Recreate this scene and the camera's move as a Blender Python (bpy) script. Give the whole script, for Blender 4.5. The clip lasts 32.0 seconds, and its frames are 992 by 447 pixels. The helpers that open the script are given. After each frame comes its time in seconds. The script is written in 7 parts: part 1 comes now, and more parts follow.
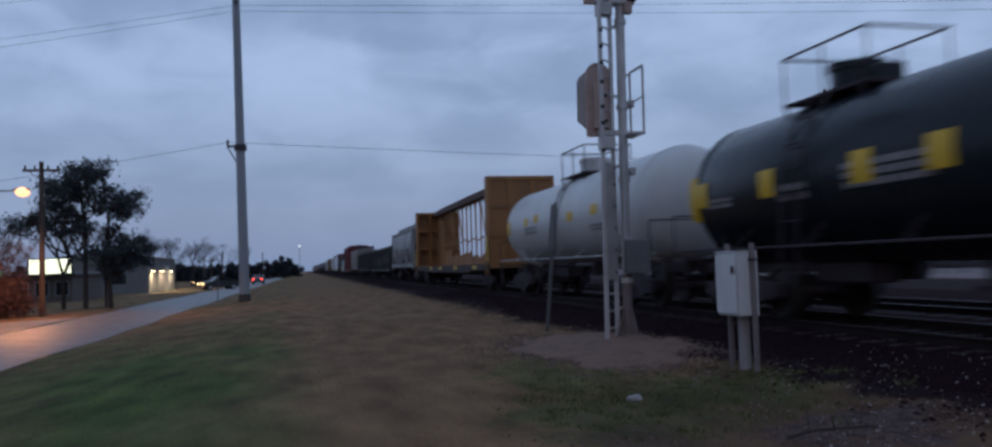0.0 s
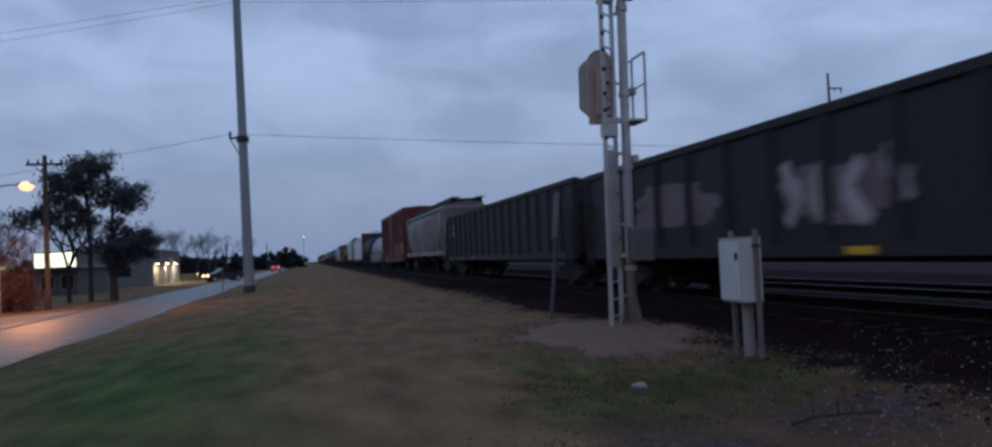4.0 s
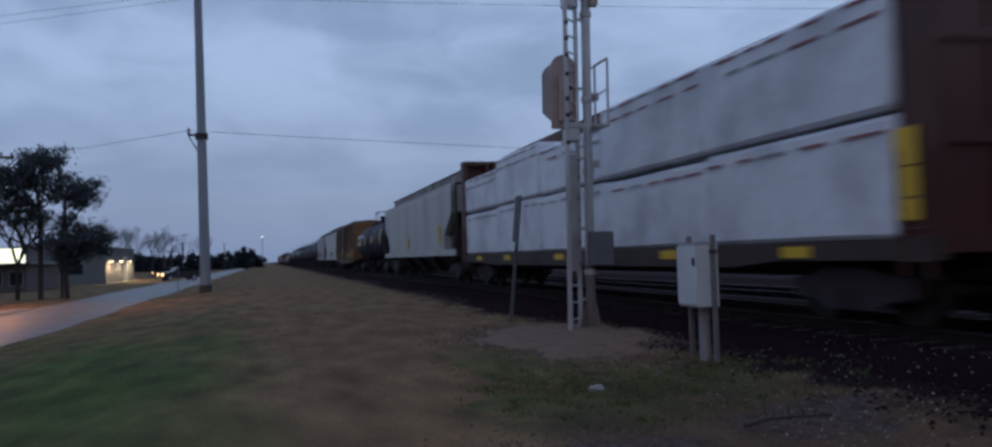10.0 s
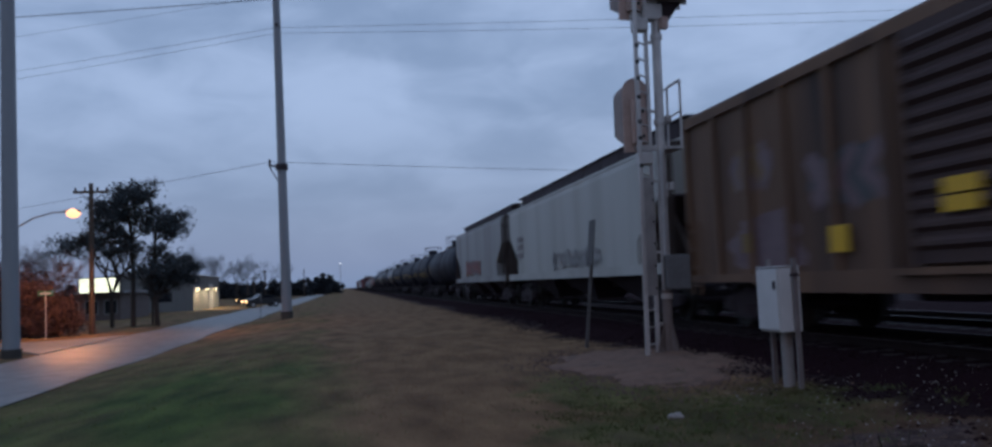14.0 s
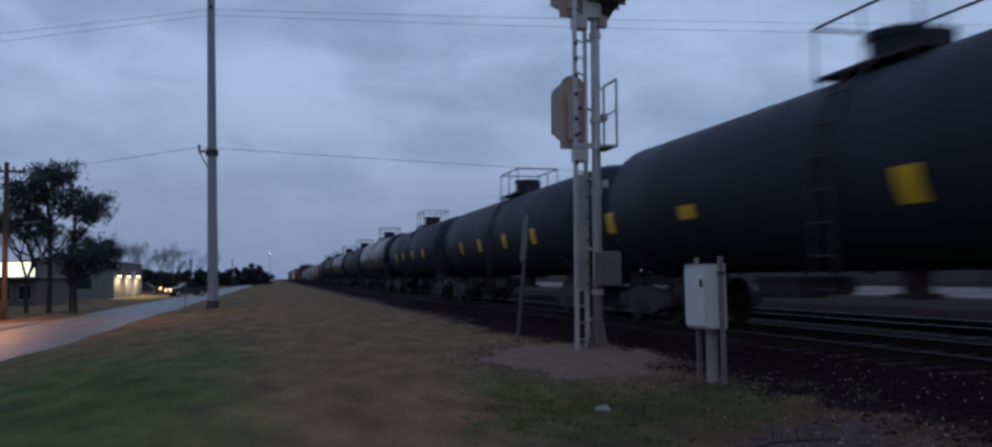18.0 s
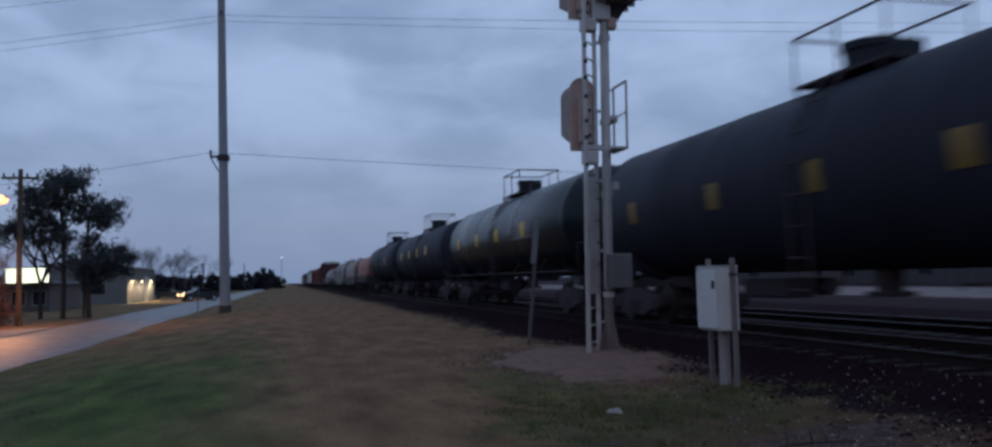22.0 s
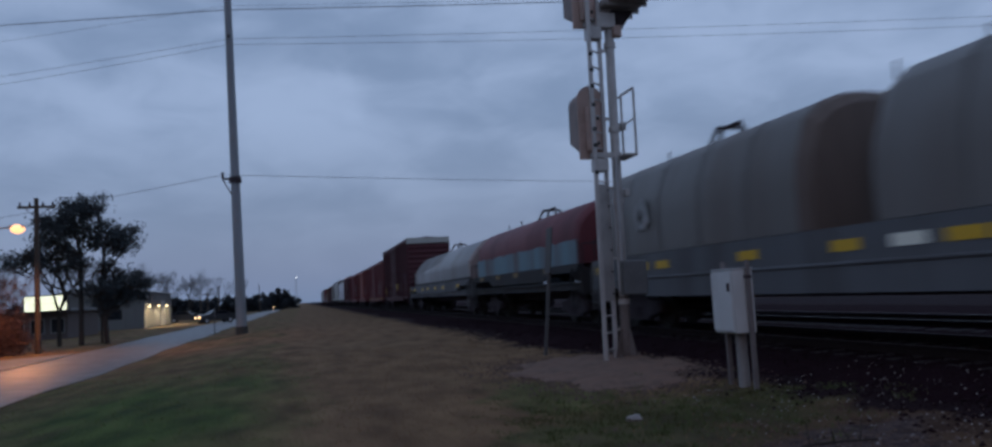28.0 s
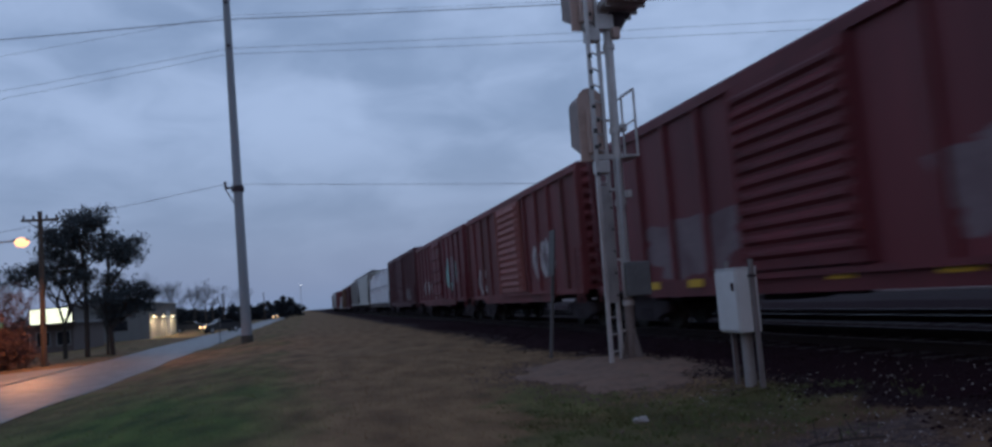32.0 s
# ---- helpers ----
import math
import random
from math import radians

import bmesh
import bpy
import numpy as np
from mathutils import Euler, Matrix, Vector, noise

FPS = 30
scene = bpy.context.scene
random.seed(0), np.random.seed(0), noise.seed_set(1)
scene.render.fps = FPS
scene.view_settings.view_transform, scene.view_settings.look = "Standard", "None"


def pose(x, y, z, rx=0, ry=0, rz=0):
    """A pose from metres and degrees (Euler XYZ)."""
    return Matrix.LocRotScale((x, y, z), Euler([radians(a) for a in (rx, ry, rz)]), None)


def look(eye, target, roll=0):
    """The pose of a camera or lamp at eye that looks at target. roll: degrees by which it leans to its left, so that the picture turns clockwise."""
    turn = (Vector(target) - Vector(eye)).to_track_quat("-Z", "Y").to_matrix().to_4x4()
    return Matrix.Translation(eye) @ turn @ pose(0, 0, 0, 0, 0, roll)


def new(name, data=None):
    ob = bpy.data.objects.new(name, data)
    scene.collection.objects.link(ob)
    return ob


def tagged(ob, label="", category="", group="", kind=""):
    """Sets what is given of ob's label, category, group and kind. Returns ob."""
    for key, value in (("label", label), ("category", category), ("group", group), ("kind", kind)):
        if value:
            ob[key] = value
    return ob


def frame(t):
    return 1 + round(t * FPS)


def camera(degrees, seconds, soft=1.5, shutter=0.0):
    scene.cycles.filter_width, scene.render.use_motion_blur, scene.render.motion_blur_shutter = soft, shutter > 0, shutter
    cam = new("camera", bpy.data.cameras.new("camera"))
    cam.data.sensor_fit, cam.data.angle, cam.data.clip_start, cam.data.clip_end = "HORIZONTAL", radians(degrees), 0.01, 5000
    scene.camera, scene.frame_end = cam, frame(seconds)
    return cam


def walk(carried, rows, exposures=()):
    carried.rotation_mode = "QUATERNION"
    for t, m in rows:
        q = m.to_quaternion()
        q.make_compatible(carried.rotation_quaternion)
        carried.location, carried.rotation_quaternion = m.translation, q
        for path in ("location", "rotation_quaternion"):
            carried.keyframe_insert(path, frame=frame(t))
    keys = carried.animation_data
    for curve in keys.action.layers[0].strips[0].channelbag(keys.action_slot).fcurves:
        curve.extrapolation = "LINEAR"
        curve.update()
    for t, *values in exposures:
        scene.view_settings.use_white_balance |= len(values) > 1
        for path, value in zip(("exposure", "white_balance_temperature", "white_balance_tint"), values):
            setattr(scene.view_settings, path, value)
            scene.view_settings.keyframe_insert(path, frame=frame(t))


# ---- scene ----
cam = camera(62.9, 32.0, soft=2.7, shutter=0.5)
# seconds, place, turn
PATH = [
    (0, -0.000, 0.001, 1.551, 92.89, 2.00, -13.24),
    (0.5, -0.000, 0.009, 1.558, 92.80, 2.34, -12.96),
    (1, 0.004, 0.009, 1.563, 92.61, 2.21, -13.04),
    (1.5, 0.009, 0.006, 1.566, 92.51, 2.19, -13.12),
    (2, 0.002, 0.009, 1.565, 92.11, 2.71, -13.25),
    (2.5, 0.004, 0.011, 1.561, 92.00, 2.81, -13.11),
    (3, -0.002, 0.014, 1.563, 92.19, 2.69, -13.04),
    (3.5, 0.004, 0.011, 1.563, 92.13, 2.58, -12.95),
    (5.5, 0.011, -0.002, 1.555, 91.94, 3.27, -13.11),
    (6, 0.012, 0.001, 1.555, 91.77, 3.50, -13.01),
    (6.5, 0.020, -0.004, 1.552, 92.27, 3.83, -12.55),
    (7, 0.021, 0.004, 1.549, 92.02, 3.72, -13.23),
    (7.5, 0.019, 0.007, 1.549, 91.60, 3.65, -12.00),
    (8, 0.007, 0.011, 1.547, 90.95, 3.52, -12.46),
    (8.5, 0.014, 0.015, 1.538, 91.12, 1.94, -14.20),
    (9, 0.018, 0.013, 1.542, 92.10, 1.62, -15.10),
    (9.5, 0.011, 0.009, 1.543, 92.33, 1.87, -15.04),
    (10, 0.015, -0.003, 1.537, 92.24, 1.73, -15.71),
    (10.5, 0.008, -0.002, 1.541, 92.66, 2.19, -15.89),
    (11, 0.016, -0.022, 1.545, 92.69, 2.83, -16.90),
    (11.5, 0.015, -0.029, 1.549, 92.82, 2.84, -15.98),
    (12, 0.010, -0.034, 1.541, 92.45, 2.58, -15.39),
    (12.5, 0.005, -0.028, 1.539, 91.84, 2.85, -15.06),
    (13, 0.007, -0.030, 1.548, 91.52, 3.46, -13.24),
    (13.5, 0.003, -0.043, 1.564, 94.08, 2.69, -11.68),
    (14, 0.001, -0.042, 1.576, 94.08, 2.44, -10.48),
    (14.5, -0.007, -0.040, 1.589, 94.78, 2.19, -9.56),
    (15, 0.004, -0.033, 1.562, 93.94, 1.26, -12.86),
    (15.5, -0.002, -0.020, 1.543, 93.48, -0.20, -14.46),
    (17.5, 0.012, -0.018, 1.518, 94.26, 1.90, -14.38),
    (18, 0.010, -0.015, 1.525, 93.64, 1.01, -15.20),
    (18.5, 0.013, -0.018, 1.529, 93.71, 0.68, -14.59),
    (19, 0.006, -0.009, 1.523, 94.07, 0.68, -15.45),
    (19.5, 0.006, -0.005, 1.514, 94.27, 0.19, -15.40),
    (20, 0.014, -0.007, 1.512, 94.34, 0.73, -15.10),
    (20.5, 0.017, -0.008, 1.519, 94.11, 0.84, -15.42),
    (21, 0.023, -0.008, 1.529, 93.86, 1.15, -14.90),
    (21.5, 0.019, -0.006, 1.525, 93.76, 1.11, -14.59),
    (22, 0.014, -0.003, 1.526, 93.86, 1.38, -14.43),
    (22.5, 0.021, -0.005, 1.525, 94.45, 1.90, -14.01),
    (23, 0.022, -0.005, 1.524, 94.37, 2.16, -13.65),
    (23.5, 0.027, -0.010, 1.523, 94.89, 2.21, -14.13),
    (24, 0.025, -0.014, 1.522, 95.06, 2.24, -13.64),
    (24.5, 0.022, -0.018, 1.521, 95.32, 2.12, -13.38),
    (25, 0.016, -0.017, 1.530, 94.89, 2.43, -13.20),
    (25.5, 0.015, -0.026, 1.521, 94.95, 2.60, -12.81),
    (27.5, 0.000, -0.026, 1.506, 94.56, 3.04, -13.92),
    (28, 0.003, -0.033, 1.504, 94.77, 3.37, -13.42),
    (28.5, 0.009, -0.043, 1.497, 94.60, 3.94, -13.23),
    (29, 0.010, -0.043, 1.497, 94.52, 3.93, -13.42),
    (29.5, 0.020, -0.051, 1.507, 94.94, 3.83, -13.79),
    (30, 0.014, -0.047, 1.514, 95.22, 3.83, -13.81),
    (30.5, 0.025, -0.044, 1.511, 95.27, 4.05, -13.41),
    (31, 0.024, -0.041, 1.512, 95.22, 4.28, -13.45),
    (31.5, 0.011, -0.041, 1.507, 95.07, 4.31, -13.21),
    (32, 0.012, -0.030, 1.511, 95.04, 4.52, -13.10),
]
walk(cam, [(r[0], pose(*r[1:])) for r in PATH], [(0, 0.05), (3, 0.08), (6, 0.03), (22, 0.03), (25, -0.10), (28, -0.2), (30, -0.24), (31, 0.0), (32, 0.0)])

# ---- sky and light ----
world = bpy.data.worlds.new("dusk")
scene.world = world
world.use_nodes = True


def sky_nodes():
    n, l = world.node_tree.nodes, world.node_tree.links
    bg = n["Background"]
    sky = n.new("ShaderNodeTexSky")
    sky.sky_type, sky.sun_disc = "NISHITA", False
    sky.sun_elevation, sky.sun_rotation = radians(1.0), radians(200)
    tc = n.new("ShaderNodeTexCoord")
    sep = n.new("ShaderNodeSeparateXYZ")
    l.new(tc.outputs["Generated"], sep.inputs[0])
    z = n.new("ShaderNodeMath"); z.operation = "MAXIMUM"; z.inputs[1].default_value = 0.0
    l.new(sep.outputs["Z"], z.inputs[0])
    mp = n.new("ShaderNodeMapping")
    mp.inputs["Scale"].default_value, mp.inputs["Rotation"].default_value = (1.0, 1.0, 2.3), (0, radians(6), 0)
    mp.inputs["Location"].default_value = CLOUD[4]
    l.new(tc.outputs["Generated"], mp.inputs["Vector"])
    # broad banks of cloud, with smaller rags on them
    banks = n.new("ShaderNodeTexNoise")
    banks.inputs["Scale"].default_value, banks.inputs["Detail"].default_value = CLOUD[0], 2.5
    banks.inputs["Roughness"].default_value, banks.inputs["Distortion"].default_value = 0.45, 0.3
    rags = n.new("ShaderNodeTexNoise")
    rags.inputs["Scale"].default_value, rags.inputs["Detail"].default_value = CLOUD[0] * 3.1, 4.0
    rags.inputs["Roughness"].default_value, rags.inputs["Distortion"].default_value = 0.5, 0.4
    no = n.new("ShaderNodeMix"); no.data_type = "FLOAT"; no.inputs["Factor"].default_value = 0.38
    for tex, socket in ((banks, "A"), (rags, "B")):
        l.new(mp.outputs[0], tex.inputs["Vector"]); l.new(tex.outputs["Fac"], no.inputs[socket])
    ra = n.new("ShaderNodeValToRGB")
    ra.color_ramp.interpolation = "EASE"
    ra.color_ramp.elements[0].position, ra.color_ramp.elements[1].position = 0.36, 0.64
    ra.color_ramp.elements[0].color, ra.color_ramp.elements[1].color = CLOUD[1], CLOUD[2]
    l.new(no.outputs["Result"], ra.inputs[0])
    hz = n.new("ShaderNodeMapRange"); hz.inputs["From Min"].default_value, hz.inputs["From Max"].default_value = 0.0, 0.22
    l.new(z.outputs[0], hz.inputs["Value"])
    mx = n.new("ShaderNodeMix"); mx.data_type = "RGBA"
    mx.inputs["A"].default_value = CLOUD[3]
    l.new(hz.outputs[0], mx.inputs["Factor"]); l.new(ra.outputs[0], mx.inputs["B"])
    ad = n.new("ShaderNodeMix"); ad.data_type = "RGBA"; ad.inputs["Factor"].default_value = 0.02
    l.new(mx.outputs["Result"], ad.inputs["A"]); l.new(sky.outputs[0], ad.inputs["B"])
    l.new(ad.outputs["Result"], bg.inputs["Color"])
    bg.inputs["Strength"].default_value = 1.0


# scale of the clouds, dark cloud, light cloud, haze on the horizon, shift
CLOUD = (3.0, (0.218, 0.312, 0.508, 1), (0.352, 0.468, 0.712, 1), (0.20, 0.277, 0.445, 1), (0.0, 0.0, 0.0))
sky_nodes()
sun = new("sun", bpy.data.lights.new("sun", "SUN"))
sun.data.energy, sun.data.angle, sun.data.color = 0.06, radians(40), (0.86, 0.93, 1.0)
sun.matrix_world = look((0, 0, 50), (12, 30, 0))


def lamp(x, y, z, power, colour, size=0.15, cone=140, blend=0.25):
    """A shaded lamp that throws its light downwards."""
    lo = new("lamp_light", bpy.data.lights.new("lamp_light", "SPOT"))
    lo.data.energy, lo.data.color, lo.data.shadow_soft_size = power, colour, size
    lo.data.spot_size, lo.data.spot_blend = radians(cone), blend
    lo.location = (x, y, z)


SODIUM = (1.0, 0.40, 0.12)
lamp(-12.2, 40.0, 5.28, 2250, (1.0, 0.37, 0.11), 0.15, 160, 0.5)
lamp(-8.3, -14.0, 7.6, 1000, SODIUM, cone=175)


# ---- materials ----
MATS = {}


def mat(name, colour, rough=0.6, metal=0.0, vary=0.25, scale=3.0, dirt=None, dirt_amount=0.4, bump=0.0, bump_scale=40.0, streak=False, glow=None, rand=0.0, spec=0.5, coat=0.0):
    """A painted or natural surface: base colour, fine grain, broad stains, and relief."""
    if name in MATS:
        return MATS[name]
    m = bpy.data.materials.new(name)
    m.use_nodes = True
    n, l = m.node_tree.nodes, m.node_tree.links
    b = n["Principled BSDF"]
    b.inputs["Roughness"].default_value, b.inputs["Metallic"].default_value = rough, metal
    b.inputs["Specular IOR Level"].default_value = spec
    b.inputs["Coat Weight"].default_value = coat
    tc = n.new("ShaderNodeTexCoord")
    mp = n.new("ShaderNodeMapping")
    l.new(tc.outputs["Object"], mp.inputs["Vector"])
    if streak:
        mp.inputs["Scale"].default_value = (1.0, 1.0, 0.12)
    info = n.new("ShaderNodeObjectInfo")
    off = n.new("ShaderNodeVectorMath"); off.operation = "SCALE"; off.inputs["Scale"].default_value = 37.0
    cx = n.new("ShaderNodeCombineXYZ")
    for k in range(3):
        l.new(info.outputs["Random"], cx.inputs[k])
    l.new(cx.outputs[0], off.inputs[0])
    l.new(off.outputs[0], mp.inputs["Location"])
    fine = n.new("ShaderNodeTexNoise")
    fine.inputs["Scale"].default_value, fine.inputs["Detail"].default_value = scale * 6, 6
    broad = n.new("ShaderNodeTexNoise")
    broad.inputs["Scale"].default_value, broad.inputs["Detail"].default_value = scale * 0.7, 4
    for t in (fine, broad):
        l.new(mp.outputs[0], t.inputs["Vector"])
    dark = tuple(c * (1 - vary) for c in colour[:3]) + (1,)
    light = tuple(min(1, c * (1 + vary)) for c in colour[:3]) + (1,)
    mx = n.new("ShaderNodeMix"); mx.data_type = "RGBA"
    mx.inputs["A"].default_value, mx.inputs["B"].default_value = dark, light
    l.new(fine.outputs["Fac"], mx.inputs["Factor"])
    out = mx.outputs["Result"]
    if dirt:
        rp = n.new("ShaderNodeValToRGB")
        rp.color_ramp.elements[0].position, rp.color_ramp.elements[1].position = 0.45, 0.72
        l.new(broad.outputs["Fac"], rp.inputs[0])
        sc = n.new("ShaderNodeMath"); sc.operation = "MULTIPLY"; sc.inputs[1].default_value = dirt_amount
        l.new(rp.outputs[0], sc.inputs[0])
        m2 = n.new("ShaderNodeMix"); m2.data_type = "RGBA"
        m2.inputs["B"].default_value = tuple(dirt[:3]) + (1,)
        l.new(sc.outputs[0], m2.inputs["Factor"]); l.new(out, m2.inputs["A"])
        out = m2.outputs["Result"]
    if rand:
        hv = n.new("ShaderNodeHueSaturation")
        mr = n.new("ShaderNodeMapRange")
        mr.inputs["To Min"].default_value, mr.inputs["To Max"].default_value = 1 - rand, 1 + rand
        l.new(info.outputs["Random"], mr.inputs["Value"]); l.new(mr.outputs[0], hv.inputs["Value"])
        l.new(out, hv.inputs["Color"])
        out = hv.outputs["Color"]
    l.new(out, b.inputs["Base Color"])
    rr = n.new("ShaderNodeMapRange")
    rr.inputs["To Min"].default_value, rr.inputs["To Max"].default_value = max(0.03, rough - 0.12), min(1, rough + 0.15)
    l.new(broad.outputs["Fac"], rr.inputs["Value"]); l.new(rr.outputs[0], b.inputs["Roughness"])
    if bump:
        bn = n.new("ShaderNodeTexNoise"); bn.inputs["Scale"].default_value, bn.inputs["Detail"].default_value = bump_scale, 4
        l.new(tc.outputs["Object"], bn.inputs["Vector"])
        bp = n.new("ShaderNodeBump"); bp.inputs["Strength"].default_value = bump; bp.inputs["Distance"].default_value = 0.02
        l.new(bn.outputs["Fac"], bp.inputs["Height"]); l.new(bp.outputs[0], b.inputs["Normal"])
    if glow:
        b.inputs["Emission Color"].default_value = tuple(glow[:3]) + (1,)
        b.inputs["Emission Strength"].default_value = glow[3]
    MATS[name] = m
    return m


RUST = (0.10, 0.045, 0.022)
GRIME = (0.035, 0.03, 0.027)
STEEL_DARK = mat("dark_steel", (0.04, 0.0285, 0.035), 0.85, 0.0, dirt=(0.042, 0.03, 0.034), dirt_amount=0.6)
WHEEL_STEEL = mat("wheel_steel", (0.025, 0.021, 0.019), 0.65, 0.3, dirt=GRIME)
RAIL_TOP = mat("polished_rail", (0.11, 0.10, 0.105), 0.5, 1.0, vary=0.1)
# darker copy of the rail head, with the train's shade in its colour
RAIL_SHADED = mat("dull_rail_head", (0.05, 0.042, 0.044), 0.7, 0.6, vary=0.2)
RAIL_SIDE = mat("rusty_rail", (0.02, 0.0125, 0.0125), 0.9, 0.0, dirt=(0.012, 0.01, 0.01), spec=0.15)
GALV = mat("galvanised_steel", (0.42, 0.42, 0.43), 0.5, 0.35, vary=0.15, dirt=(0.25, 0.24, 0.23), dirt_amount=0.5)
BLACK_PAINT = mat("black_tank_paint", (0.0088, 0.0135, 0.0185), 0.27, 0.0, vary=0.3, scale=0.8, dirt=(0.008, 0.0095, 0.0125), dirt_amount=0.4, streak=True, spec=0.18, coat=0.05)
BLACK_MATT = mat("black_weathered_paint", (0.032, 0.035, 0.048), 0.5, 0.0, vary=0.3, scale=1.0, dirt=(0.022, 0.0215, 0.027), dirt_amount=0.5, streak=True, spec=0.05)
WHITE_PAINT = mat("white_tank_paint", (0.52, 0.512, 0.508), 0.35, vary=0.06, scale=0.7, dirt=(0.45, 0.39, 0.34), dirt_amount=0.5, streak=True)
YELLOW_CAR = mat("yellow_car_paint", (0.29, 0.12, 0.031), 0.6, vary=0.18, scale=0.9, dirt=(0.11, 0.052, 0.026), dirt_amount=0.7, streak=True)
BROWN_CAR = mat("brown_red_paint", (0.085, 0.022, 0.017), 0.6, vary=0.2, scale=0.9, dirt=(0.03, 0.015, 0.012), dirt_amount=0.6, streak=True)
RED_CAR = mat("oxide_red_paint", (0.14, 0.0205, 0.028), 0.6, vary=0.3, scale=0.8, dirt=(0.062, 0.0165, 0.022), dirt_amount=0.6, streak=True, rand=0.12)
RED_FADED = mat("faded_red_paint", (0.155, 0.028, 0.032), 0.65, vary=0.2, scale=0.8, dirt=(0.080, 0.032, 0.028), dirt_amount=0.7, streak=True, rand=0.12)
RED_DARK = mat("dark_maroon_paint", (0.074, 0.0145, 0.0215), 0.65, vary=0.25, scale=0.8, dirt=(0.06, 0.02, 0.024), dirt_amount=0.5, streak=True)
GREY_HOP = mat("grey_hopper_paint", (0.285, 0.28, 0.275), 0.5, vary=0.1, scale=0.8, dirt=(0.122, 0.101, 0.086), dirt_amount=0.6, streak=True)
TAN_HOP = mat("stained_tan_hopper_paint", (0.235, 0.205, 0.185), 0.6, vary=0.15, scale=0.7, dirt=(0.085, 0.066, 0.058), dirt_amount=0.8, streak=True)
WHITE_HOP = mat("off_white_hopper_paint", (0.43, 0.43, 0.405), 0.55, vary=0.08, scale=0.8, dirt=(0.234, 0.203, 0.172), dirt_amount=0.45, streak=True)
GREY_COIL = mat("light_grey_cover_paint", (0.19, 0.187, 0.187), 0.5, vary=0.1, scale=0.8, dirt=(0.144, 0.108, 0.094), dirt_amount=0.6, streak=True, coat=0.25)
GOND = mat("black_gondola_paint", (0.015, 0.015, 0.018), 0.7, vary=0.3, scale=1.0, dirt=(0.03, 0.02, 0.018), dirt_amount=0.6, streak=True)
GREY_BROWN = mat("brownish_grey_cover_paint", (0.15, 0.138, 0.13), 0.5, vary=0.12, scale=0.8, dirt=(0.10, 0.065, 0.05), dirt_amount=0.6, streak=True)
ORANGE = mat("orange_cover_paint", (0.30, 0.082, 0.045), 0.55, vary=0.25, scale=0.9, dirt=(0.13, 0.055, 0.045), dirt_amount=0.8, streak=True)
MAROON_OLD = mat("grimy_maroon_paint", (0.066, 0.0125, 0.019), 0.7, vary=0.45, scale=1.1, dirt=(0.046, 0.017, 0.024), dirt_amount=0.8, streak=True)
PINKGREY = mat("faded_pink_grey_paint", (0.27, 0.2, 0.185), 0.6, vary=0.15, scale=0.9, dirt=(0.14, 0.08, 0.07), dirt_amount=0.6, streak=True)
TEAL = mat("faded_teal_paint", (0.13, 0.225, 0.27), 0.6, vary=0.15, scale=1.2, dirt=(0.12, 0.06, 0.05), dirt_amount=0.75, streak=True)
OLD_YELLOW = mat("weathered_yellow_brown_paint", (0.16, 0.088, 0.052), 0.7, vary=0.35, scale=0.9, dirt=(0.035, 0.024, 0.024), dirt_amount=0.95, streak=True)
OLD_BROWN = mat("dark_weathered_brown_paint", (0.055, 0.03, 0.029), 0.7, vary=0.3, scale=0.9, dirt=(0.09, 0.055, 0.038), dirt_amount=0.6, streak=True)
END_YELLOW = mat("yellow_end_paint", (0.24, 0.105, 0.035), 0.6, vary=0.2, dirt=(0.09, 0.04, 0.025), dirt_amount=0.7)
WRAP = mat("white_lumber_wrap", (0.68, 0.68, 0.72), 0.4, vary=0.18, scale=1.1, dirt=(0.33, 0.32, 0.36), dirt_amount=0.7, bump=1.0, bump_scale=4)
WRAP_RED = mat("red_printed_band", (0.27, 0.085, 0.095), 0.5, vary=0.2)
# bright and dim copies: the strength of returned light is put into the yellow
REFLECT = mat("yellow_retroreflective_sheet", (0.64, 0.385, 0.015), 0.4, vary=0.05)
REFLECT_DIM = mat("dusty_yellow_reflective_sheet", (0.17, 0.10, 0.018), 0.5, vary=0.15)
REFLECT_WHITE = mat("white_retroreflective_sheet", (0.85, 0.84, 0.72), 0.4, vary=0.05)
MARK_WHITE = mat("white_stencil_paint", (0.42, 0.42, 0.44), 0.6, vary=0.25, dirt=(0.2, 0.19, 0.19))
BLUE_SILL = mat("dull_blue_grey_sill_paint", (0.105, 0.11, 0.12), 0.65, vary=0.25, scale=1.2, dirt=(0.05, 0.04, 0.038), dirt_amount=0.6, streak=True)
RUSTY = mat("rust_stained_paint", (0.128, 0.09, 0.075), 0.7, vary=0.3, scale=1.2, dirt=(0.11, 0.085, 0.078), dirt_amount=0.8, streak=True)
CHORD = mat("rusty_brown_chord_paint", (0.075, 0.033, 0.02), 0.7, vary=0.3, scale=1.2, dirt=(0.045, 0.025, 0.02), dirt_amount=0.6)
SILL = mat("grimy_sill_paint", (0.05, 0.032, 0.027), 0.75, vary=0.3, scale=1.2, dirt=(0.03, 0.02, 0.017), dirt_amount=0.6)
MARK_GREY = mat("faded_white_paint", (0.24, 0.22, 0.225), 0.6, vary=0.35, scale=2, dirt=(0.10, 0.05, 0.05), dirt_amount=0.8)
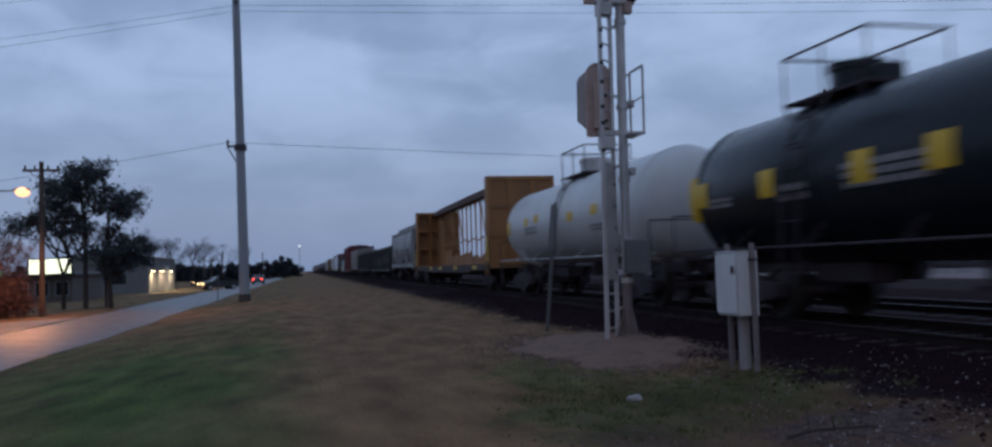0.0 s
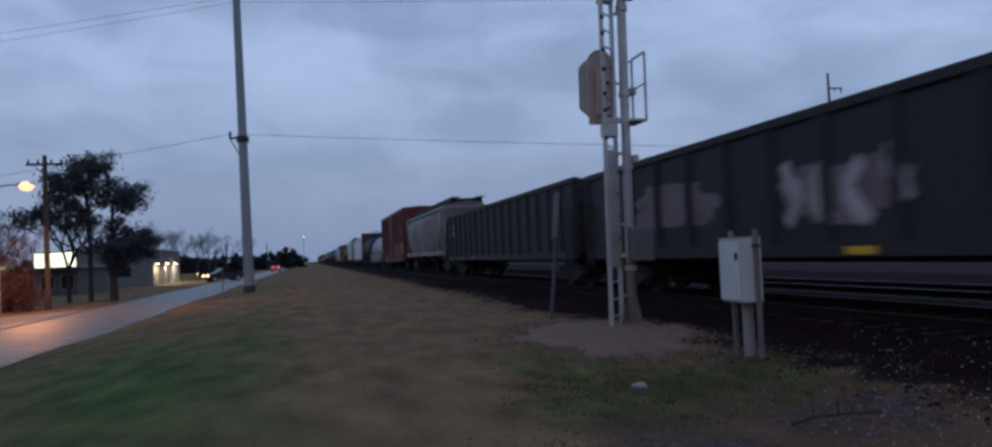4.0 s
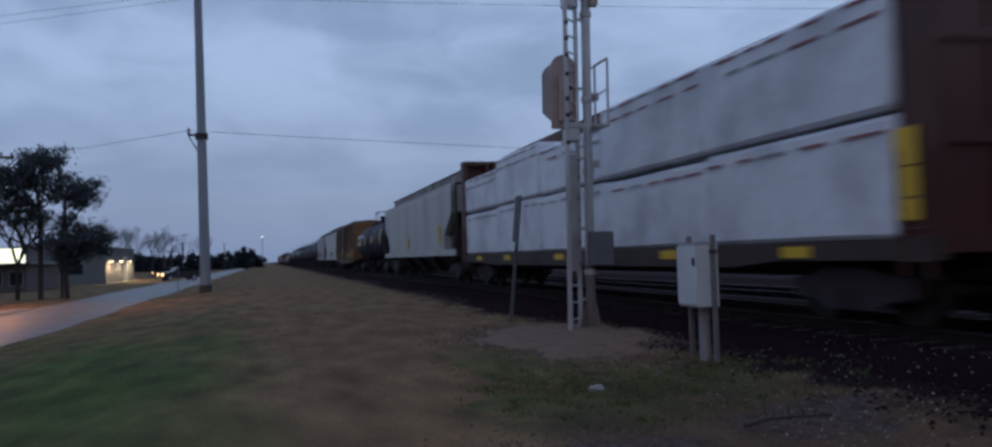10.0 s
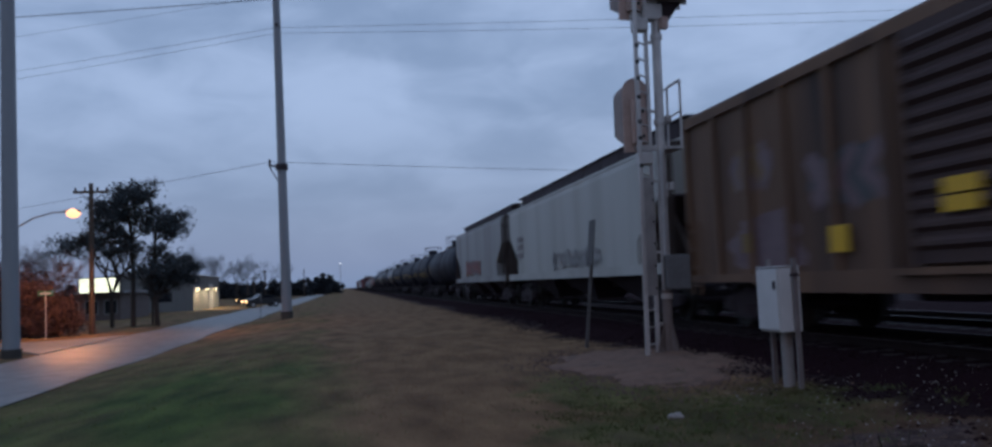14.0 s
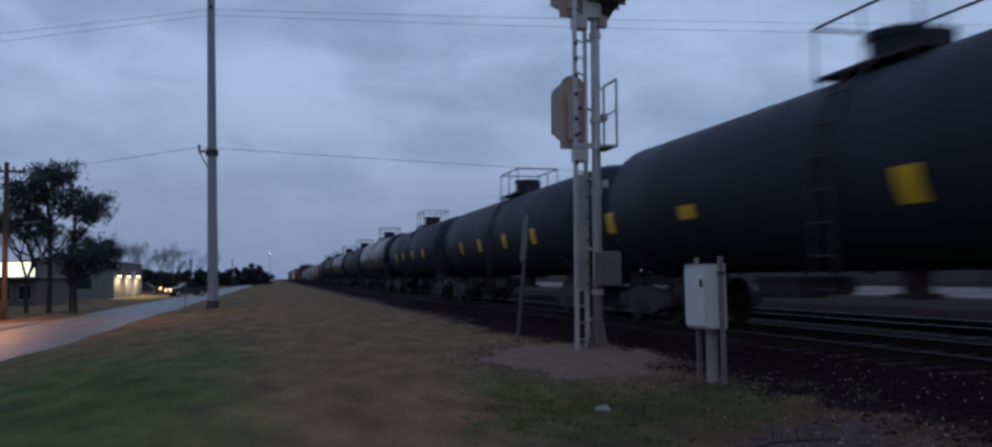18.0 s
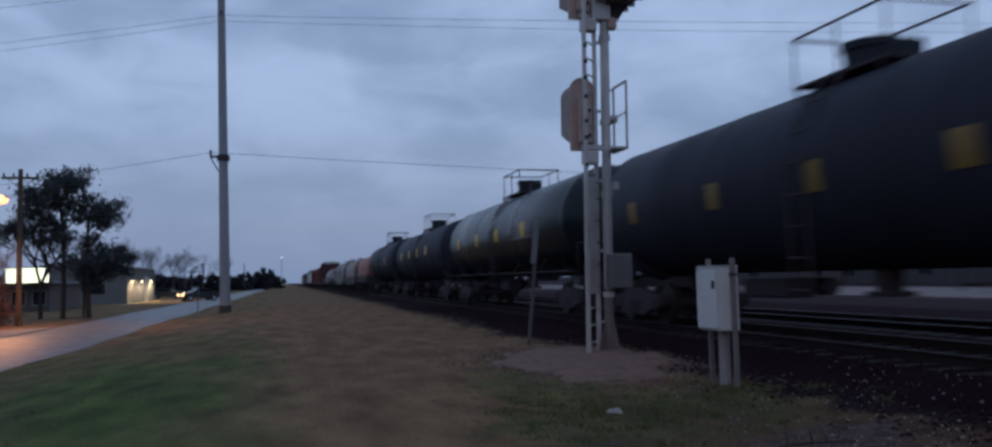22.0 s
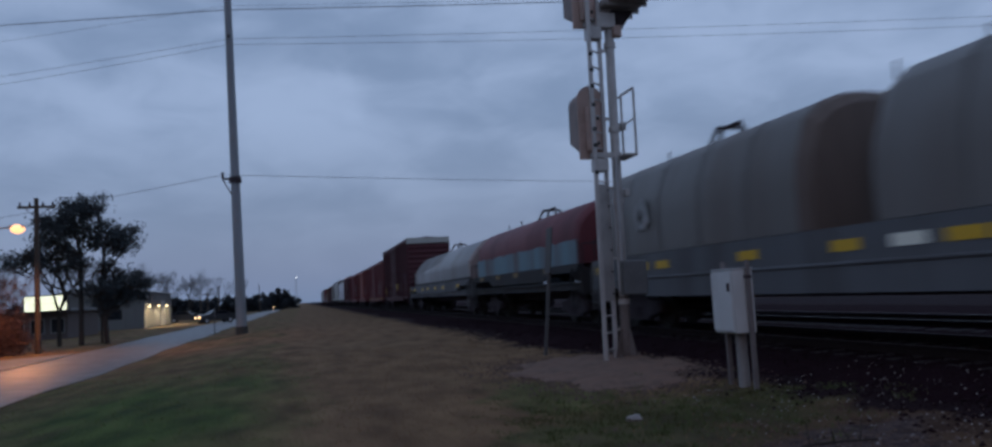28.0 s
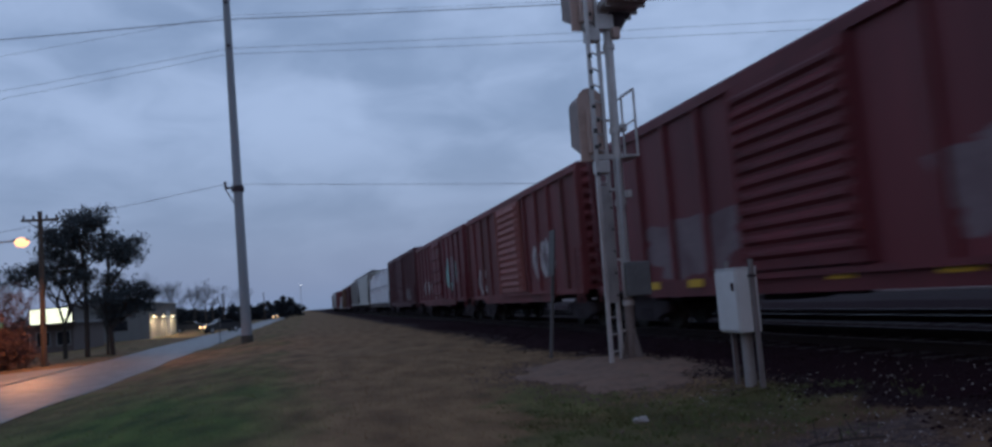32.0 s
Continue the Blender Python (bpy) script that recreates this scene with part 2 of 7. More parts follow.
SPRAY = [mat("spray_" + n, c, 0.55, vary=0.35, scale=2.0, dirt=d, dirt_amount=0.6) for n, c, d in (
    ("silver", (0.34, 0.34, 0.34), (0.09, 0.05, 0.05)), ("mint", (0.2, 0.42, 0.38), (0.1, 0.12, 0.12)), ("pale", (0.40, 0.36, 0.36), (0.16, 0.07, 0.07)),
    ("rust_orange", (0.33, 0.11, 0.04), (0.15, 0.04, 0.03)), ("blue", (0.05, 0.07, 0.17), (0.06, 0.04, 0.05)), ("red", (0.32, 0.10, 0.085), (0.2, 0.16, 0.15)), ("ochre", (0.18, 0.10, 0.035), (0.09, 0.07, 0.055)), ("charcoal", (0.05, 0.055, 0.06), (0.09, 0.09, 0.09)), ("dusty", (0.165, 0.112, 0.124), (0.085, 0.035, 0.042)), ("stain", (0.115, 0.082, 0.07), (0.17, 0.135, 0.115)))]


# ---- building helpers ----
def part(name, bm, material, parent, label="", smooth=False):
    """One mesh object under a thing or a part."""
    me = bpy.data.meshes.new(name)
    bm.to_mesh(me)
    bm.free()
    return hang(name, me, material, parent, label, smooth)


def hang(name, me, material, parent, label="", smooth=False):
    if not me.materials:
        me.materials.append(material)
        if smooth:
            me.shade_smooth()
            me.set_sharp_from_angle(angle=radians(40))
    ob = new(name, me)
    ob.parent = parent
    if label:
        tagged(ob, label)
    return ob


def thing(name, label, category, group="", kind="", at=None):
    ob = tagged(new(name), label, category, group, kind)
    if at is not None:
        ob.matrix_world = at
    return ob


def B():
    return bmesh.new()


def box(bm, x0, x1, y0, y1, z0, z1, bevel=0.0):
    v = [bm.verts.new((x, y, z)) for z in (z0, z1) for x, y in ((x0, y0), (x1, y0), (x1, y1), (x0, y1))]
    fs = [bm.faces.new([v[i] for i in q]) for q in ((3, 2, 1, 0), (4, 5, 6, 7), (0, 1, 5, 4), (1, 2, 6, 5), (2, 3, 7, 6), (3, 0, 4, 7))]
    if bevel:
        es = list({e for f in fs for e in f.edges})
        bmesh.ops.bevel(bm, geom=es, offset=bevel, segments=1, affect="EDGES")
    return bm


def rod(bm, a, b, r, seg=8, r2=None):
    a, b = Vector(a), Vector(b)
    w = (b - a).normalized()
    u = w.orthogonal().normalized()
    v = w.cross(u)
    r2 = r if r2 is None else r2
    c = [(math.cos(2 * math.pi * i / seg), math.sin(2 * math.pi * i / seg)) for i in range(seg)]
    lo = [bm.verts.new(a + u * (x * r) + v * (y * r)) for x, y in c]
    hi = [bm.verts.new(b + u * (x * r2) + v * (y * r2)) for x, y in c]
    for i in range(seg):
        j = (i + 1) % seg
        bm.faces.new((lo[i], lo[j], hi[j], hi[i]))
    bm.faces.new(lo[::-1])
    bm.faces.new(hi)
    return bm


def pipe(bm, pts, r, seg=6):
    for a, b in zip(pts, pts[1:]):
        rod(bm, a, b, r, seg)
    return bm


def prism(bm, poly, a, b, axis="y"):
    """A closed outline of (u, v), drawn from a to b along an axis: y gives (x, z), x gives (y, z), z gives (x, y)."""
    def at(p, s):
        return {"y": (p[0], s, p[1]), "x": (s, p[0], p[1]), "z": (p[0], p[1], s)}[axis]
    lo = [bm.verts.new(at(p, a)) for p in poly]
    hi = [bm.verts.new(at(p, b)) for p in poly]
    n = len(poly)
    for i in range(n):
        j = (i + 1) % n
        bm.faces.new((lo[i], lo[j], hi[j], hi[i]))
    bm.faces.new(lo[::-1])
    bm.faces.new(hi)
    bmesh.ops.recalc_face_normals(bm, faces=bm.faces[:])
    return bm


def loft(bm, rings, closed=True, caps=True):
    """Skin a row of equal rings of points."""
    vs = [[bm.verts.new(p) for p in r] for r in rings]
    n = len(vs[0])
    for r0, r1 in zip(vs, vs[1:]):
        for i in range(n if closed else n - 1):
            j = (i + 1) % n
            bm.faces.new((r0[i], r0[j], r1[j], r1[i]))
    if caps:
        bm.faces.new(vs[0][::-1])
        bm.faces.new(vs[-1])
    bmesh.ops.recalc_face_normals(bm, faces=bm.faces[:])
    return bm


# ---- ground ----
def smooth(a, b, v):
    t = np.clip((v - a) / (b - a), 0, 1)
    return t * t * (3 - 2 * t)


def ground_height(x, y):
    """The lie of the land: a low grass bank, a road on one side, the track bed on the other."""
    x, y = np.asarray(x, float), np.asarray(y, float)
    z = -0.29 + 0.33 * smooth(-6.3, -1.2, x)
    z = z + 0.02 * np.sin(0.31 * y + 0.8 * x) * smooth(-6, -4, x) + 0.02 * np.sin(0.9 * y - 1.3 * x) * smooth(-6, -4, x) * smooth(6, 4, x)
    z = z + 0.05 * smooth(-10.3, -12.0, x)
    z = z + 0.15 * smooth(4.4, 6.9, x) - 0.40 * smooth(14.8, 17.5, x)
    z = z - 0.02 * smooth(22, 23, x)
    return z


def grid_axis(fine, a, b, far, grow=1.35):
    v = list(np.arange(a, b + 1e-6, fine))
    s, q = fine, b
    while q < far:
        s *= grow
        q += s
        v.append(q)
    s, q = fine, a
    while q > -far:
        s *= grow
        q -= s
        v.insert(0, q)
    return np.array(v)


def sheet(name, xs, ys, zf, material, smooth_shade=True):
    X, Y = np.meshgrid(xs, ys)
    Z = zf(X, Y)
    nx, ny = len(xs), len(ys)
    co = np.stack([X.ravel(), Y.ravel(), Z.ravel()], 1)
    i = np.arange(nx - 1)[None, :] + nx * np.arange(ny - 1)[:, None]
    q = np.stack([i, i + 1, i + nx + 1, i + nx], -1).reshape(-1, 4)
    me = bpy.data.meshes.new(name)
    me.from_pydata(co.tolist(), [], q.tolist())
    me.materials.append(material)
    if smooth_shade:
        me.shade_smooth()
    return new(name, me)


def ground_material():
    m = bpy.data.materials.new("winter_grass_ground")
    m.use_nodes = True
    n, l = m.node_tree.nodes, m.node_tree.links
    b = n["Principled BSDF"]
    b.inputs["Roughness"].default_value = 0.95
    b.inputs["Specular IOR Level"].default_value = 0.1
    tc = n.new("ShaderNodeTexCoord")
    sep = n.new("ShaderNodeSeparateXYZ")
    l.new(tc.outputs["Object"], sep.inputs[0])
    big = n.new("ShaderNodeTexNoise"); big.inputs["Scale"].default_value, big.inputs["Detail"].default_value = 0.55, 5
    med = n.new("ShaderNodeTexNoise"); med.inputs["Scale"].default_value, med.inputs["Detail"].default_value = 1.7, 6
    fine = n.new("ShaderNodeTexNoise"); fine.inputs["Scale"].default_value, fine.inputs["Detail"].default_value = 22, 6
    drawn = n.new("ShaderNodeMapping"); drawn.inputs["Scale"].default_value = (1.0, 0.42, 1.0)
    l.new(tc.outputs["Object"], drawn.inputs["Vector"])
    for t in (big, med):
        l.new(drawn.outputs[0], t.inputs["Vector"])
    l.new(tc.outputs["Object"], fine.inputs["Vector"])
    # green grows on the bank towards the road, dry grass on the crown
    gx = n.new("ShaderNodeMapRange"); gx.inputs["From Min"].default_value, gx.inputs["From Max"].default_value = 0.75, -0.95
    gx.inputs["To Min"].default_value, gx.inputs["To Max"].default_value = -0.35, 0.8
    l.new(sep.outputs["X"], gx.inputs["Value"])
    gy = n.new("ShaderNodeMapRange"); gy.inputs["From Min"].default_value, gy.inputs["From Max"].default_value = 14, 28
    gy.inputs["To Min"].default_value, gy.inputs["To Max"].default_value = 0.0, -0.7
    l.new(sep.outputs["Y"], gy.inputs["Value"])
    s1 = n.new("ShaderNodeMath"); s1.operation = "ADD"
    l.new(gx.outputs[0], s1.inputs[0]); l.new(gy.outputs[0], s1.inputs[1])
    nb = n.new("ShaderNodeMapRange"); nb.inputs["From Min"].default_value, nb.inputs["From Max"].default_value = 0.3, 0.7
    nb.inputs["To Min"].default_value, nb.inputs["To Max"].default_value = -0.35, 0.45
    l.new(big.outputs["Fac"], nb.inputs["Value"])
    s2 = n.new("ShaderNodeMath"); s2.operation = "ADD"; s2.use_clamp = True
    l.new(s1.outputs[0], s2.inputs[0]); l.new(nb.outputs[0], s2.inputs[1])
    dry = n.new("ShaderNodeValToRGB")
    dry.color_ramp.elements[0].color, dry.color_ramp.elements[1].color = (0.10, 0.058, 0.033, 1), (0.265, 0.163, 0.09, 1)
    dry.color_ramp.elements[0].position, dry.color_ramp.elements[1].position = 0.26, 0.76
    l.new(med.outputs["Fac"], dry.inputs[0])
    gre = n.new("ShaderNodeValToRGB")
    gre.color_ramp.elements[0].color, gre.color_ramp.elements[1].color = (0.028, 0.045, 0.013, 1), (0.094, 0.126, 0.036, 1)
    gre.color_ramp.elements[0].position, gre.color_ramp.elements[1].position = 0.3, 0.7
    l.new(med.outputs["Fac"], gre.inputs[0])
    # weeds and bare gravel between the bank and the ballast
    wob = n.new("ShaderNodeTexNoise"); wob.inputs["Scale"].default_value, wob.inputs["Detail"].default_value = 1.6, 5
    l.new(tc.outputs["Object"], wob.inputs["Vector"])
    shift = n.new("ShaderNodeVectorMath"); shift.operation = "MULTIPLY_ADD"
    shift.inputs[1].default_value = (2.2, 2.2, 0)
    l.new(wob.outputs["Color"], shift.inputs[0]); l.new(tc.outputs["Object"], shift.inputs[2])

    def patch_of(cx, cy, rx, ry):
        mp = n.new("ShaderNodeMapping")
        mp.inputs["Location"].default_value = (-(cx + 1.1) / rx, -(cy + 1.1) / ry, 0)
        mp.inputs["Scale"].default_value = (1 / rx, 1 / ry, 0)
        l.new(shift.outputs[0], mp.inputs["Vector"])
        ln = n.new("ShaderNodeVectorMath"); ln.operation = "LENGTH"
        l.new(mp.outputs[0], ln.inputs[0])
        mr = n.new("ShaderNodeMapRange"); mr.inputs["From Min"].default_value, mr.inputs["From Max"].default_value = 1.2, 0.7
        l.new(ln.outputs["Value"], mr.inputs["Value"])
        return mr.outputs[0]

    def either(a, b):
        q = n.new("ShaderNodeMath"); q.operation = "MAXIMUM"
        l.new(a, q.inputs[0]); l.new(b, q.inputs[1])
        return q.outputs[0]

    weeds = n.new("ShaderNodeMath"); weeds.operation = "MULTIPLY"; weeds.inputs[1].default_value = 0.62
    l.new(either(patch_of(4.6, 8.5, 1.7, 1.2), either(patch_of(3.0, 7.6, 1.1, 1.5), patch_of(3.3, 11.0, 0.8, 1.8))), weeds.inputs[0])
    green = either(s2.outputs[0], weeds.outputs[0])
    bare = either(patch_of(2.5, 5.2, 0.8, 0.9), patch_of(4.6, 6.3, 0.8, 0.6))
    mx = n.new("ShaderNodeMix"); mx.data_type = "RGBA"
    l.new(green, mx.inputs["Factor"]); l.new(dry.outputs[0], mx.inputs["A"]); l.new(gre.outputs[0], mx.inputs["B"])
    soil = n.new("ShaderNodeValToRGB")
    soil.color_ramp.elements[0].color, soil.color_ramp.elements[1].color = (0.05, 0.036, 0.036, 1), (0.17, 0.125, 0.115, 1)
    soil.color_ramp.elements[0].position, soil.color_ramp.elements[1].position = 0.36, 0.66
    grit = n.new("ShaderNodeTexNoise"); grit.inputs["Scale"].default_value, grit.inputs["Detail"].default_value = 9, 6
    l.new(tc.outputs["Object"], grit.inputs["Vector"]); l.new(grit.outputs["Fac"], soil.inputs[0])
    m3 = n.new("ShaderNodeMix"); m3.data_type = "RGBA"
    l.new(bare, m3.inputs["Factor"]); l.new(mx.outputs["Result"], m3.inputs["A"]); l.new(soil.outputs[0], m3.inputs["B"])
    # darker brown patches on the ground beside the ballast
    dark_soil = n.new("ShaderNodeMath"); dark_soil.operation = "MULTIPLY"; dark_soil.inputs[1].default_value = 0.45
    l.new(either(patch_of(5.4, 4.5, 2.0, 2.3), patch_of(3.9, 6.6, 1.8, 2.6)), dark_soil.inputs[0])
    m5 = n.new("ShaderNodeMix"); m5.data_type = "RGBA"
    m5.inputs["B"].default_value = (0.042, 0.025, 0.025, 1)
    l.new(dark_soil.outputs[0], m5.inputs["Factor"]); l.new(m3.outputs["Result"], m5.inputs["A"])
    m3 = m5
    edge = n.new("ShaderNodeSeparateXYZ")
    l.new(shift.outputs[0], edge.inputs[0])
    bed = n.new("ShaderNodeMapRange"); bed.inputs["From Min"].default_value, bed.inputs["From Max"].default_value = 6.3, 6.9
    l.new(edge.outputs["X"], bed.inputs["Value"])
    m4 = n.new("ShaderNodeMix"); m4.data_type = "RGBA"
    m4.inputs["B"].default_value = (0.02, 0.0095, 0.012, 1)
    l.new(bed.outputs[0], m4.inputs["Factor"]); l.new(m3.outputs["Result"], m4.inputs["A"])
    mx = m4
    gr = n.new("ShaderNodeMix"); gr.data_type = "RGBA"; gr.blend_type = "MULTIPLY"; gr.inputs["Factor"].default_value = 0.28
    fr = n.new("ShaderNodeValToRGB"); fr.color_ramp.elements[0].position, fr.color_ramp.elements[1].position = 0.25, 0.7
    l.new(fine.outputs["Fac"], fr.inputs[0])
    l.new(mx.outputs["Result"], gr.inputs["A"]); l.new(fr.outputs[0], gr.inputs["B"])
    l.new(gr.outputs["Result"], b.inputs["Base Color"])
    bp = n.new("ShaderNodeBump"); bp.inputs["Strength"].default_value, bp.inputs["Distance"].default_value = 0.45, 0.04
    l.new(fine.outputs["Fac"], bp.inputs["Height"]); l.new(bp.outputs[0], b.inputs["Normal"])
    return m


GROUND = ground_material()
tagged(sheet("ground", grid_axis(0.3, -7, 16, 3000), grid_axis(0.5, -2, 60, 3000), ground_height, GROUND), "trampled winter grass, dry and green", "ground", kind="structure")

ASPHALT = mat("worn_asphalt", (0.075, 0.075, 0.08), 0.7, vary=0.2, scale=4, dirt=(0.05, 0.05, 0.052), dirt_amount=0.6, bump=0.2, bump_scale=90)
CONCRETE = mat("pale_concrete", (0.10, 0.096, 0.096), 0.75, vary=0.15, scale=1.5, dirt=(0.09, 0.088, 0.085), dirt_amount=0.6)
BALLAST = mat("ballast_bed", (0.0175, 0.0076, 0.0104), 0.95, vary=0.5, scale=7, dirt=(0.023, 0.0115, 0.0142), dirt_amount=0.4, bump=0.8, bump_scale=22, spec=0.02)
GRAVEL = mat("pinkish_gravel", (0.18, 0.11, 0.083), 0.95, vary=0.5, scale=8, dirt=(0.08, 0.065, 0.055), dirt_amount=0.6, bump=0.7, bump_scale=28, spec=0.2)


def edge_wave(y, k):
    return 0.18 * np.sin(0.23 * y + k) + 0.1 * np.sin(0.71 * y + 2 * k)


def road_sheet():
    ys = grid_axis(1.0, 0, 80, 2500)
    xs = np.linspace(0, 1, 9)
    X, Y = np.meshgrid(xs, ys)
    PX = -10.3 + 4.3 * X + np.where(X == 1, edge_wave(Y, 1) * 0.6, 0) + np.where(X == 0, edge_wave(Y, 3) * 0.6, 0)
    PZ = -0.235 - 0.03 * (2 * X - 1) ** 2
    nx, ny = len(xs), len(ys)
    i = np.arange(nx - 1)[None, :] + nx * np.arange(ny - 1)[:, None]
    q = np.stack([i, i + 1, i + nx + 1, i + nx], -1).reshape(-1, 4)
    me = bpy.data.meshes.new("road")
    me.from_pydata(np.stack([PX.ravel(), Y.ravel(), PZ.ravel()], 1).tolist(), [], q.tolist())
    me.materials.append(ROAD)
    tagged(new("road", me), "narrow pale asphalt road along the grass bank", "road", kind="structure")


ROAD = mat("pale_asphalt", (0.115, 0.113, 0.114), 0.42, vary=0.15, scale=3, dirt=(0.085, 0.084, 0.086), dirt_amount=0.6, bump=0.2, bump_scale=90)
road_sheet()
bm = B()
prism(bm, [(-10.25, 30.0), (-10.25, 41.5), (-13, 39.5), (-60, 40.0), (-60, 35.0), (-13, 34.6)], -0.26, -0.228, "z")
side = part("side_road", bm, ROAD, None)
tagged(side, "side street that joins the road", "road", kind="structure")


def track(name, xc, label):
    """Ballast bed, sleepers and two rails."""
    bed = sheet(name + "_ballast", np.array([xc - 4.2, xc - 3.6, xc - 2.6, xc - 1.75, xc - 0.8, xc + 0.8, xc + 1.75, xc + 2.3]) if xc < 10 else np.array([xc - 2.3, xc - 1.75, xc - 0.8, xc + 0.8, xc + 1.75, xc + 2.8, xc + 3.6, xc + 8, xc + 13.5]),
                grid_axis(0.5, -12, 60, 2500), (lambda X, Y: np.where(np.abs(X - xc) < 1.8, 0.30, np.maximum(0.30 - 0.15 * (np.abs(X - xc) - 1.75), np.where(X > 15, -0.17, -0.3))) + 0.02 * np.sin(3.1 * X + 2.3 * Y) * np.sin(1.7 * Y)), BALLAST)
    tagged(bed, "dark crushed-stone ballast", "ballast", kind="structure")
    for k, s in (("near", -1), ("far", 1)):
        x = xc + s * 0.7525
        r = thing("rail", "long steel rail with a polished head", "rail", "rails of " + name, "structure")
        prof = [(-0.07, 0), (0.07, 0), (0.07, 0.012), (0.012, 0.035), (0.012, 0.125), (0.037, 0.14), (0.037, 0.164), (-0.037, 0.164), (-0.037, 0.14), (-0.012, 0.125), (-0.012, 0.035), (-0.07, 0.012)]
        part("web", prism(B(), [(x + a, RAILZ - 0.17 + c) for a, c in prof], -700, 1500), RAIL_SIDE, r)
        part("head", box(B(), x - 0.033, x + 0.033, -700, 1500, RAILZ - 0.004, RAILZ), RAIL_TOP if name == "track_2" else RAIL_SHADED, r)
    return bed


RAILZ = 0.45
TIMBER = mat("creosoted_sleeper", (0.018, 0.011, 0.0115), 0.9, vary=0.4, scale=5, dirt=(0.035, 0.03, 0.026), dirt_amount=0.5, bump=0.4, bump_scale=30, rand=0.25)
BEDS = [track("track_1", 8.75, "near"), track("track_2", 12.65, "far")]


# ---- signal mast ----
PALE_METAL = mat("weathered_aluminium", (0.46, 0.43, 0.42), 0.5, 0.15, vary=0.15, scale=3, dirt=(0.24, 0.21, 0.2), dirt_amount=0.6, coat=0.4)
BACK_TAN = mat("tan_painted_backboard", (0.42, 0.29, 0.25), 0.6, vary=0.15, scale=3, dirt=(0.22, 0.16, 0.14), dirt_amount=0.6)
FOOT_RUST = mat("dirty_brown_steel", (0.17, 0.135, 0.125), 0.75, 0.1, vary=0.25, scale=3, dirt=(0.08, 0.055, 0.045), dirt_amount=0.7)
HOOD_TAN = mat("weathered_tan_hood", (0.27, 0.205, 0.19), 0.65, vary=0.2, scale=3, dirt=(0.14, 0.12, 0.115), dirt_amount=0.6)
BLACK_HOOD = mat("black_signal_paint", (0.02, 0.02, 0.022), 0.6, vary=0.3)


def signal_mast(x, y, z):
    m = thing("signal_mast", "grey railway signal mast with ladder, hooded heads and a platform", "railway signal", at=pose(x, y, z, 0, 0.9, 0))
    part("foundation", box(B(), -0.45, 0.35, -0.3, 0.3, -0.35, 0.05, 0.03), CONCRETE, m, "concrete foundation")
    part("pole", rod(B(), (0, 0, 0.1), (0, 0, 6.35), 0.085, 20), PALE_METAL, m, smooth=True)
    for zz in (1.1, 2.95, 4.3, 5.9):
        part("pole_clamp", rod(B(), (0, 0, zz - 0.05), (0, 0, zz + 0.05), 0.11, 16), PALE_METAL, m)
    # ladder with its guard plate
    lx = -0.325
    lad = part("ladder", ladder_side(lx), PALE_METAL, m)
    for i in range(21):
        part("rung", rod(B(), (lx - 0.16, -0.24, 0.25 + i * 0.305), (lx + 0.12, 0.02, 0.25 + i * 0.305), 0.016, 8), PALE_METAL, lad)
    for zz in (0.6, 1.9, 3.2, 4.5, 5.8):
        part("stand_off", box(B(), lx + 0.1, -0.05, 0.0, 0.04, zz - 0.025, zz + 0.025), PALE_METAL, lad)
    g = part("guard_plate", prism(B(), [(lx - 0.2, -0.285), (lx + 0.14, -0.03), (lx + 0.13, -0.01), (lx - 0.21, -0.265)], 1.12, 3.25, "z"), PALE_METAL, lad, "blank ladder guard plate")
    for zz in (1.25, 1.65, 2.05, 2.45, 2.85, 3.15):
        part("bolt", box(B(), lx + 0.09, lx + 0.125, -0.075, -0.055, zz - 0.02, zz + 0.02), BLACK_HOOD, g, "dark bolt")
    for zz in (3.45, 3.95, 4.25, 4.7, 5.05, 5.35, 5.65):
        part("rail_clip", box(B(), lx - 0.2, lx - 0.13, -0.285, -0.262, zz - 0.035, zz + 0.035), BLACK_HOOD, lad, "dark clip")
    part("guard_hinge", rod(B(), (lx - 0.205, -0.28, 1.15), (lx - 0.205, -0.28, 3.22), 0.02), PALE_METAL, g)
    # heads: a rounded backboard, a long hood and a case
    for zc in (4.36, 6.84):
        h = part("signal_head", case_mesh(zc), BACK_TAN, m, "tan case and backboard with a long dark hood")
        part("backboard", tombstone(zc), BACK_TAN, h)
        hd = part("hood", hood_mesh(zc, 0.055, 0.54), HOOD_TAN, h, "weathered tan hood", True)
        part("hood_lip", hood_mesh(zc, 0.542, 0.58), BLACK_HOOD, hd, "black lip")
        part("bracket", box(B(), -0.5, 0.1, -0.05, 0.025, zc - 0.60, zc - 0.50), PALE_METAL, h)
        for k in (-0.34, 0.12):
            part("door_latch", box(B(), -0.385, -0.335, -0.125, -0.1, zc + k - 0.03, zc + k + 0.03, 0.006), BLACK_HOOD, h, "dark latch")
        part("junction_case", box(B(), -0.5, -0.22, -0.2, 0.0, zc - 0.88, zc - 0.64, 0.02), PALE_METAL, h)
    # service cage
    cg = part("cage", box(B(), 0.27, 0.305, -0.3, 0.3, 5.0, 5.04), PALE_METAL, m, "open maintenance cage of angle iron")
    for yy in (-0.3, 0.3):
        part("cage_post", box(B(), 0.27, 0.305, yy - 0.018, yy + 0.018, 3.8, 5.0), PALE_METAL, cg)
        for zz in (4.42, 4.98):
            part("cage_rail", rod(B(), (0.05, yy * 0.3, zz - 0.12), (0.28, yy, zz + 0.03), 0.014, 6), PALE_METAL, cg)
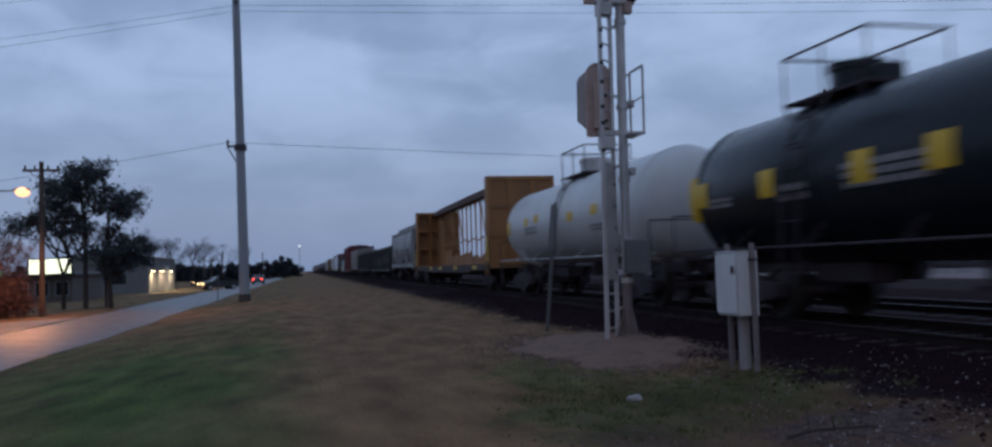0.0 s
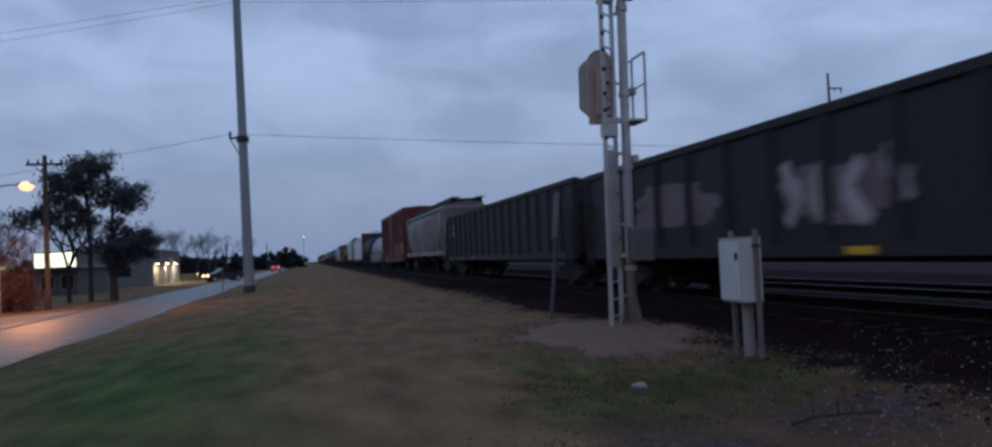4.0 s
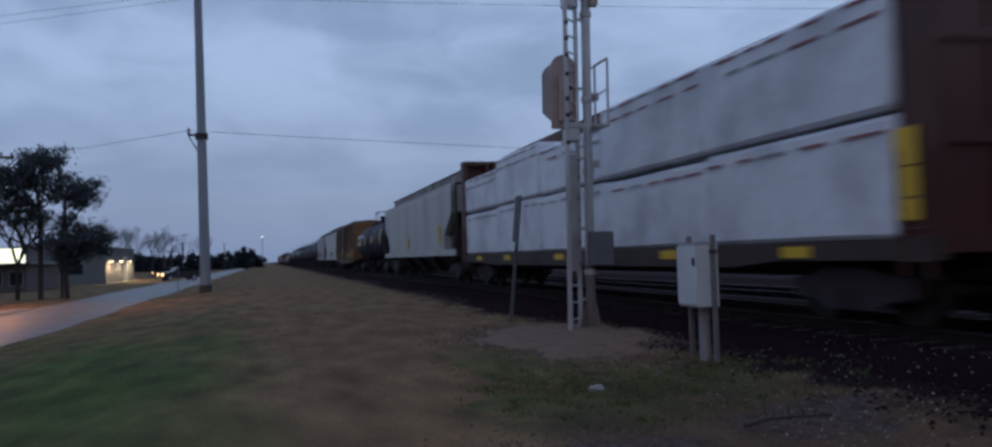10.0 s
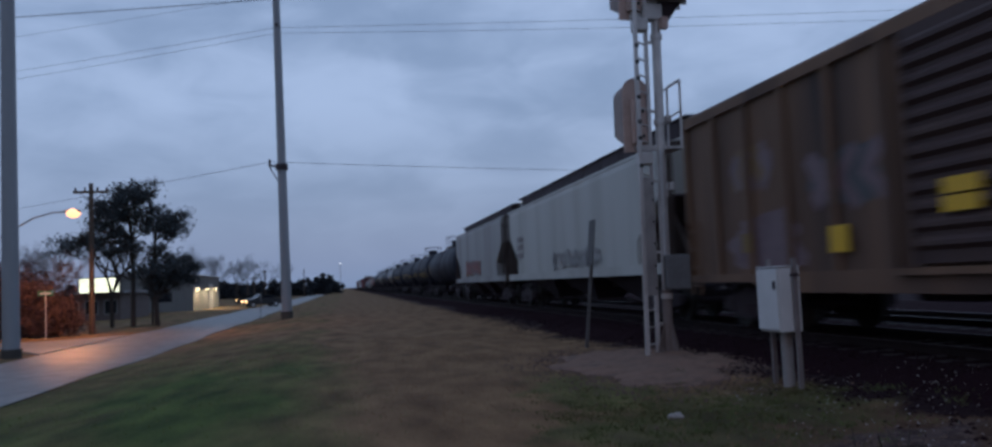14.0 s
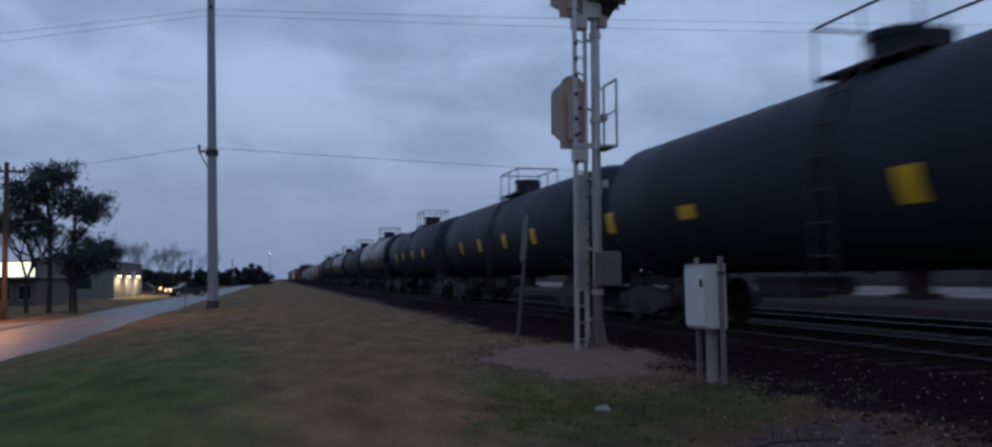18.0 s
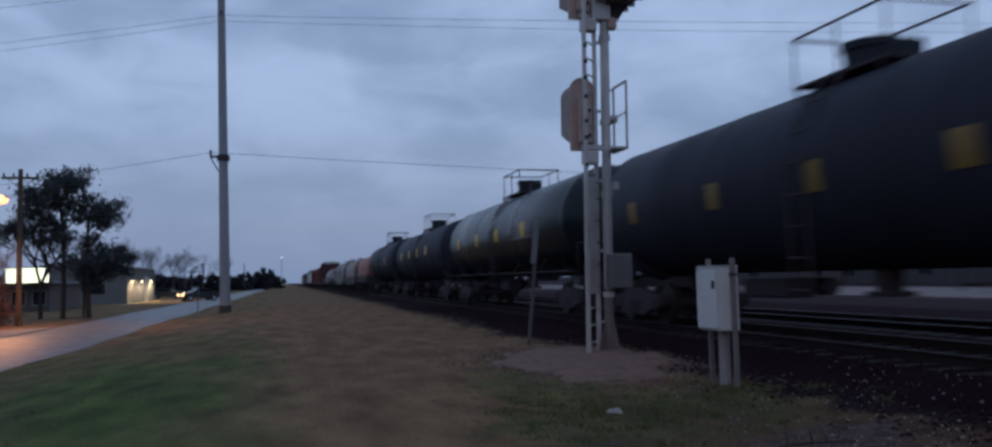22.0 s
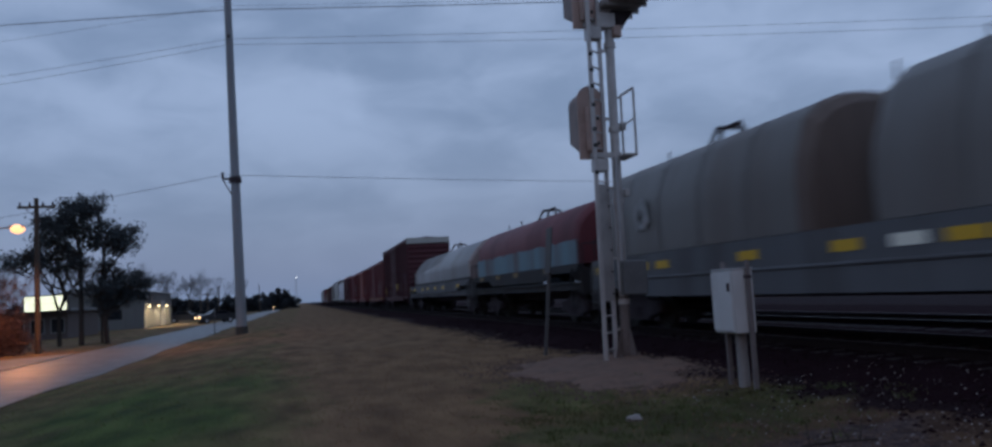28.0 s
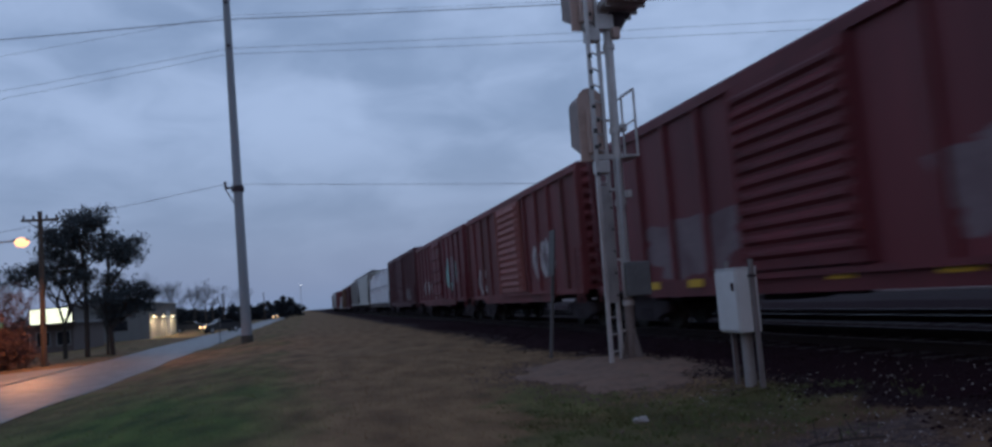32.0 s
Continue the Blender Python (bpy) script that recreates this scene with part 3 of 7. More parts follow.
    part("cage_floor", box(B(), 0.05, 0.31, -0.32, 0.32, 3.76, 3.8), PALE_METAL, cg)
    for zz in (3.1, 4.35):
        part("conduit_box", box(B(), 0.1, 0.2, -0.1, 0.06, zz - 0.07, zz + 0.07, 0.01), PALE_METAL, m)
    part("equipment_box", box(B(), -0.09, 0.36, -0.28, -0.1, 1.22, 1.84, 0.015), mat("grey_box_paint", (0.13, 0.13, 0.135), 0.5, dirt=(0.07, 0.07, 0.07)), m, "dark grey equipment box")
    top = part("top_platform", box(B(), -0.12, 0.66, -0.72, 0.42, 6.66, 6.70), PALE_METAL, m, "steel platform under the upper head")
    for yy in (-0.68, -0.3, 0.08, 0.38):
        part("platform_bearer", box(B(), -0.12, 0.66, yy - 0.025, yy + 0.025, 6.58, 6.66), PALE_METAL, top)
    for xx in (-0.1, 0.64):
        part("edge_angle", box(B(), xx - 0.02, xx + 0.02, -0.72, 0.42, 6.70, 6.78), PALE_METAL, top)
    part("knee_brace", prism(B(), [(0.06, 6.05), (0.14, 6.05), (0.5, 6.58), (0.06, 6.58)], -0.03, 0.03), STEEL_DARK, top)
    part("top_case", box(B(), 0.03, 0.18, -0.2, -0.06, 6.02, 6.24, 0.02), BACK_TAN, m)
    part("head_clamp", box(B(), -0.28, 0.09, -0.13, 0.1, 6.2, 6.5, 0.02), PALE_METAL, m)
    # conduit up the pole, and the stiffened foot
    part("conduit", rod(B(), (-0.05, -0.11, 1.84), (-0.05, -0.11, 3.75), 0.035, 10), GALV, m, "pale conduit", smooth=True)
    part("base_plate", box(B(), -0.3, 0.34, -0.26, 0.26, 0.05, 0.09, 0.01), FOOT_RUST, m)
    for k, a in enumerate((0, 90, 180, 270)):
        g = part("gusset", prism(B(), [(0.08, 0.09), (0.26, 0.09), (0.1, 0.62), (0.08, 0.62)], -0.012, 0.012), FOOT_RUST, m)
        g.matrix_local = pose(0, 0, 0, 0, 0, a + 20)
        part("anchor_bolt", rod(B(), (0.25 * math.cos(k * 1.5708 + 0.8), 0.2 * math.sin(k * 1.5708 + 0.8), 0.09), (0.25 * math.cos(k * 1.5708 + 0.8), 0.2 * math.sin(k * 1.5708 + 0.8), 0.17), 0.022, 6), FOOT_RUST, m)
    part("pole_sleeve", rod(B(), (0, 0, 0.09), (0, 0, 1.2), 0.09, 20), FOOT_RUST, m, "dirty brown lower sleeve", smooth=True)
    return m


def ladder_side(lx):
    bm = B()
    for x, yy in ((lx - 0.175, -0.24), (lx + 0.125, 0.02)):
        box(bm, x - 0.034, x + 0.034, yy - 0.03, yy + 0.03, 0.02, 6.9)
    return bm


def case_mesh(zc):
    bm = B()
    box(bm, -0.56, -0.3, -0.1, 0.028, zc - 0.5, zc + 0.36, 0.03)
    return bm


def tombstone(zc):
    pts = [(-0.69, zc - 0.62), (-0.205, zc - 0.62)]
    for i in range(13):
        a = math.pi * i / 12
        pts.append((-0.4475 + 0.2425 * math.cos(a), zc + 0.52 + 0.245 * math.sin(a)))
    return prism(B(), pts, 0.03, 0.06)


def hood_mesh(zc, y0, y1):
    """A long tunnel hood, open below and in front, its lip cut back at a slant."""
    bm = B()
    rings = []
    for y in (y0, (y0 + y1) / 2, y1):
        low = -0.53 + 0.5 * y
        r = 0.222 + 0.02 * y
        pts = [(-0.445 + r, y, zc + low)]
        for i in range(13):
            a = math.pi * i / 12
            pts.append((-0.445 + r * math.cos(a), y, zc + 0.5 - 0.06 * y + r * math.sin(a)))
        pts.append((-0.445 - r, y, zc + low))
        inner = [(-0.445 + (px + 0.445) * 0.95, py, zc + low if k in (0, 14) else pz - 0.012) for k, (px, py, pz) in reversed(list(enumerate(pts)))]
        rings.append(pts + inner)
    return loft(bm, rings)


signal_mast(5.72, 13.95, 0.08)


def relay_box(x, y, z):
    b = thing("relay_cabinet", "pale grey lineside cabinet on posts", "cabinet", at=pose(x, y, z))
    case = mat("pale_grey_cabinet_paint", (0.55, 0.56, 0.57), 0.5, vary=0.06, scale=2, dirt=(0.36, 0.36, 0.36), dirt_amount=0.4)
    part("case", box(B(), -0.145, 0.14, -0.26, 0.26, 0.8, 1.6, 0.012), case, b)
    part("door", box(B(), -0.17, -0.152, -0.25, 0.25, 0.83, 1.575, 0.006), case, b)
    part("latch", box(B(), -0.19, -0.17, -0.215, -0.165, 1.33, 1.43, 0.005), STEEL_DARK, b, "dark latch")
    part("roof", box(B(), -0.165, 0.145, -0.265, 0.265, 1.6, 1.615, 0.004), case, b)
    for yy in (-0.3, 0.3):
        part("channel_post", box(B(), 0.015, 0.07, yy - 0.022, yy + 0.022, -0.3, 1.71), mat("brown_grey_post", (0.17, 0.15, 0.15), 0.7, dirt=(0.09, 0.075, 0.07)), b)
        part("post_clip", box(B(), 0.005, 0.08, yy - 0.034, yy + 0.034, 1.48, 1.52), STEEL_DARK, b)
    part("conduit", rod(B(), (0.057, 0.0, -0.3), (0.057, 0.0, 0.82), 0.072, 16), mat("dull_conduit", (0.24, 0.23, 0.23), 0.6, vary=0.2, dirt=(0.15, 0.13, 0.13)), b, smooth=True)
    return b


relay_box(5.365, 9.39, 0.0)


SIGN_GREY = mat("dull_sign_metal", (0.085, 0.08, 0.082), 0.7, vary=0.3, dirt=(0.05, 0.035, 0.03))


def lean_post(x, y, z):
    p = thing("trackside_sign", "leaning trackside marker sign on a thin post", "sign", at=pose(x, y, z, -1, 6.5, 0))
    part("post", box(B(), -0.03, 0.03, -0.03, 0.03, -0.3, 2.75), SIGN_GREY, p)
    part("plate", box(B(), -0.045, -0.032, -0.2, 0.2, 1.75, 2.75), SIGN_GREY, p, "plain metal plate")
    return p


lean_post(5.03, 16.8, 0.08)


# ---- poles and wires ----
WOOD = mat("weathered_pole_wood", (0.07, 0.05, 0.038), 0.9, vary=0.3, scale=5, dirt=(0.035, 0.028, 0.024), bump=0.4, streak=True)
POLE_GREY = mat("grey_steel_pole", (0.235, 0.25, 0.275), 0.6, 0.1, vary=0.1, scale=1.5, dirt=(0.22, 0.22, 0.23), dirt_amount=0.5, streak=True)
WIRE = mat("dark_wire", (0.05, 0.055, 0.065), 0.6)


def wire(bm, a, b, sag, r=0.010, n=14):
    a, b = Vector(a), Vector(b)
    pts = [a.lerp(b, i / n) - Vector((0, 0, 4 * sag * (i / n) * (1 - i / n))) for i in range(n + 1)]
    loft(bm, [[p + Vector((0, r * math.cos(k * 1.5708), r * math.sin(k * 1.5708))) for k in range(4)] for p in pts])


def steel_pole(x, y, z, r=0.34, bracket=True):
    p = thing("transmission_pole", "tall tapered grey steel transmission pole", "utility pole", at=pose(x, y, z, 0, -0.6, 0))
    part("shaft", rod(B(), (0, 0, 0), (0, 0, 23), r, 24, r * 0.65), POLE_GREY, p, smooth=True)
    part("base_collar", rod(B(), (0, 0, -0.4), (0, 0, 0.28), r + 0.05, 20), mat("dark_collar", (0.05, 0.045, 0.04), 0.8, dirt=GRIME), p)
    for zz in (17.6, 20.3):
        part("insulator", rod(B(), (0, -0.3, zz), (0, 0.3, zz), 0.1, 10), STEEL_DARK, p)
    if not bracket:
        return p
    br = part("bracket", box(B(), -0.75, 0.1, -0.06, 0.06, 8.95, 9.07), STEEL_DARK, p)
    part("strut", rod(B(), (-0.7, 0, 8.95), (-0.25, 0, 8.1), 0.035), STEEL_DARK, br)
    part("insulator", rod(B(), (-0.7, 0, 9.07), (-0.7, 0, 9.4), 0.07, 10), STEEL_DARK, br)
    part("clamp", rod(B(), (0, 0, 8.75), (0, 0, 9.1), 0.36, 20), STEEL_DARK, p)
    return p


steel_pole(-3.47, 49.9, 0.05, 0.30)
steel_pole(-10.85, 29.3, -0.25, 0.27, False)


def wires(name, label, runs):
    w = thing(name, label, "wire")
    for a, b, sag, r in runs:
        bm = B()
        wire(bm, a, b, sag, r)
        part("wire", bm, WIRE, w)


wires("overhead_line", "thin dark overhead wires", [
    ((-68, 63, 18.7), (-3.75, 49.9, 19.35), 0.3, 0.026), ((-3.75, 49.9, 19.35), (61, 38.4, 19.3), 0.3, 0.026),
    ((-68, 76, 18.6), (-3.75, 49.9, 19.6), 0.6, 0.009), ((-3.75, 49.9, 19.6), (70, 36, 19.6), 0.5, 0.009),
    ((-61, 77, 16.4), (-3.7, 49.6, 17.45), 0.3, 0.011), ((-3.7, 49.6, 17.45), (79, 34.4, 17.2), 0.4, 0.011),
    ((-61, 77.6, 16.2), (-3.7, 50.2, 17.3), 0.5, 0.011), ((-3.7, 50.2, 17.3), (79, 35.2, 17.0), 0.6, 0.011),
    ((-67, 106, 8.8), (-4.2, 49.9, 9.3), 0.4, 0.014), ((-4.2, 49.9, 9.3), (92, 63, 9.3), 0.7, 0.014)])


def wood_pole(x, y, z, h, label, arm=True, r=0.15):
    p = thing("utility_pole", label, "utility pole", "wooden poles", at=pose(x, y, z))
    part("shaft", rod(B(), (0, 0, -0.5), (0, 0, h), r, 12, r * 0.7), WOOD, p, smooth=True)
    if arm:
        a = part("crossarm", box(B(), -0.85, 0.85, -0.06, 0.06, h - 0.5, h - 0.38), WOOD, p)
        for xx in (-0.75, -0.3, 0.3, 0.75):
            part("insulator", rod(B(), (xx, 0, h - 0.38), (xx, 0, h - 0.2), 0.05, 8), STEEL_DARK, a)
        part("brace", pipe(B(), [(-0.6, 0.07, h - 0.45), (0, 0.1, h - 1.0), (0.6, 0.07, h - 0.45)], 0.02), STEEL_DARK, a)
    return p


wood_pole(-12.76, 44.65, -0.25, 7.75, "dark wooden utility pole with a crossarm")
LAMP_GLOW = mat("sodium_lamp_glow", (1, 0.6, 0.3), 0.4, glow=(1.0, 0.45, 0.2, 2.3))


def street_lamp(x, y, z, h, arm, r=0.27):
    p = thing("street_lamp", "lit sodium street lamp on a curved arm", "street lamp", "street lamps", at=pose(x, y, z))
    part("post", rod(B(), (0, 0, -0.3), (0, 0, h - 1.2), 0.09, 12, 0.06), GALV, p)
    part("arm", pipe(B(), [(0, 0, h - 1.3), (arm * 0.25, 0, h - 0.75), (arm * 0.55, 0, h - 0.15), (arm * 0.8, 0, h + 0.08), (arm, 0, h + 0.1)], 0.04, 8), GALV, p)
    hd = part("lamp_head", box(B(), arm - 0.15, arm + 0.5, -0.16, 0.16, h + 0.05, h + 0.2, 0.05), GALV, p)
    # glowing ball is larger than a real glass, to include the glare
    bm = B()
    bmesh.ops.create_uvsphere(bm, u_segments=16, v_segments=8, radius=r)
    for v in bm.verts:
        v.co = Vector((v.co.x + arm + 0.2, v.co.y, v.co.z * 0.7 + h + 0.02))
    part("lamp_glass", bm, LAMP_GLOW, hd, "glowing orange lamp glass, enlarged for its glare", smooth=True)


street_lamp(-15.7, 40.0, -0.25, 5.75, 3.3, 0.3)
street_lamp(-9.5, -14.0, -0.25, 8.3, 1.0)


# ---- trees ----
BARK = mat("dark_bark", (0.035, 0.028, 0.024), 0.95, vary=0.4, scale=6, dirt=(0.02, 0.017, 0.015), bump=0.6, bump_scale=18)
NEEDLE = mat("dark_pine_needles", (0.05, 0.06, 0.068), 0.8, vary=0.5, scale=1.2, dirt=(0.05, 0.052, 0.05), dirt_amount=0.5, spec=0.2)
TWIG = mat("grey_winter_twigs", (0.11, 0.11, 0.12), 0.95, vary=0.3, spec=0.1)
BRUSH = mat("brown_winter_brush", (0.09, 0.055, 0.053), 0.95, vary=0.35, spec=0.1)
WOODS = mat("dark_far_woods", (0.032, 0.036, 0.042), 0.95, vary=0.4, scale=0.6, spec=0.1)


def tuft_cloud(name, clumps, per, size, material, parent, seed, flat=1.0, label=""):
    """Clumps of many small slips of foliage, with gaps between them."""
    rng = np.random.default_rng(seed)
    V, F = [], []
    n = 0
    for cx, cy, cz, rx, ry, rz in clumps:
        k = int(per * rx * rz)
        # a few knots inside each clump give it an uneven edge
        kn = rng.normal(0, 1, (max(6, k // 40), 3))
        kn *= (rng.random((len(kn), 1)) ** 0.4) / np.linalg.norm(kn, axis=1)[:, None]
        knots = kn * (rx, ry, rz) + (cx, cy, cz)
        c = knots[rng.integers(0, len(knots), k)] + rng.normal(0, 0.22, (k, 3)) * (rx ** 0.5, ry ** 0.5, flat * rz ** 0.5)
        d = rng.normal(0, 1, (k, 3))
        d /= np.linalg.norm(d, axis=1)[:, None]
        e = np.cross(d, rng.normal(0, 1, (k, 3)))
        e /= np.linalg.norm(e, axis=1)[:, None]
        s = size * rng.uniform(0.6, 1.3, (k, 1))
        P = np.stack([c - d * s, c + e * s * 0.4, c + d * s, c - e * s * 0.4], 1).reshape(-1, 3)
        V.append(P)
        F.append(np.arange(n, n + 4 * k).reshape(-1, 4))
        n += 4 * k
    me = bpy.data.meshes.new(name)
    me.from_pydata(np.concatenate(V).tolist(), [], np.concatenate(F).tolist())
    ob = hang(name, me, material, parent, label)
    ob["kind"] = "stuff"
    return ob


def limbs(bm, pts, r0, r1, seg=8):
    n = len(pts) - 1
    for i in range(n):
        rod(bm, pts[i], pts[i + 1], r0 + (r1 - r0) * i / n, seg, r0 + (r1 - r0) * (i + 1) / n)


def pine(x, y, z, trunk, clumps, label, seed):
    """trunk: (dx, height) up the stem; clumps: (x, height, half width, half height) in the world."""
    t = thing("pine_tree", label, "tree", "pines by the road", at=pose(x, y, z))
    rnd = random.Random(seed)
    pts = [(dx, rnd.uniform(-0.1, 0.1), h) for dx, h in trunk]
    bm = B()
    limbs(bm, pts, 0.16, 0.06)
    part("trunk", bm, BARK, t, smooth=True)
    cl = []
    for cx, ch, rx, rz in clumps:
        yy = rnd.uniform(-0.8, 0.8)
        k = min(range(len(pts)), key=lambda i: abs(pts[i][2] - (ch - 0.8)))
        a = Vector(pts[k])
        b = Vector((cx - x, yy, ch - z))
        m = a.lerp(b, 0.5) + Vector((0, 0, -0.15))
        bm = B()
        limbs(bm, [a, m, b], 0.075, 0.035, 6)
        for j in range(7):
            e = b + Vector((rnd.uniform(-1, 1) * rx, rnd.uniform(-0.8, 0.8), rnd.uniform(-0.5, 0.9) * rz))
            rod(bm, b.lerp(m, rnd.uniform(0, 0.4)), e, 0.028, 5, 0.012)
        part("limb", bm, BARK, t)
        for j in range(6):
            cl.append((cx - x + rnd.uniform(-0.75, 0.75) * rx, yy + rnd.uniform(-0.6, 0.6) * rx, ch - z + rnd.uniform(-0.65, 0.7) * rz, rx * rnd.uniform(0.5, 0.85), rx * 0.7, rz * rnd.uniform(0.42, 0.7)))
    tuft_cloud("crown", cl, 430, 0.11, NEEDLE, t, seed, label="dark clumped needles")
    return t


pine(-12.79, 53.0, -0.12, [(0, -0.3), (0, 2.7), (0, 5.2), (-0.3, 7.0), (-0.4, 8.3)], [(-13.2, 7.3, 1.6, 1.15), (-12.0, 7.6, 0.7, 0.6), (-14.2, 6.9, 0.9, 0.85), (-14.25, 5.8, 1.0, 0.7), (-15.7, 5.05, 1.0, 0.55), (-12.7, 4.65, 0.7, 0.4), (-12.6, 6.7, 1.1, 0.8), (-13.9, 6.6, 1.0, 0.8), (-12.2, 5.7, 0.6, 0.4), (-13.2, 8.15, 0.8, 0.5), (-16.1, 4.6, 1.15, 0.65), (-13.8, 4.6, 0.8, 0.45), (-12.2, 7.7, 0.8, 0.7), (-14.6, 6.3, 0.9, 0.7), (-14.9, 4.9, 0.9, 0.6), (-13.2, 5.6, 0.9, 0.5)], "tall dark pine with an uneven open crown", 3)
pine(-11.39, 53.0, -0.15, [(0, -0.3), (-0.1, 1.5), (-0.2, 4.1), (-0.05, 5.8), (0.1, 6.6)], [(-11.0, 6.6, 1.2, 0.75), (-10.25, 5.75, 0.8, 0.6), (-10.3, 3.25, 1.3, 0.75), (-10.8, 2.45, 1.2, 0.65), (-9.45, 3.2, 0.5, 0.35), (-11.6, 5.9, 0.9, 0.6), (-10.9, 4.4, 0.6, 0.35), (-11.0, 1.9, 0.9, 0.4), (-11.9, 3.2, 0.6, 0.4), (-10.5, 6.2, 1.0, 0.8), (-9.9, 3.0, 1.1, 0.9), (-10.9, 3.6, 0.9, 0.6), (-11.6, 3.0, 0.9, 0.6), (-10.2, 5.4, 0.8, 0.6), (-11.5, 2.3, 0.8, 0.5)], "slender dark pine with a drooping side crown", 5)


def bare_tree(x, y, h, label, seed, material=TWIG, spread=0.55, depth=5, name="bare_tree", r=None):
    rnd = random.Random(seed)
    t = thing(name, label, "tree", at=pose(x, y, float(ground_height(x, y)) - 0.05))
    bm, tw = B(), B()

    def grow(p, d, length, r, k):
        q = p + d * length
        rod(bm if k >= depth - 1 else tw, p, q, r, 6 if k >= depth - 1 else 4, r * 0.7)
        if k == 0:
            return
        for _ in range(3 if k > 1 else 4):
            w = Vector((rnd.uniform(-1, 1), rnd.uniform(-1, 1), rnd.uniform(-0.25, 0.7)))
            grow(p.lerp(q, rnd.uniform(0.6, 1.0)), (d + w * spread * 1.4).normalized(), length * rnd.uniform(0.6, 0.82), r * 0.6, k - 1)

    grow(Vector((0, 0, -0.2)), Vector((rnd.uniform(-0.1, 0.1), 0, 1)).normalized(), h * 0.33, r or h * 0.018, depth)
    part("trunk", bm, BARK if material is TWIG else material, t)
    o = part("canopy", tw, material, t)
    o["kind"] = "stuff"
    return t


bare_tree(-14.1, 53.4, 7.6, "many-stemmed leafless tree beside the pines", 11, BARK, spread=0.6, depth=6, r=0.15)
bare_tree(-12.0, 54.5, 7.0, "thin leafless tree behind the pines", 12, BARK, spread=0.55, depth=6, r=0.09)
for i, (x, y, h) in enumerate(((-24, 116, 10), (-20, 122, 9.5), (-28, 108, 11), (-33, 100, 10), (-16.5, 132, 9), (-13.5, 145, 8.5), (-18, 140, 9.5), (-30, 120, 11), (-22, 150, 10), (-36, 110, 11), (-17, 150, 9), (-20, 134, 9), (-24, 158, 11), (-12.5, 166, 8.5))):
    bare_tree(x, y, h, "leafless grey tree behind the buildings", 40 + i, depth=5, r=0.10, spread=0.5)
for i, (x, y, h) in enumerate(((-14.9, 45.7, 3.5), (-16.0, 45.9, 4.0), (-17.0, 45.6, 4.3), (-18.1, 45.8, 4.2), (-14.2, 44.0, 2.2), (-14.9, 43.2, 3.0), (-16.1, 43.5, 3.6), (-17.3, 43.3, 3.8))):
    bush = bare_tree(x, y, h, "reddish brown winter bush under the street lamp", 70 + i, BRUSH, 0.8, 5, "winter_bush", 0.04)
    tuft_cloud("leaves", [(0, 0, h * 0.5, 1.1, 0.9, h * 0.44), (0.2, 0, h * 0.25, 1.2, 0.9, h * 0.28)], 1500, 0.08, BRUSH, bush, 90 + i)
for i, (x, y, h) in enumerate(((-14.6, 44.8, 5.2), (-16.4, 44.6, 5.5))):
    bare_tree(x, y, h, "reddish leafless tree under the street lamp", 170 + i, BRUSH, 0.6, 6, "bare_tree", 0.06)

far = thing("far_woods", "dark woods on the horizon, and unseen woods added to darken reflections", "woods", kind="stuff")
rngw = random.Random(8)
cl = []
for i in range(62):
    x = -50 + i * 0.78
    y = 250 + rngw.uniform(-10, 10)
    hh = 4.2 + 1.0 * rngw.random() + 2.4 * max(0.0, 1 - abs(x + 7.0) / 5.0)
    cl.append((x, y, hh * 0.45 - 0.3, 1.6, 1.6, hh * 0.52))
for i in range(30):
    x = -160 + i * 4.0
    cl.append((x, 300 + rngw.uniform(-20, 20), 2.6, 3.2, 3.0, 2.6 + rngw.random() * 1.6))
for i in range(60):
    x = 60 + i * 9
    cl.append((x, 420 + rngw.uniform(-40, 40) - 0.25 * x, 3.0, 6, 4, 3.0 + 2.5 * rngw.random()))
# unseen clumps added left of and behind the camera, to darken reflections
for i in range(46):
    cl.append((-40 + rngw.uniform(-4, 2), -130 + 3.9 * i, 3.6, 3.0, 3.0, 4.2 + 2.0 * rngw.random()))
for i in range(26):
    cl.append((-44 + 4.4 * i, -95 + rngw.uniform(-8, 8), 3.6, 3.4, 3.0, 4.0 + 2.0 * rngw.random()))
tuft_cloud("foliage", cl, 60, 0.75, WOODS, far, 9)

# ---- buildings beyond the road ----
SHEET_GREY = mat("grey_metal_siding", (0.23, 0.235, 0.235), 0.6, vary=0.08, scale=1, dirt=(0.16, 0.16, 0.155), dirt_amount=0.5, streak=True)
SHED_GREY = mat("dull_metal_siding", (0.135, 0.135, 0.132), 0.6, vary=0.1, scale=1, dirt=(0.085, 0.085, 0.083), dirt_amount=0.5, streak=True)
ROOF_GREY = mat("grey_metal_roof", (0.12, 0.12, 0.125), 0.5, vary=0.1)
BROWN_WALL = mat("brown_painted_boards", (0.11, 0.085, 0.08), 0.8, vary=0.2, scale=2)
WARM = mat("warm_wall_light", (1, 0.9, 0.7), 0.4, glow=(1.0, 0.83, 0.5, 9))
SIGN_LIT = mat("lit_sign_panel", (0.9, 0.9, 0.8), 0.4, vary=0.1, scale=3, glow=(0.96, 1.0, 0.72, 1.4))
GLASS_DARK = mat("dark_window_glass", (0.012, 0.014, 0.018), 0.12, vary=0.1)
WARM_LIGHT = (1.0, 0.78, 0.48)


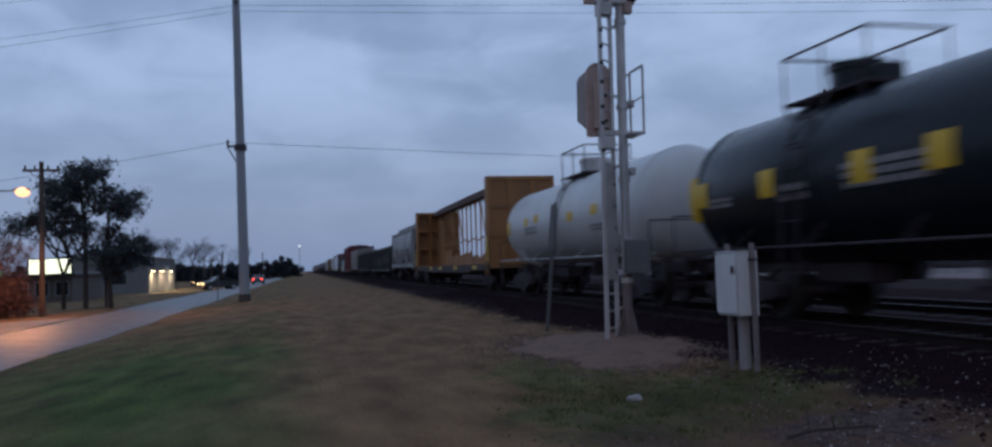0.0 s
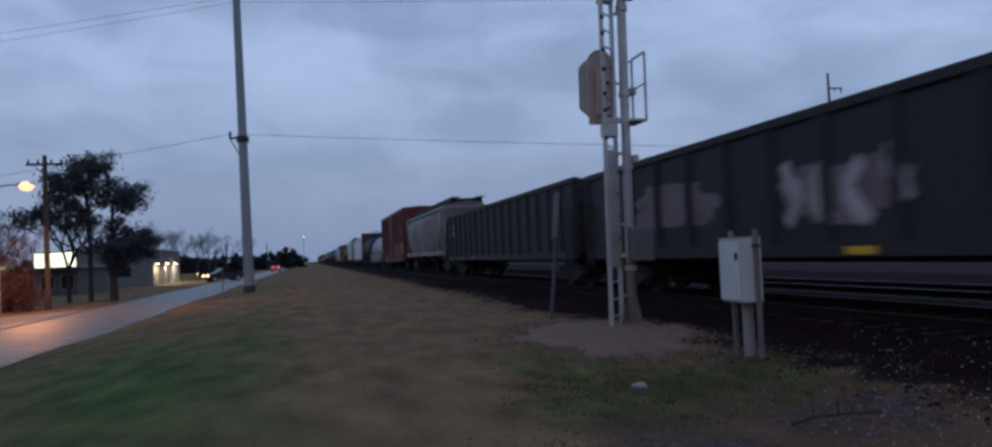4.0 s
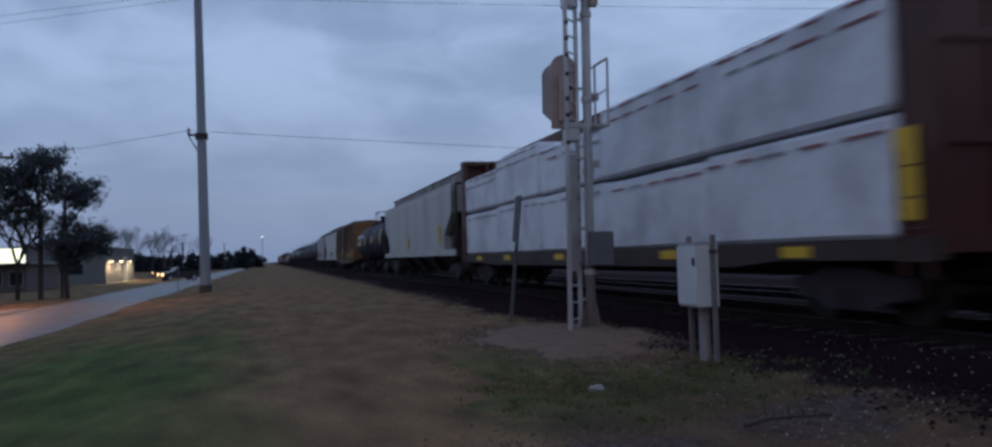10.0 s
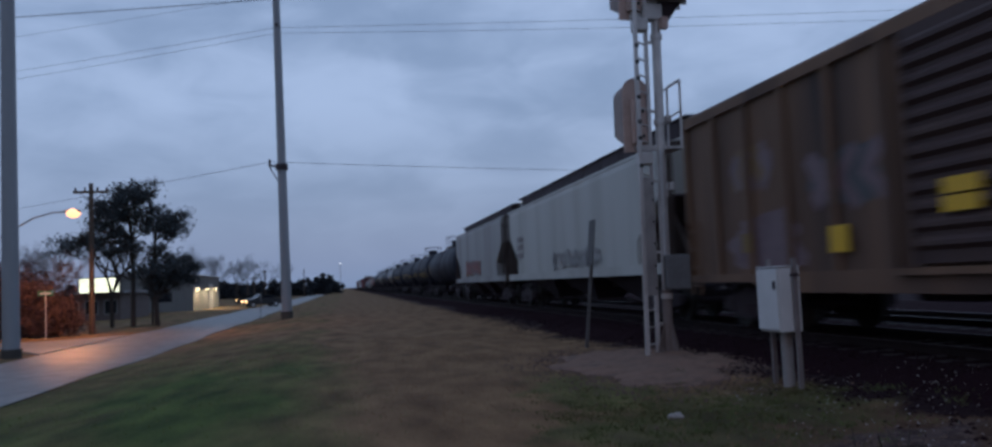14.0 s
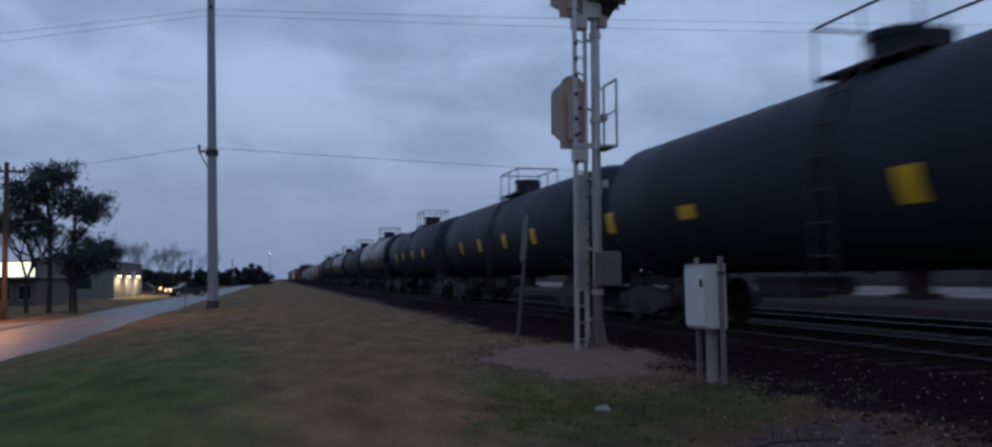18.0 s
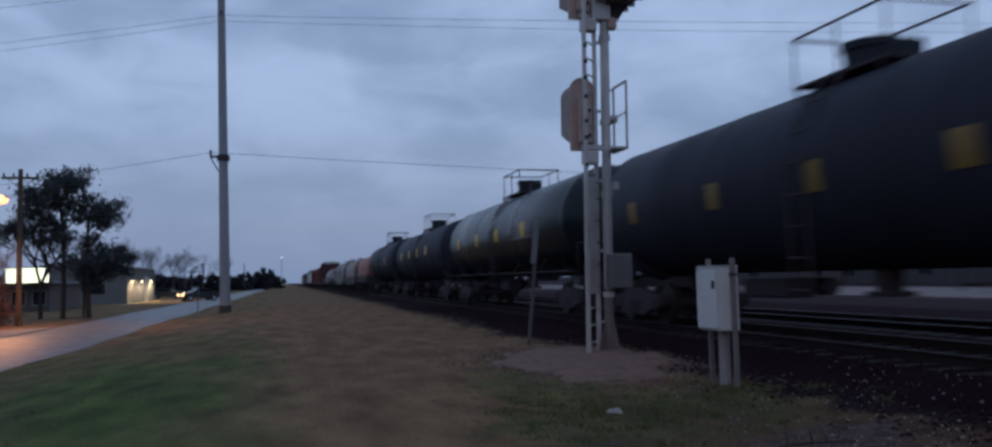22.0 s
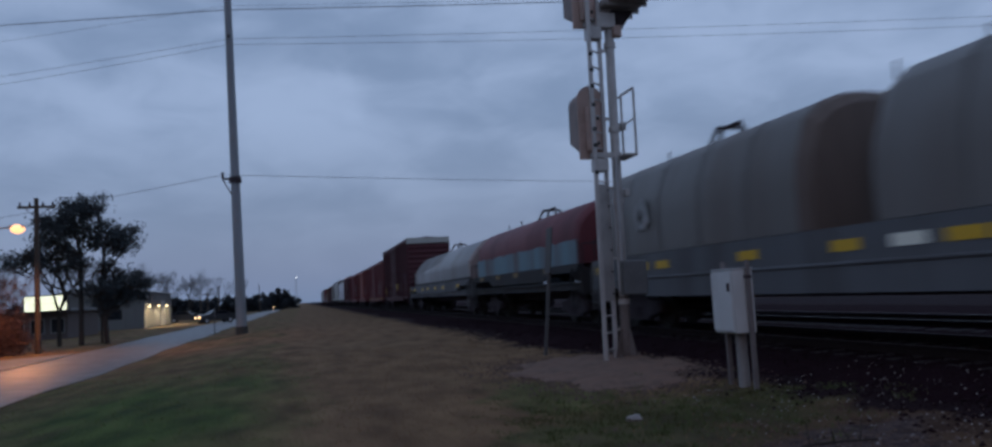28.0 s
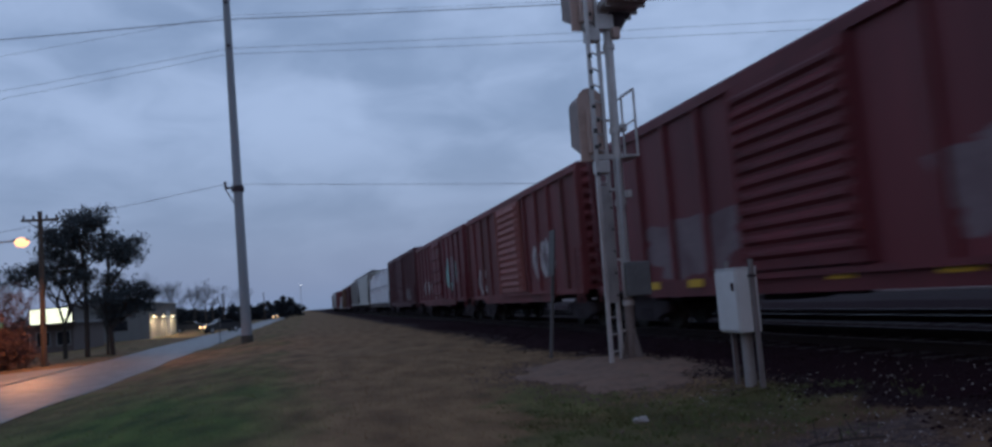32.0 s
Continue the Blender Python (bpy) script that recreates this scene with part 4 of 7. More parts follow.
def metal_shed(x0, x1, y0, y1, z, h, lamps, label):
    t = thing("metal_building", label, "building", at=pose(x1, y0, z))
    w, d = x1 - x0, y1 - y0
    part("wall", box(B(), -w, 0, 0, d, -0.3, h), SHED_GREY, t)
    part("roof", prism(B(), [(-w - 0.25, h), (0.25, h), (0.25, h + 0.1), (-w / 2, h + 1.0), (-w - 0.25, h + 0.1)], -0.3, d + 0.3), ROOF_GREY, t)
    n = int(d / 0.9)
    for i in range(n):
        part("siding_rib", box(B(), 0.002, 0.03, 0.4 + i * d / n, 0.46 + i * d / n, -0.2, h - 0.05), SHED_GREY, t)
    for i in range(int(w / 0.9)):
        part("siding_rib", box(B(), -w + 0.4 + i * 0.9, -w + 0.46 + i * 0.9, -0.03, -0.002, -0.2, h - 0.05), SHED_GREY, t)
    door = part("door", box(B(), 0.003, 0.05, d * 0.55, d * 0.55 + 3.0, -0.1, 2.9), mat("pale_roller_door", (0.4, 0.39, 0.36), 0.5, vary=0.1), t, "pale roller door")
    for i in range(9):
        part("slat", box(B(), 0.05, 0.062, d * 0.55 + 0.05, d * 0.55 + 2.95, 0.0 + i * 0.32, 0.28 + i * 0.32), MATS["pale_roller_door"], door)
    part("window", box(B(), -w * 0.4, -w * 0.4 + 1.6, -0.04, -0.004, 1.0, 2.0), GLASS_DARK, t)
    for yy in lamps:
        f = part("wall_lamp", box(B(), 0.02, 0.35, yy - 0.2, yy + 0.2, h - 1.45, h - 1.3, 0.03), STEEL_DARK, t)
        part("lamp_glass", box(B(), 0.06, 0.34, yy - 0.18, yy + 0.18, h - 1.52, h - 1.455), WARM, f, "lit lamp glass")
        lamp(x1 + 0.6, y0 + yy, z + h - 1.6, 620, WARM_LIGHT, 0.1, 165)
    return t


metal_shed(-26.0, -16.5, 94.0, 113.0, -0.15, 3.75, (2.0, 8.0, 14.5), "grey metal shed with lit lamps along one wall")


def shop(x0, x1, y0, y1, z, h):
    t = thing("shop_building", "low dark shop with a bright lit sign", "building", at=pose(x0, y0, z))
    w, d = x1 - x0, y1 - y0
    part("wall", box(B(), 0, w, 0, d, -0.3, h), BROWN_WALL, t)
    part("roof", box(B(), -0.4, w + 0.4, -0.5, d + 0.3, h, h + 0.22, 0.03), ROOF_GREY, t)
    for i in range(5):
        x = w * (i + 0.5) / 5
        wd = part("window", box(B(), x - 0.45, x + 0.45, -0.03, -0.003, 0.5, 1.55), GLASS_DARK, t)
        part("frame", box(box(box(box(B(), x - 0.52, x - 0.45, -0.06, -0.003, 0.43, 1.62), x + 0.45, x + 0.52, -0.06, -0.003, 0.43, 1.62), x - 0.45, x + 0.45, -0.06, -0.003, 1.55, 1.62), x - 0.45, x + 0.45, -0.06, -0.003, 0.43, 0.5), SHEET_GREY, wd)
    for i in range(26):
        part("board", box(B(), i * w / 26, i * w / 26 + w / 26 - 0.03, -0.02, -0.002, -0.2, 0.4), BROWN_WALL, t)
    return t


shop(-25.5, -18.2, 71.3, 81.3, -0.2, 2.1)


def lit_sign(x0, x1, y, z0, z1):
    s = thing("lit_sign", "bright lit signboard over the shop", "sign", at=pose(x0, y, z0))
    w, h = x1 - x0, z1 - z0
    part("case", box(B(), -0.08, w + 0.08, 0.0, 0.35, -0.08, h + 0.08, 0.02), STEEL_DARK, s)
    part("panel", box(B(), 0, w, -0.02, -0.002, 0, h), SIGN_LIT, s, "glowing pale panel")
    bm = B()
    rnd = random.Random(4)
    for i in range(3):
        x = 0.25
        while x < w - 0.5:
            q = rnd.uniform(0.2, 0.7)
            box(bm, x, min(w - 0.2, x + q), -0.032, -0.022, h * (0.16 + 0.28 * i), h * (0.16 + 0.28 * i) + h * 0.1)
            x += q + 0.12
    part("lettering", bm, mat("pale_green_letters", (0.5, 0.55, 0.3), 0.6, glow=(0.9, 1.0, 0.5, 0.45)), s)
    for x in (0.4, w - 0.4):
        part("leg", box(B(), x - 0.06, x + 0.06, 0.12, 0.24, -z0 - 0.4 + 2.1, -0.08), STEEL_DARK, s)


lit_sign(-20.8, -17.85, 69.6, 2.05, 3.15)
wood_pole(-16.0, 140.0, -0.25, 4.6, "thin far utility pole", False, 0.12)
wood_pole(-14.9, 140.0, -0.25, 4.4, "far utility pole with a small crossarm", True, 0.12)
wood_pole(-13.2, 140.0, -0.25, 5.3, "thin far utility pole", False, 0.12)
wood_pole(-9.7, 200.0, -0.2, 6.6, "thin far utility pole", False, 0.14)


def road_sign(x, y, z):
    s = thing("road_sign", "small grey road sign turned edge-on on a thin post", "sign", at=pose(x, y, z))
    part("post", box(B(), -0.025, 0.025, -0.025, 0.025, -0.3, 1.75), SIGN_GREY, s)
    part("plate", box(B(), 0.027, 0.039, -0.3, 0.3, 1.1, 1.75), SIGN_GREY, s)


road_sign(-5.85, 58.7, -0.25)


def street_name_sign(x, y, z):
    s = thing("street_name_sign", "green street name plate on a thin post", "sign", at=pose(x, y, z))
    part("post", rod(B(), (0, 0, -0.3), (0, 0, 2.3), 0.03), GALV, s)
    p = part("plate", box(B(), -0.35, 0.35, -0.01, 0.01, 2.05, 2.28), mat("green_sign_paint", (0.02, 0.12, 0.07), 0.5), s, "green plate")
    part("lettering", box(B(), -0.25, 0.25, -0.016, -0.011, 2.12, 2.2), MARK_WHITE, p)


street_name_sign(-14.05, 42.0, -0.25)

# ---- vehicles with their lamps on ----
TAIL = mat("red_tail_light", (0.6, 0.02, 0.02), 0.3, glow=(1.0, 0.06, 0.04, 5))
HEAD = mat("warm_head_light", (1, 0.8, 0.5), 0.3, glow=(1.0, 0.55, 0.22, 5))
TYRE = mat("black_tyre", (0.015, 0.015, 0.015), 0.9)
CAR_PAINTS = [mat("dark_car_paint", (0.03, 0.03, 0.035), 0.3, coat=0.5), mat("silver_car_paint", (0.07, 0.07, 0.075), 0.35, 0.4)]


def road_car(x, y, z, turn, paint, label, lit):
    """A saloon; its front is towards its own +y."""
    c = thing("car", label, "car", "cars on the road", at=pose(x, y, z, 0, 0, turn))
    prof = [(-2.2, 0.3), (-2.25, 0.75), (-2.1, 0.98), (-1.5, 1.05), (-0.9, 1.42), (0.35, 1.45), (1.0, 1.02), (1.95, 0.9), (2.2, 0.7), (2.2, 0.3)]
    bm = prism(B(), prof, -0.86, 0.86, "x")
    bmesh.ops.bevel(bm, geom=[e for e in bm.edges if abs(e.verts[0].co.x - e.verts[1].co.x) < 0.01], offset=0.09, segments=2, affect="EDGES")
    part("body", bm, paint, c, smooth=True)
    for s in (-1, 1):
        part("side_window", prism(B(), [(-1.3, 1.05), (-0.85, 1.36), (0.3, 1.38), (0.8, 1.05)], s * 0.865, s * 0.875, "x"), GLASS_DARK, c)
        for yy in (-1.35, 1.4):
            w = part("wheel", rod(B(), (s * 0.66, yy, 0.32), (s * 0.9, yy, 0.32), 0.32, 18), TYRE, c)
            part("rim", rod(B(), (s * 0.895, yy, 0.32), (s * 0.91, yy, 0.32), 0.2, 14), GALV, w)
        part("tail_light", box(B(), s * 0.6 - 0.17, s * 0.6 + 0.17, -2.28, -2.2, 0.72, 0.88, 0.02), TAIL if lit != "front" else STEEL_DARK, c, "red tail light")
        part("headlight", box(B(), s * 0.6 - 0.2, s * 0.6 + 0.2, 2.1, 2.215, 0.62, 0.8, 0.03), HEAD if lit != "rear" else GALV, c, "headlight")
    part("rear_window", prism(B(), [(-1.52, 1.08), (-0.95, 1.4), (-0.94, 1.38), (-1.5, 1.06)], -0.7, 0.7, "x"), GLASS_DARK, c)
    part("windscreen", prism(B(), [(0.4, 1.44), (1.02, 1.06), (1.0, 1.04), (0.38, 1.42)], -0.7, 0.7, "x"), GLASS_DARK, c)
    return c


road_car(-9.7, 99.0, -0.24, 118, CAR_PAINTS[0], "dark car turning across the road with its headlamps on", "both")
road_car(-13.0, 121.0, -0.24, 80, CAR_PAINTS[0], "dark car turning off the road with its lamps on", "both")
LEAVING = road_car(-7.2, 134.0, -0.24, 0, CAR_PAINTS[0], "dark car driving away with red tail lamps lit", "rear")
ARRIVING = road_car(-22.0, 119.0, -0.2, -95, CAR_PAINTS[1], "grey car rolling past the shed with its lamps on", "both")
COMING = road_car(-8.9, 285.0, -0.24, 180, CAR_PAINTS[1], "far car coming down the road with its headlamps on", "front")

# ---- beyond the tracks ----
lot = part("far_lot", prism(B(), [(36, -60), (36, 300), (54, 300), (54, -60)], -0.5, -0.14, "z"), mat("grey_gravel_lot", (0.15, 0.108, 0.104), 0.85, vary=0.25, scale=0.6, dirt=(0.05, 0.042, 0.043), dirt_amount=0.6), None)
tagged(lot, "grey gravel lot beyond the tracks", "yard", kind="structure")


def power_pole(x, y, h, label, arms):
    p = thing("power_pole", label, "utility pole", "poles beyond the tracks", at=pose(x, y, -0.3))
    part("shaft", rod(B(), (0, 0, -0.3), (0, 0, h), 0.24, 10, 0.14), WOOD, p)
    for i in range(arms):
        a = part("crossarm", box(B(), -0.1, 1.9, -0.08, 0.08, h - 2.0 - i * 2.3, h - 1.82 - i * 2.3), WOOD, p)
        part("insulator", rod(B(), (1.8, 0, h - 2.5 - i * 2.3), (1.8, 0, h - 2.0 - i * 2.3), 0.08, 8), STEEL_DARK, a)
        part("insulator", rod(B(), (0.9, 0, h - 2.3 - i * 2.3), (0.9, 0, h - 2.0 - i * 2.3), 0.08, 8), STEEL_DARK, a)
    return p


power_pole(65.0, 90.0, 22.7, "tall transmission pole with three side arms", 3)
power_pole(96.0, 110.0, 22.4, "tall transmission pole with three side arms", 3)
power_pole(69.0, 90.0, 10.8, "plain wooden pole beyond the tracks", 0)
power_pole(93.0, 100.0, 8.3, "plain wooden pole beyond the tracks", 0)
power_pole(98.0, 102.0, 8.0, "plain wooden pole beyond the tracks", 0)
power_pole(86.0, 96.0, 7.2, "plain wooden pole beyond the tracks", 0)


def water_tower(x, y, h):
    t = thing("water_tower", "far pale water tower with a red beacon", "water tower", at=pose(x, y, -0.5))
    pale = mat("pale_tower_paint", (0.33, 0.36, 0.38), 0.6, vary=0.08)
    prof = [(0.02, h), (2.6, h - 0.5), (4.6, h - 2.2), (5.2, h - 4.5), (4.6, h - 6.8), (2.6, h - 8.6), (1.2, h - 9.6), (1.1, 2.0), (2.2, 0.0)]
    part("tank", loft(B(), [[(r * math.cos(a * math.pi / 10), r * math.sin(a * math.pi / 10), z) for a in range(20)] for r, z in prof]), pale, t, smooth=True)
    part("beacon", rod(B(), (0, 0, h), (0, 0, h + 1.0), 0.35, 8), TAIL, t, "red beacon")


water_tower(269.0, 420.0, 39.0)


def warehouse(x, y, w, d, h, label, roof):
    t = thing("warehouse", label, "building", "buildings beyond the tracks", at=pose(x, y, -0.35))
    part("wall", box(B(), 0, w, 0, d, -0.3, h), DARK_SHEET, t)
    part("roof", prism(B(), [(-0.4, h), (w + 0.4, h), (w / 2, h + w * 0.09)], -0.3, d + 0.3), roof, t)
    for i in range(4):
        part("window", box(B(), -0.03, -0.003, d * (i + 0.3) / 4, d * (i + 0.6) / 4, 1.2, 2.2), GLASS_DARK, t)
    for i in range(2):
        f = part("wall_lamp", box(B(), -0.25, -0.005, d * (0.25 + 0.5 * i) - 0.15, d * (0.25 + 0.5 * i) + 0.15, h - 0.6, h - 0.4), WARM, t, "lit wall lamp")


DARK_SHEET = mat("dark_metal_siding", (0.05, 0.044, 0.047), 0.7, vary=0.2, scale=0.6, dirt=(0.03, 0.027, 0.03), dirt_amount=0.6, streak=True)
RED_ROOF = mat("dull_red_roof", (0.16, 0.06, 0.04), 0.7, vary=0.15)
warehouse(70.0, 74.0, 14, 26, 3.4, "low warehouse with a dull red roof", RED_ROOF)
warehouse(78.0, 120.0, 18, 40, 4.0, "low grey warehouse beyond the lot", ROOF_GREY)
warehouse(62.0, 30.0, 12, 26, 3.0, "low grey warehouse beyond the lot", ROOF_GREY)

mast_lamp = thing("mast_light", "far white yard light on a tall mast", "street lamp", at=pose(-1.9, 330.0, -0.2))
part("mast", rod(B(), (0, 0, -0.3), (0, 0, 11.6), 0.12, 8), GALV, mast_lamp)
part("lamp_glass", box(B(), -0.25, 0.25, -0.25, 0.25, 11.6, 11.9, 0.05), mat("white_lamp_glow", (1, 1, 1), 0.4, glow=(0.9, 0.95, 1.0, 2.0)), mast_lamp, "lit white lamp")


# ---- grass, gravel and stones ----
GREEN_BLADE = mat("green_grass_blades", (0.12, 0.17, 0.055), 0.85, vary=0.25, scale=0.7, dirt=(0.13, 0.105, 0.055), dirt_amount=0.6, spec=0.2)
DRY_BLADE = mat("dry_grass_blades", (0.24, 0.15, 0.09), 0.9, vary=0.25, scale=0.7, dirt=(0.14, 0.088, 0.054), dirt_amount=0.6, spec=0.15)


def blades(name, label, n, seed, material, pick, size, x0, x1, y0, y1):
    rng = np.random.default_rng(seed)
    y = y0 + (y1 - y0) * rng.random(n) ** 1.7
    x = rng.uniform(x0, x1, n)
    keep = pick(x, y, rng.random(n))
    x, y = x[keep], y[keep]
    k = len(x)
    z = ground_height(x, y) - 0.01
    a = rng.uniform(0, 2 * np.pi, k)
    h = size * rng.uniform(0.5, 1.5, k) * (1 + 0.02 * y)
    w = 0.005 * (1 + 0.08 * y)
    lean = rng.uniform(0.2, 1.1, k) * h
    b = rng.uniform(0, 2 * np.pi, k)
    P = np.stack([np.stack([x - w * np.cos(a), y - w * np.sin(a), z], 1), np.stack([x + w * np.cos(a), y + w * np.sin(a), z], 1),
                  np.stack([x + lean * np.cos(b), y + lean * np.sin(b), z + h], 1)], 1).reshape(-1, 3)
    me = bpy.data.meshes.new(name)
    me.from_pydata(P.tolist(), [], np.arange(3 * k).reshape(-1, 3).tolist())
    me.materials.append(material)
    tagged(new(name, me), label, "grass", kind="stuff")


def patchy(x, y, s=0.0):
    return np.sin(1.3 * x + 0.4 * y + s) * np.sin(0.5 * y - 0.7 * x + 2 * s) + 0.5 * np.sin(2.9 * x + 1.1 * y + s)


def green_here(x, y):
    return smooth(0.9, -0.9, x) * smooth(28, 14, y) + 0.35 * np.exp(-((x - 4.6) / 1.5) ** 2 - ((y - 8.5) / 1.1) ** 2) + 0.3 * np.exp(-((x - 3.1) / 0.9) ** 2 - ((y - 8.6) / 2.4) ** 2)


blades("green_grass", "short green grass on the bank", 22000, 21, GREEN_BLADE, lambda x, y, r: (r < green_here(x, y) * (0.75 + 0.5 * patchy(x, y))) & (x > -6.0), 0.024, -6.0, 5.6, 3.6, 30)
blades("dry_grass", "flattened dry winter grass", 45000, 22, DRY_BLADE, lambda x, y, r: (r < (1.05 - green_here(x, y)) * (0.65 + 0.4 * patchy(x, y, 1.7))) & (x < 4.7 + edge_wave(y, 2)) & (r < 0.95 - 0.75 * np.clip(1.2 - ((x - 4.9) / 1.3) ** 2 - ((y - 13) / 3.0) ** 2, 0, 1)), 0.022, -5.9, 5.0, 3.6, 24)


def weeds():
    """Tufts of taller weeds on the rough strip beside the ballast."""
    rng = np.random.default_rng(27)
    n = 420
    cx = np.where(rng.random(n) < 0.6, 4.5 + 0.9 * rng.normal(0, 1, n), 3.0 + 0.5 * rng.normal(0, 1, n))
    cy = 8.4 + 1.1 * rng.normal(0, 1, n)
    ok = (cx < 6.6) & (cx > 1.8) & (cy > 6.2) & (cy < 11.5) & (np.hypot(cx - 5.36, cy - 9.39) > 0.2)
    cx, cy = cx[ok], cy[ok]
    k = 26
    x = np.repeat(cx, k) + rng.normal(0, 0.07, len(cx) * k)
    y = np.repeat(cy, k) + rng.normal(0, 0.07, len(cx) * k)
    h = np.repeat(rng.uniform(0.02, 0.075, len(cx)), k) * rng.uniform(0.5, 1.3, len(x))
    z = np.maximum(ground_height(x, y), mound(x, y)) - 0.01
    a, b = rng.uniform(0, 6.283, len(x)), rng.uniform(0, 6.283, len(x))
    w = 0.006
    P = np.stack([np.stack([x - w * np.cos(a), y - w * np.sin(a), z], 1), np.stack([x + w * np.cos(a), y + w * np.sin(a), z], 1),
                  np.stack([x + 0.7 * h * np.cos(b), y + 0.7 * h * np.sin(b), z + h], 1)], 1).reshape(-1, 3)
    me = bpy.data.meshes.new("weeds")
    me.from_pydata(P.tolist(), [], np.arange(len(P)).reshape(-1, 3).tolist())
    me.materials.append(WEED)
    tagged(new("weeds", me), "low green weeds on the gravelly verge", "weeds", kind="stuff")


WEED = mat("green_weed_leaves", (0.085, 0.105, 0.04), 0.85, vary=0.3, scale=0.9, dirt=(0.11, 0.085, 0.045), dirt_amount=0.7, spec=0.2)


def stones(name, label, n, seed, material, place, s0, s1, category="stones"):
    rng = np.random.default_rng(seed)
    x, y = place(rng, n)
    k = len(x)
    s = rng.uniform(s0, s1, k)
    base = np.array([(1, 0, 0), (-1, 0, 0), (0, 1, 0), (0, -1, 0), (0, 0, 1), (0, 0, -1)], float)
    tri = np.array([(0, 2, 4), (2, 1, 4), (1, 3, 4), (3, 0, 4), (2, 0, 5), (1, 2, 5), (3, 1, 5), (0, 3, 5)])
    P = base[None] * rng.uniform(0.55, 1.2, (k, 6, 1)) + rng.normal(0, 0.16, (k, 6, 3))
    a = rng.uniform(0, 6.28, k)
    ca, sa = np.cos(a)[:, None], np.sin(a)[:, None]
    P = np.stack([P[..., 0] * ca - P[..., 1] * sa, P[..., 0] * sa + P[..., 1] * ca, P[..., 2] * 0.7], -1) * s[:, None, None]
    P += np.stack([x, y, bed_height(x, y) + 0.2 * s], -1)[:, None]
    F = (tri[None] + 6 * np.arange(k)[:, None, None]).reshape(-1, 3)
    me = bpy.data.meshes.new(name)
    me.from_pydata(P.reshape(-1, 3).tolist(), [], F.tolist())
    me.materials.append(material)
    tagged(new(name, me), label, category, kind="stuff")


def bed_height(x, y):
    d = np.abs(x - 8.75)
    return np.maximum(ground_height(x, y), np.where(d < 1.8, 0.30, 0.30 - 0.15 * (d - 1.75)))


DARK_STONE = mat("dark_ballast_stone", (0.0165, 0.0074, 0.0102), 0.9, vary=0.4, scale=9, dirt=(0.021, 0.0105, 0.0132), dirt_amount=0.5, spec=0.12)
PINK_STONE = mat("pinkish_gravel_stone", (0.13, 0.088, 0.073), 0.9, vary=0.4, scale=9, dirt=(0.09, 0.07, 0.06), dirt_amount=0.6, spec=0.2)
PALE_STONE = mat("pale_limestone_chip", (0.27, 0.25, 0.245), 0.8, vary=0.25, scale=9, dirt=(0.2, 0.18, 0.17), dirt_amount=0.5)


def mound(X, Y):
    q = ((X - 4.85) / 1.6) ** 2 + ((Y - 13.1) / 2.9) ** 2 + 0.14 * np.sin(2.1 * X + 1.3 * Y) * np.sin(1.7 * Y - 0.9 * X) + 0.08 * np.sin(6.3 * X - 4.1 * Y) + 0.1 * np.sin(11.0 * X + 7.0 * Y) * np.sin(9.0 * Y - 5.0 * X)
    return ground_height(X, Y) - 0.06 + 0.15 * np.clip(1.15 - q, -0.3, 1) + 0.015 * np.sin(5 * X + 3 * Y)


weeds()
gr = sheet("gravel_patch", np.linspace(2.9, 6.9, 70), np.linspace(9.4, 16.8, 110), mound, GRAVEL)
tagged(gr, "pinkish gravel spread round the signal", "gravel", kind="structure")
stones("gravel_stones", "pinkish gravel stones round the signal", 8000, 31, PINK_STONE, lambda g, n: (np.minimum(4.8 + 0.75 * g.normal(0, 1, n), 6.3 - 0.5 * g.random(n)), 12.9 + 1.5 * g.normal(0, 1, n)), 0.012, 0.032)
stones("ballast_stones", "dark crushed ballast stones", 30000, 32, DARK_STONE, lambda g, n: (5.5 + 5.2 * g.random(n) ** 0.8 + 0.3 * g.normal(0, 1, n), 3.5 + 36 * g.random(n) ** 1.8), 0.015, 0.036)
stones("pale_chips", "scattered pale stone chips in the ballast", 650, 33, PALE_STONE, lambda g, n: (4.2 + 3.4 * g.random(n) ** 1.2 + 0.2 * g.normal(0, 1, n), 4.2 + 5.4 * g.random(n)), 0.005, 0.019)
stones("soil_chips", "gravel and soil crumbs at the edge of the grass", 1700, 34, PINK_STONE, lambda g, n: (np.where(g.random(n) < 0.5, 2.5 + 0.45 * g.normal(0, 1, n), 4.6 + 0.6 * g.normal(0, 1, n)), 5.8 + 0.6 * g.normal(0, 1, n)), 0.008, 0.025)
twig = thing("fallen_branch", "dark fallen branch lying on the gravel", "branch", at=pose(4.15, 5.85, 0.1))
rndt = random.Random(12)
bm = B()
limbs(bm, [Vector((-0.42, 0.03, -0.015)), Vector((-0.15, 0.05, 0.02)), Vector((0.1, -0.02, 0.03)), Vector((0.45, 0.06, 0.0))], 0.016, 0.007, 6)
part("stem", bm, BARK, twig)
for a in ((-0.2, 0.05, 0.02), (0.0, 0.01, 0.03), (0.12, -0.02, 0.03), (0.25, 0.02, 0.02)):
    b = Vector(a) + Vector((rndt.uniform(-0.12, 0.16), rndt.uniform(-0.08, 0.12), rndt.uniform(0.08, 0.2)))
    part("side_twig", rod(B(), a, b, 0.007, 5, 0.003), BARK, twig)

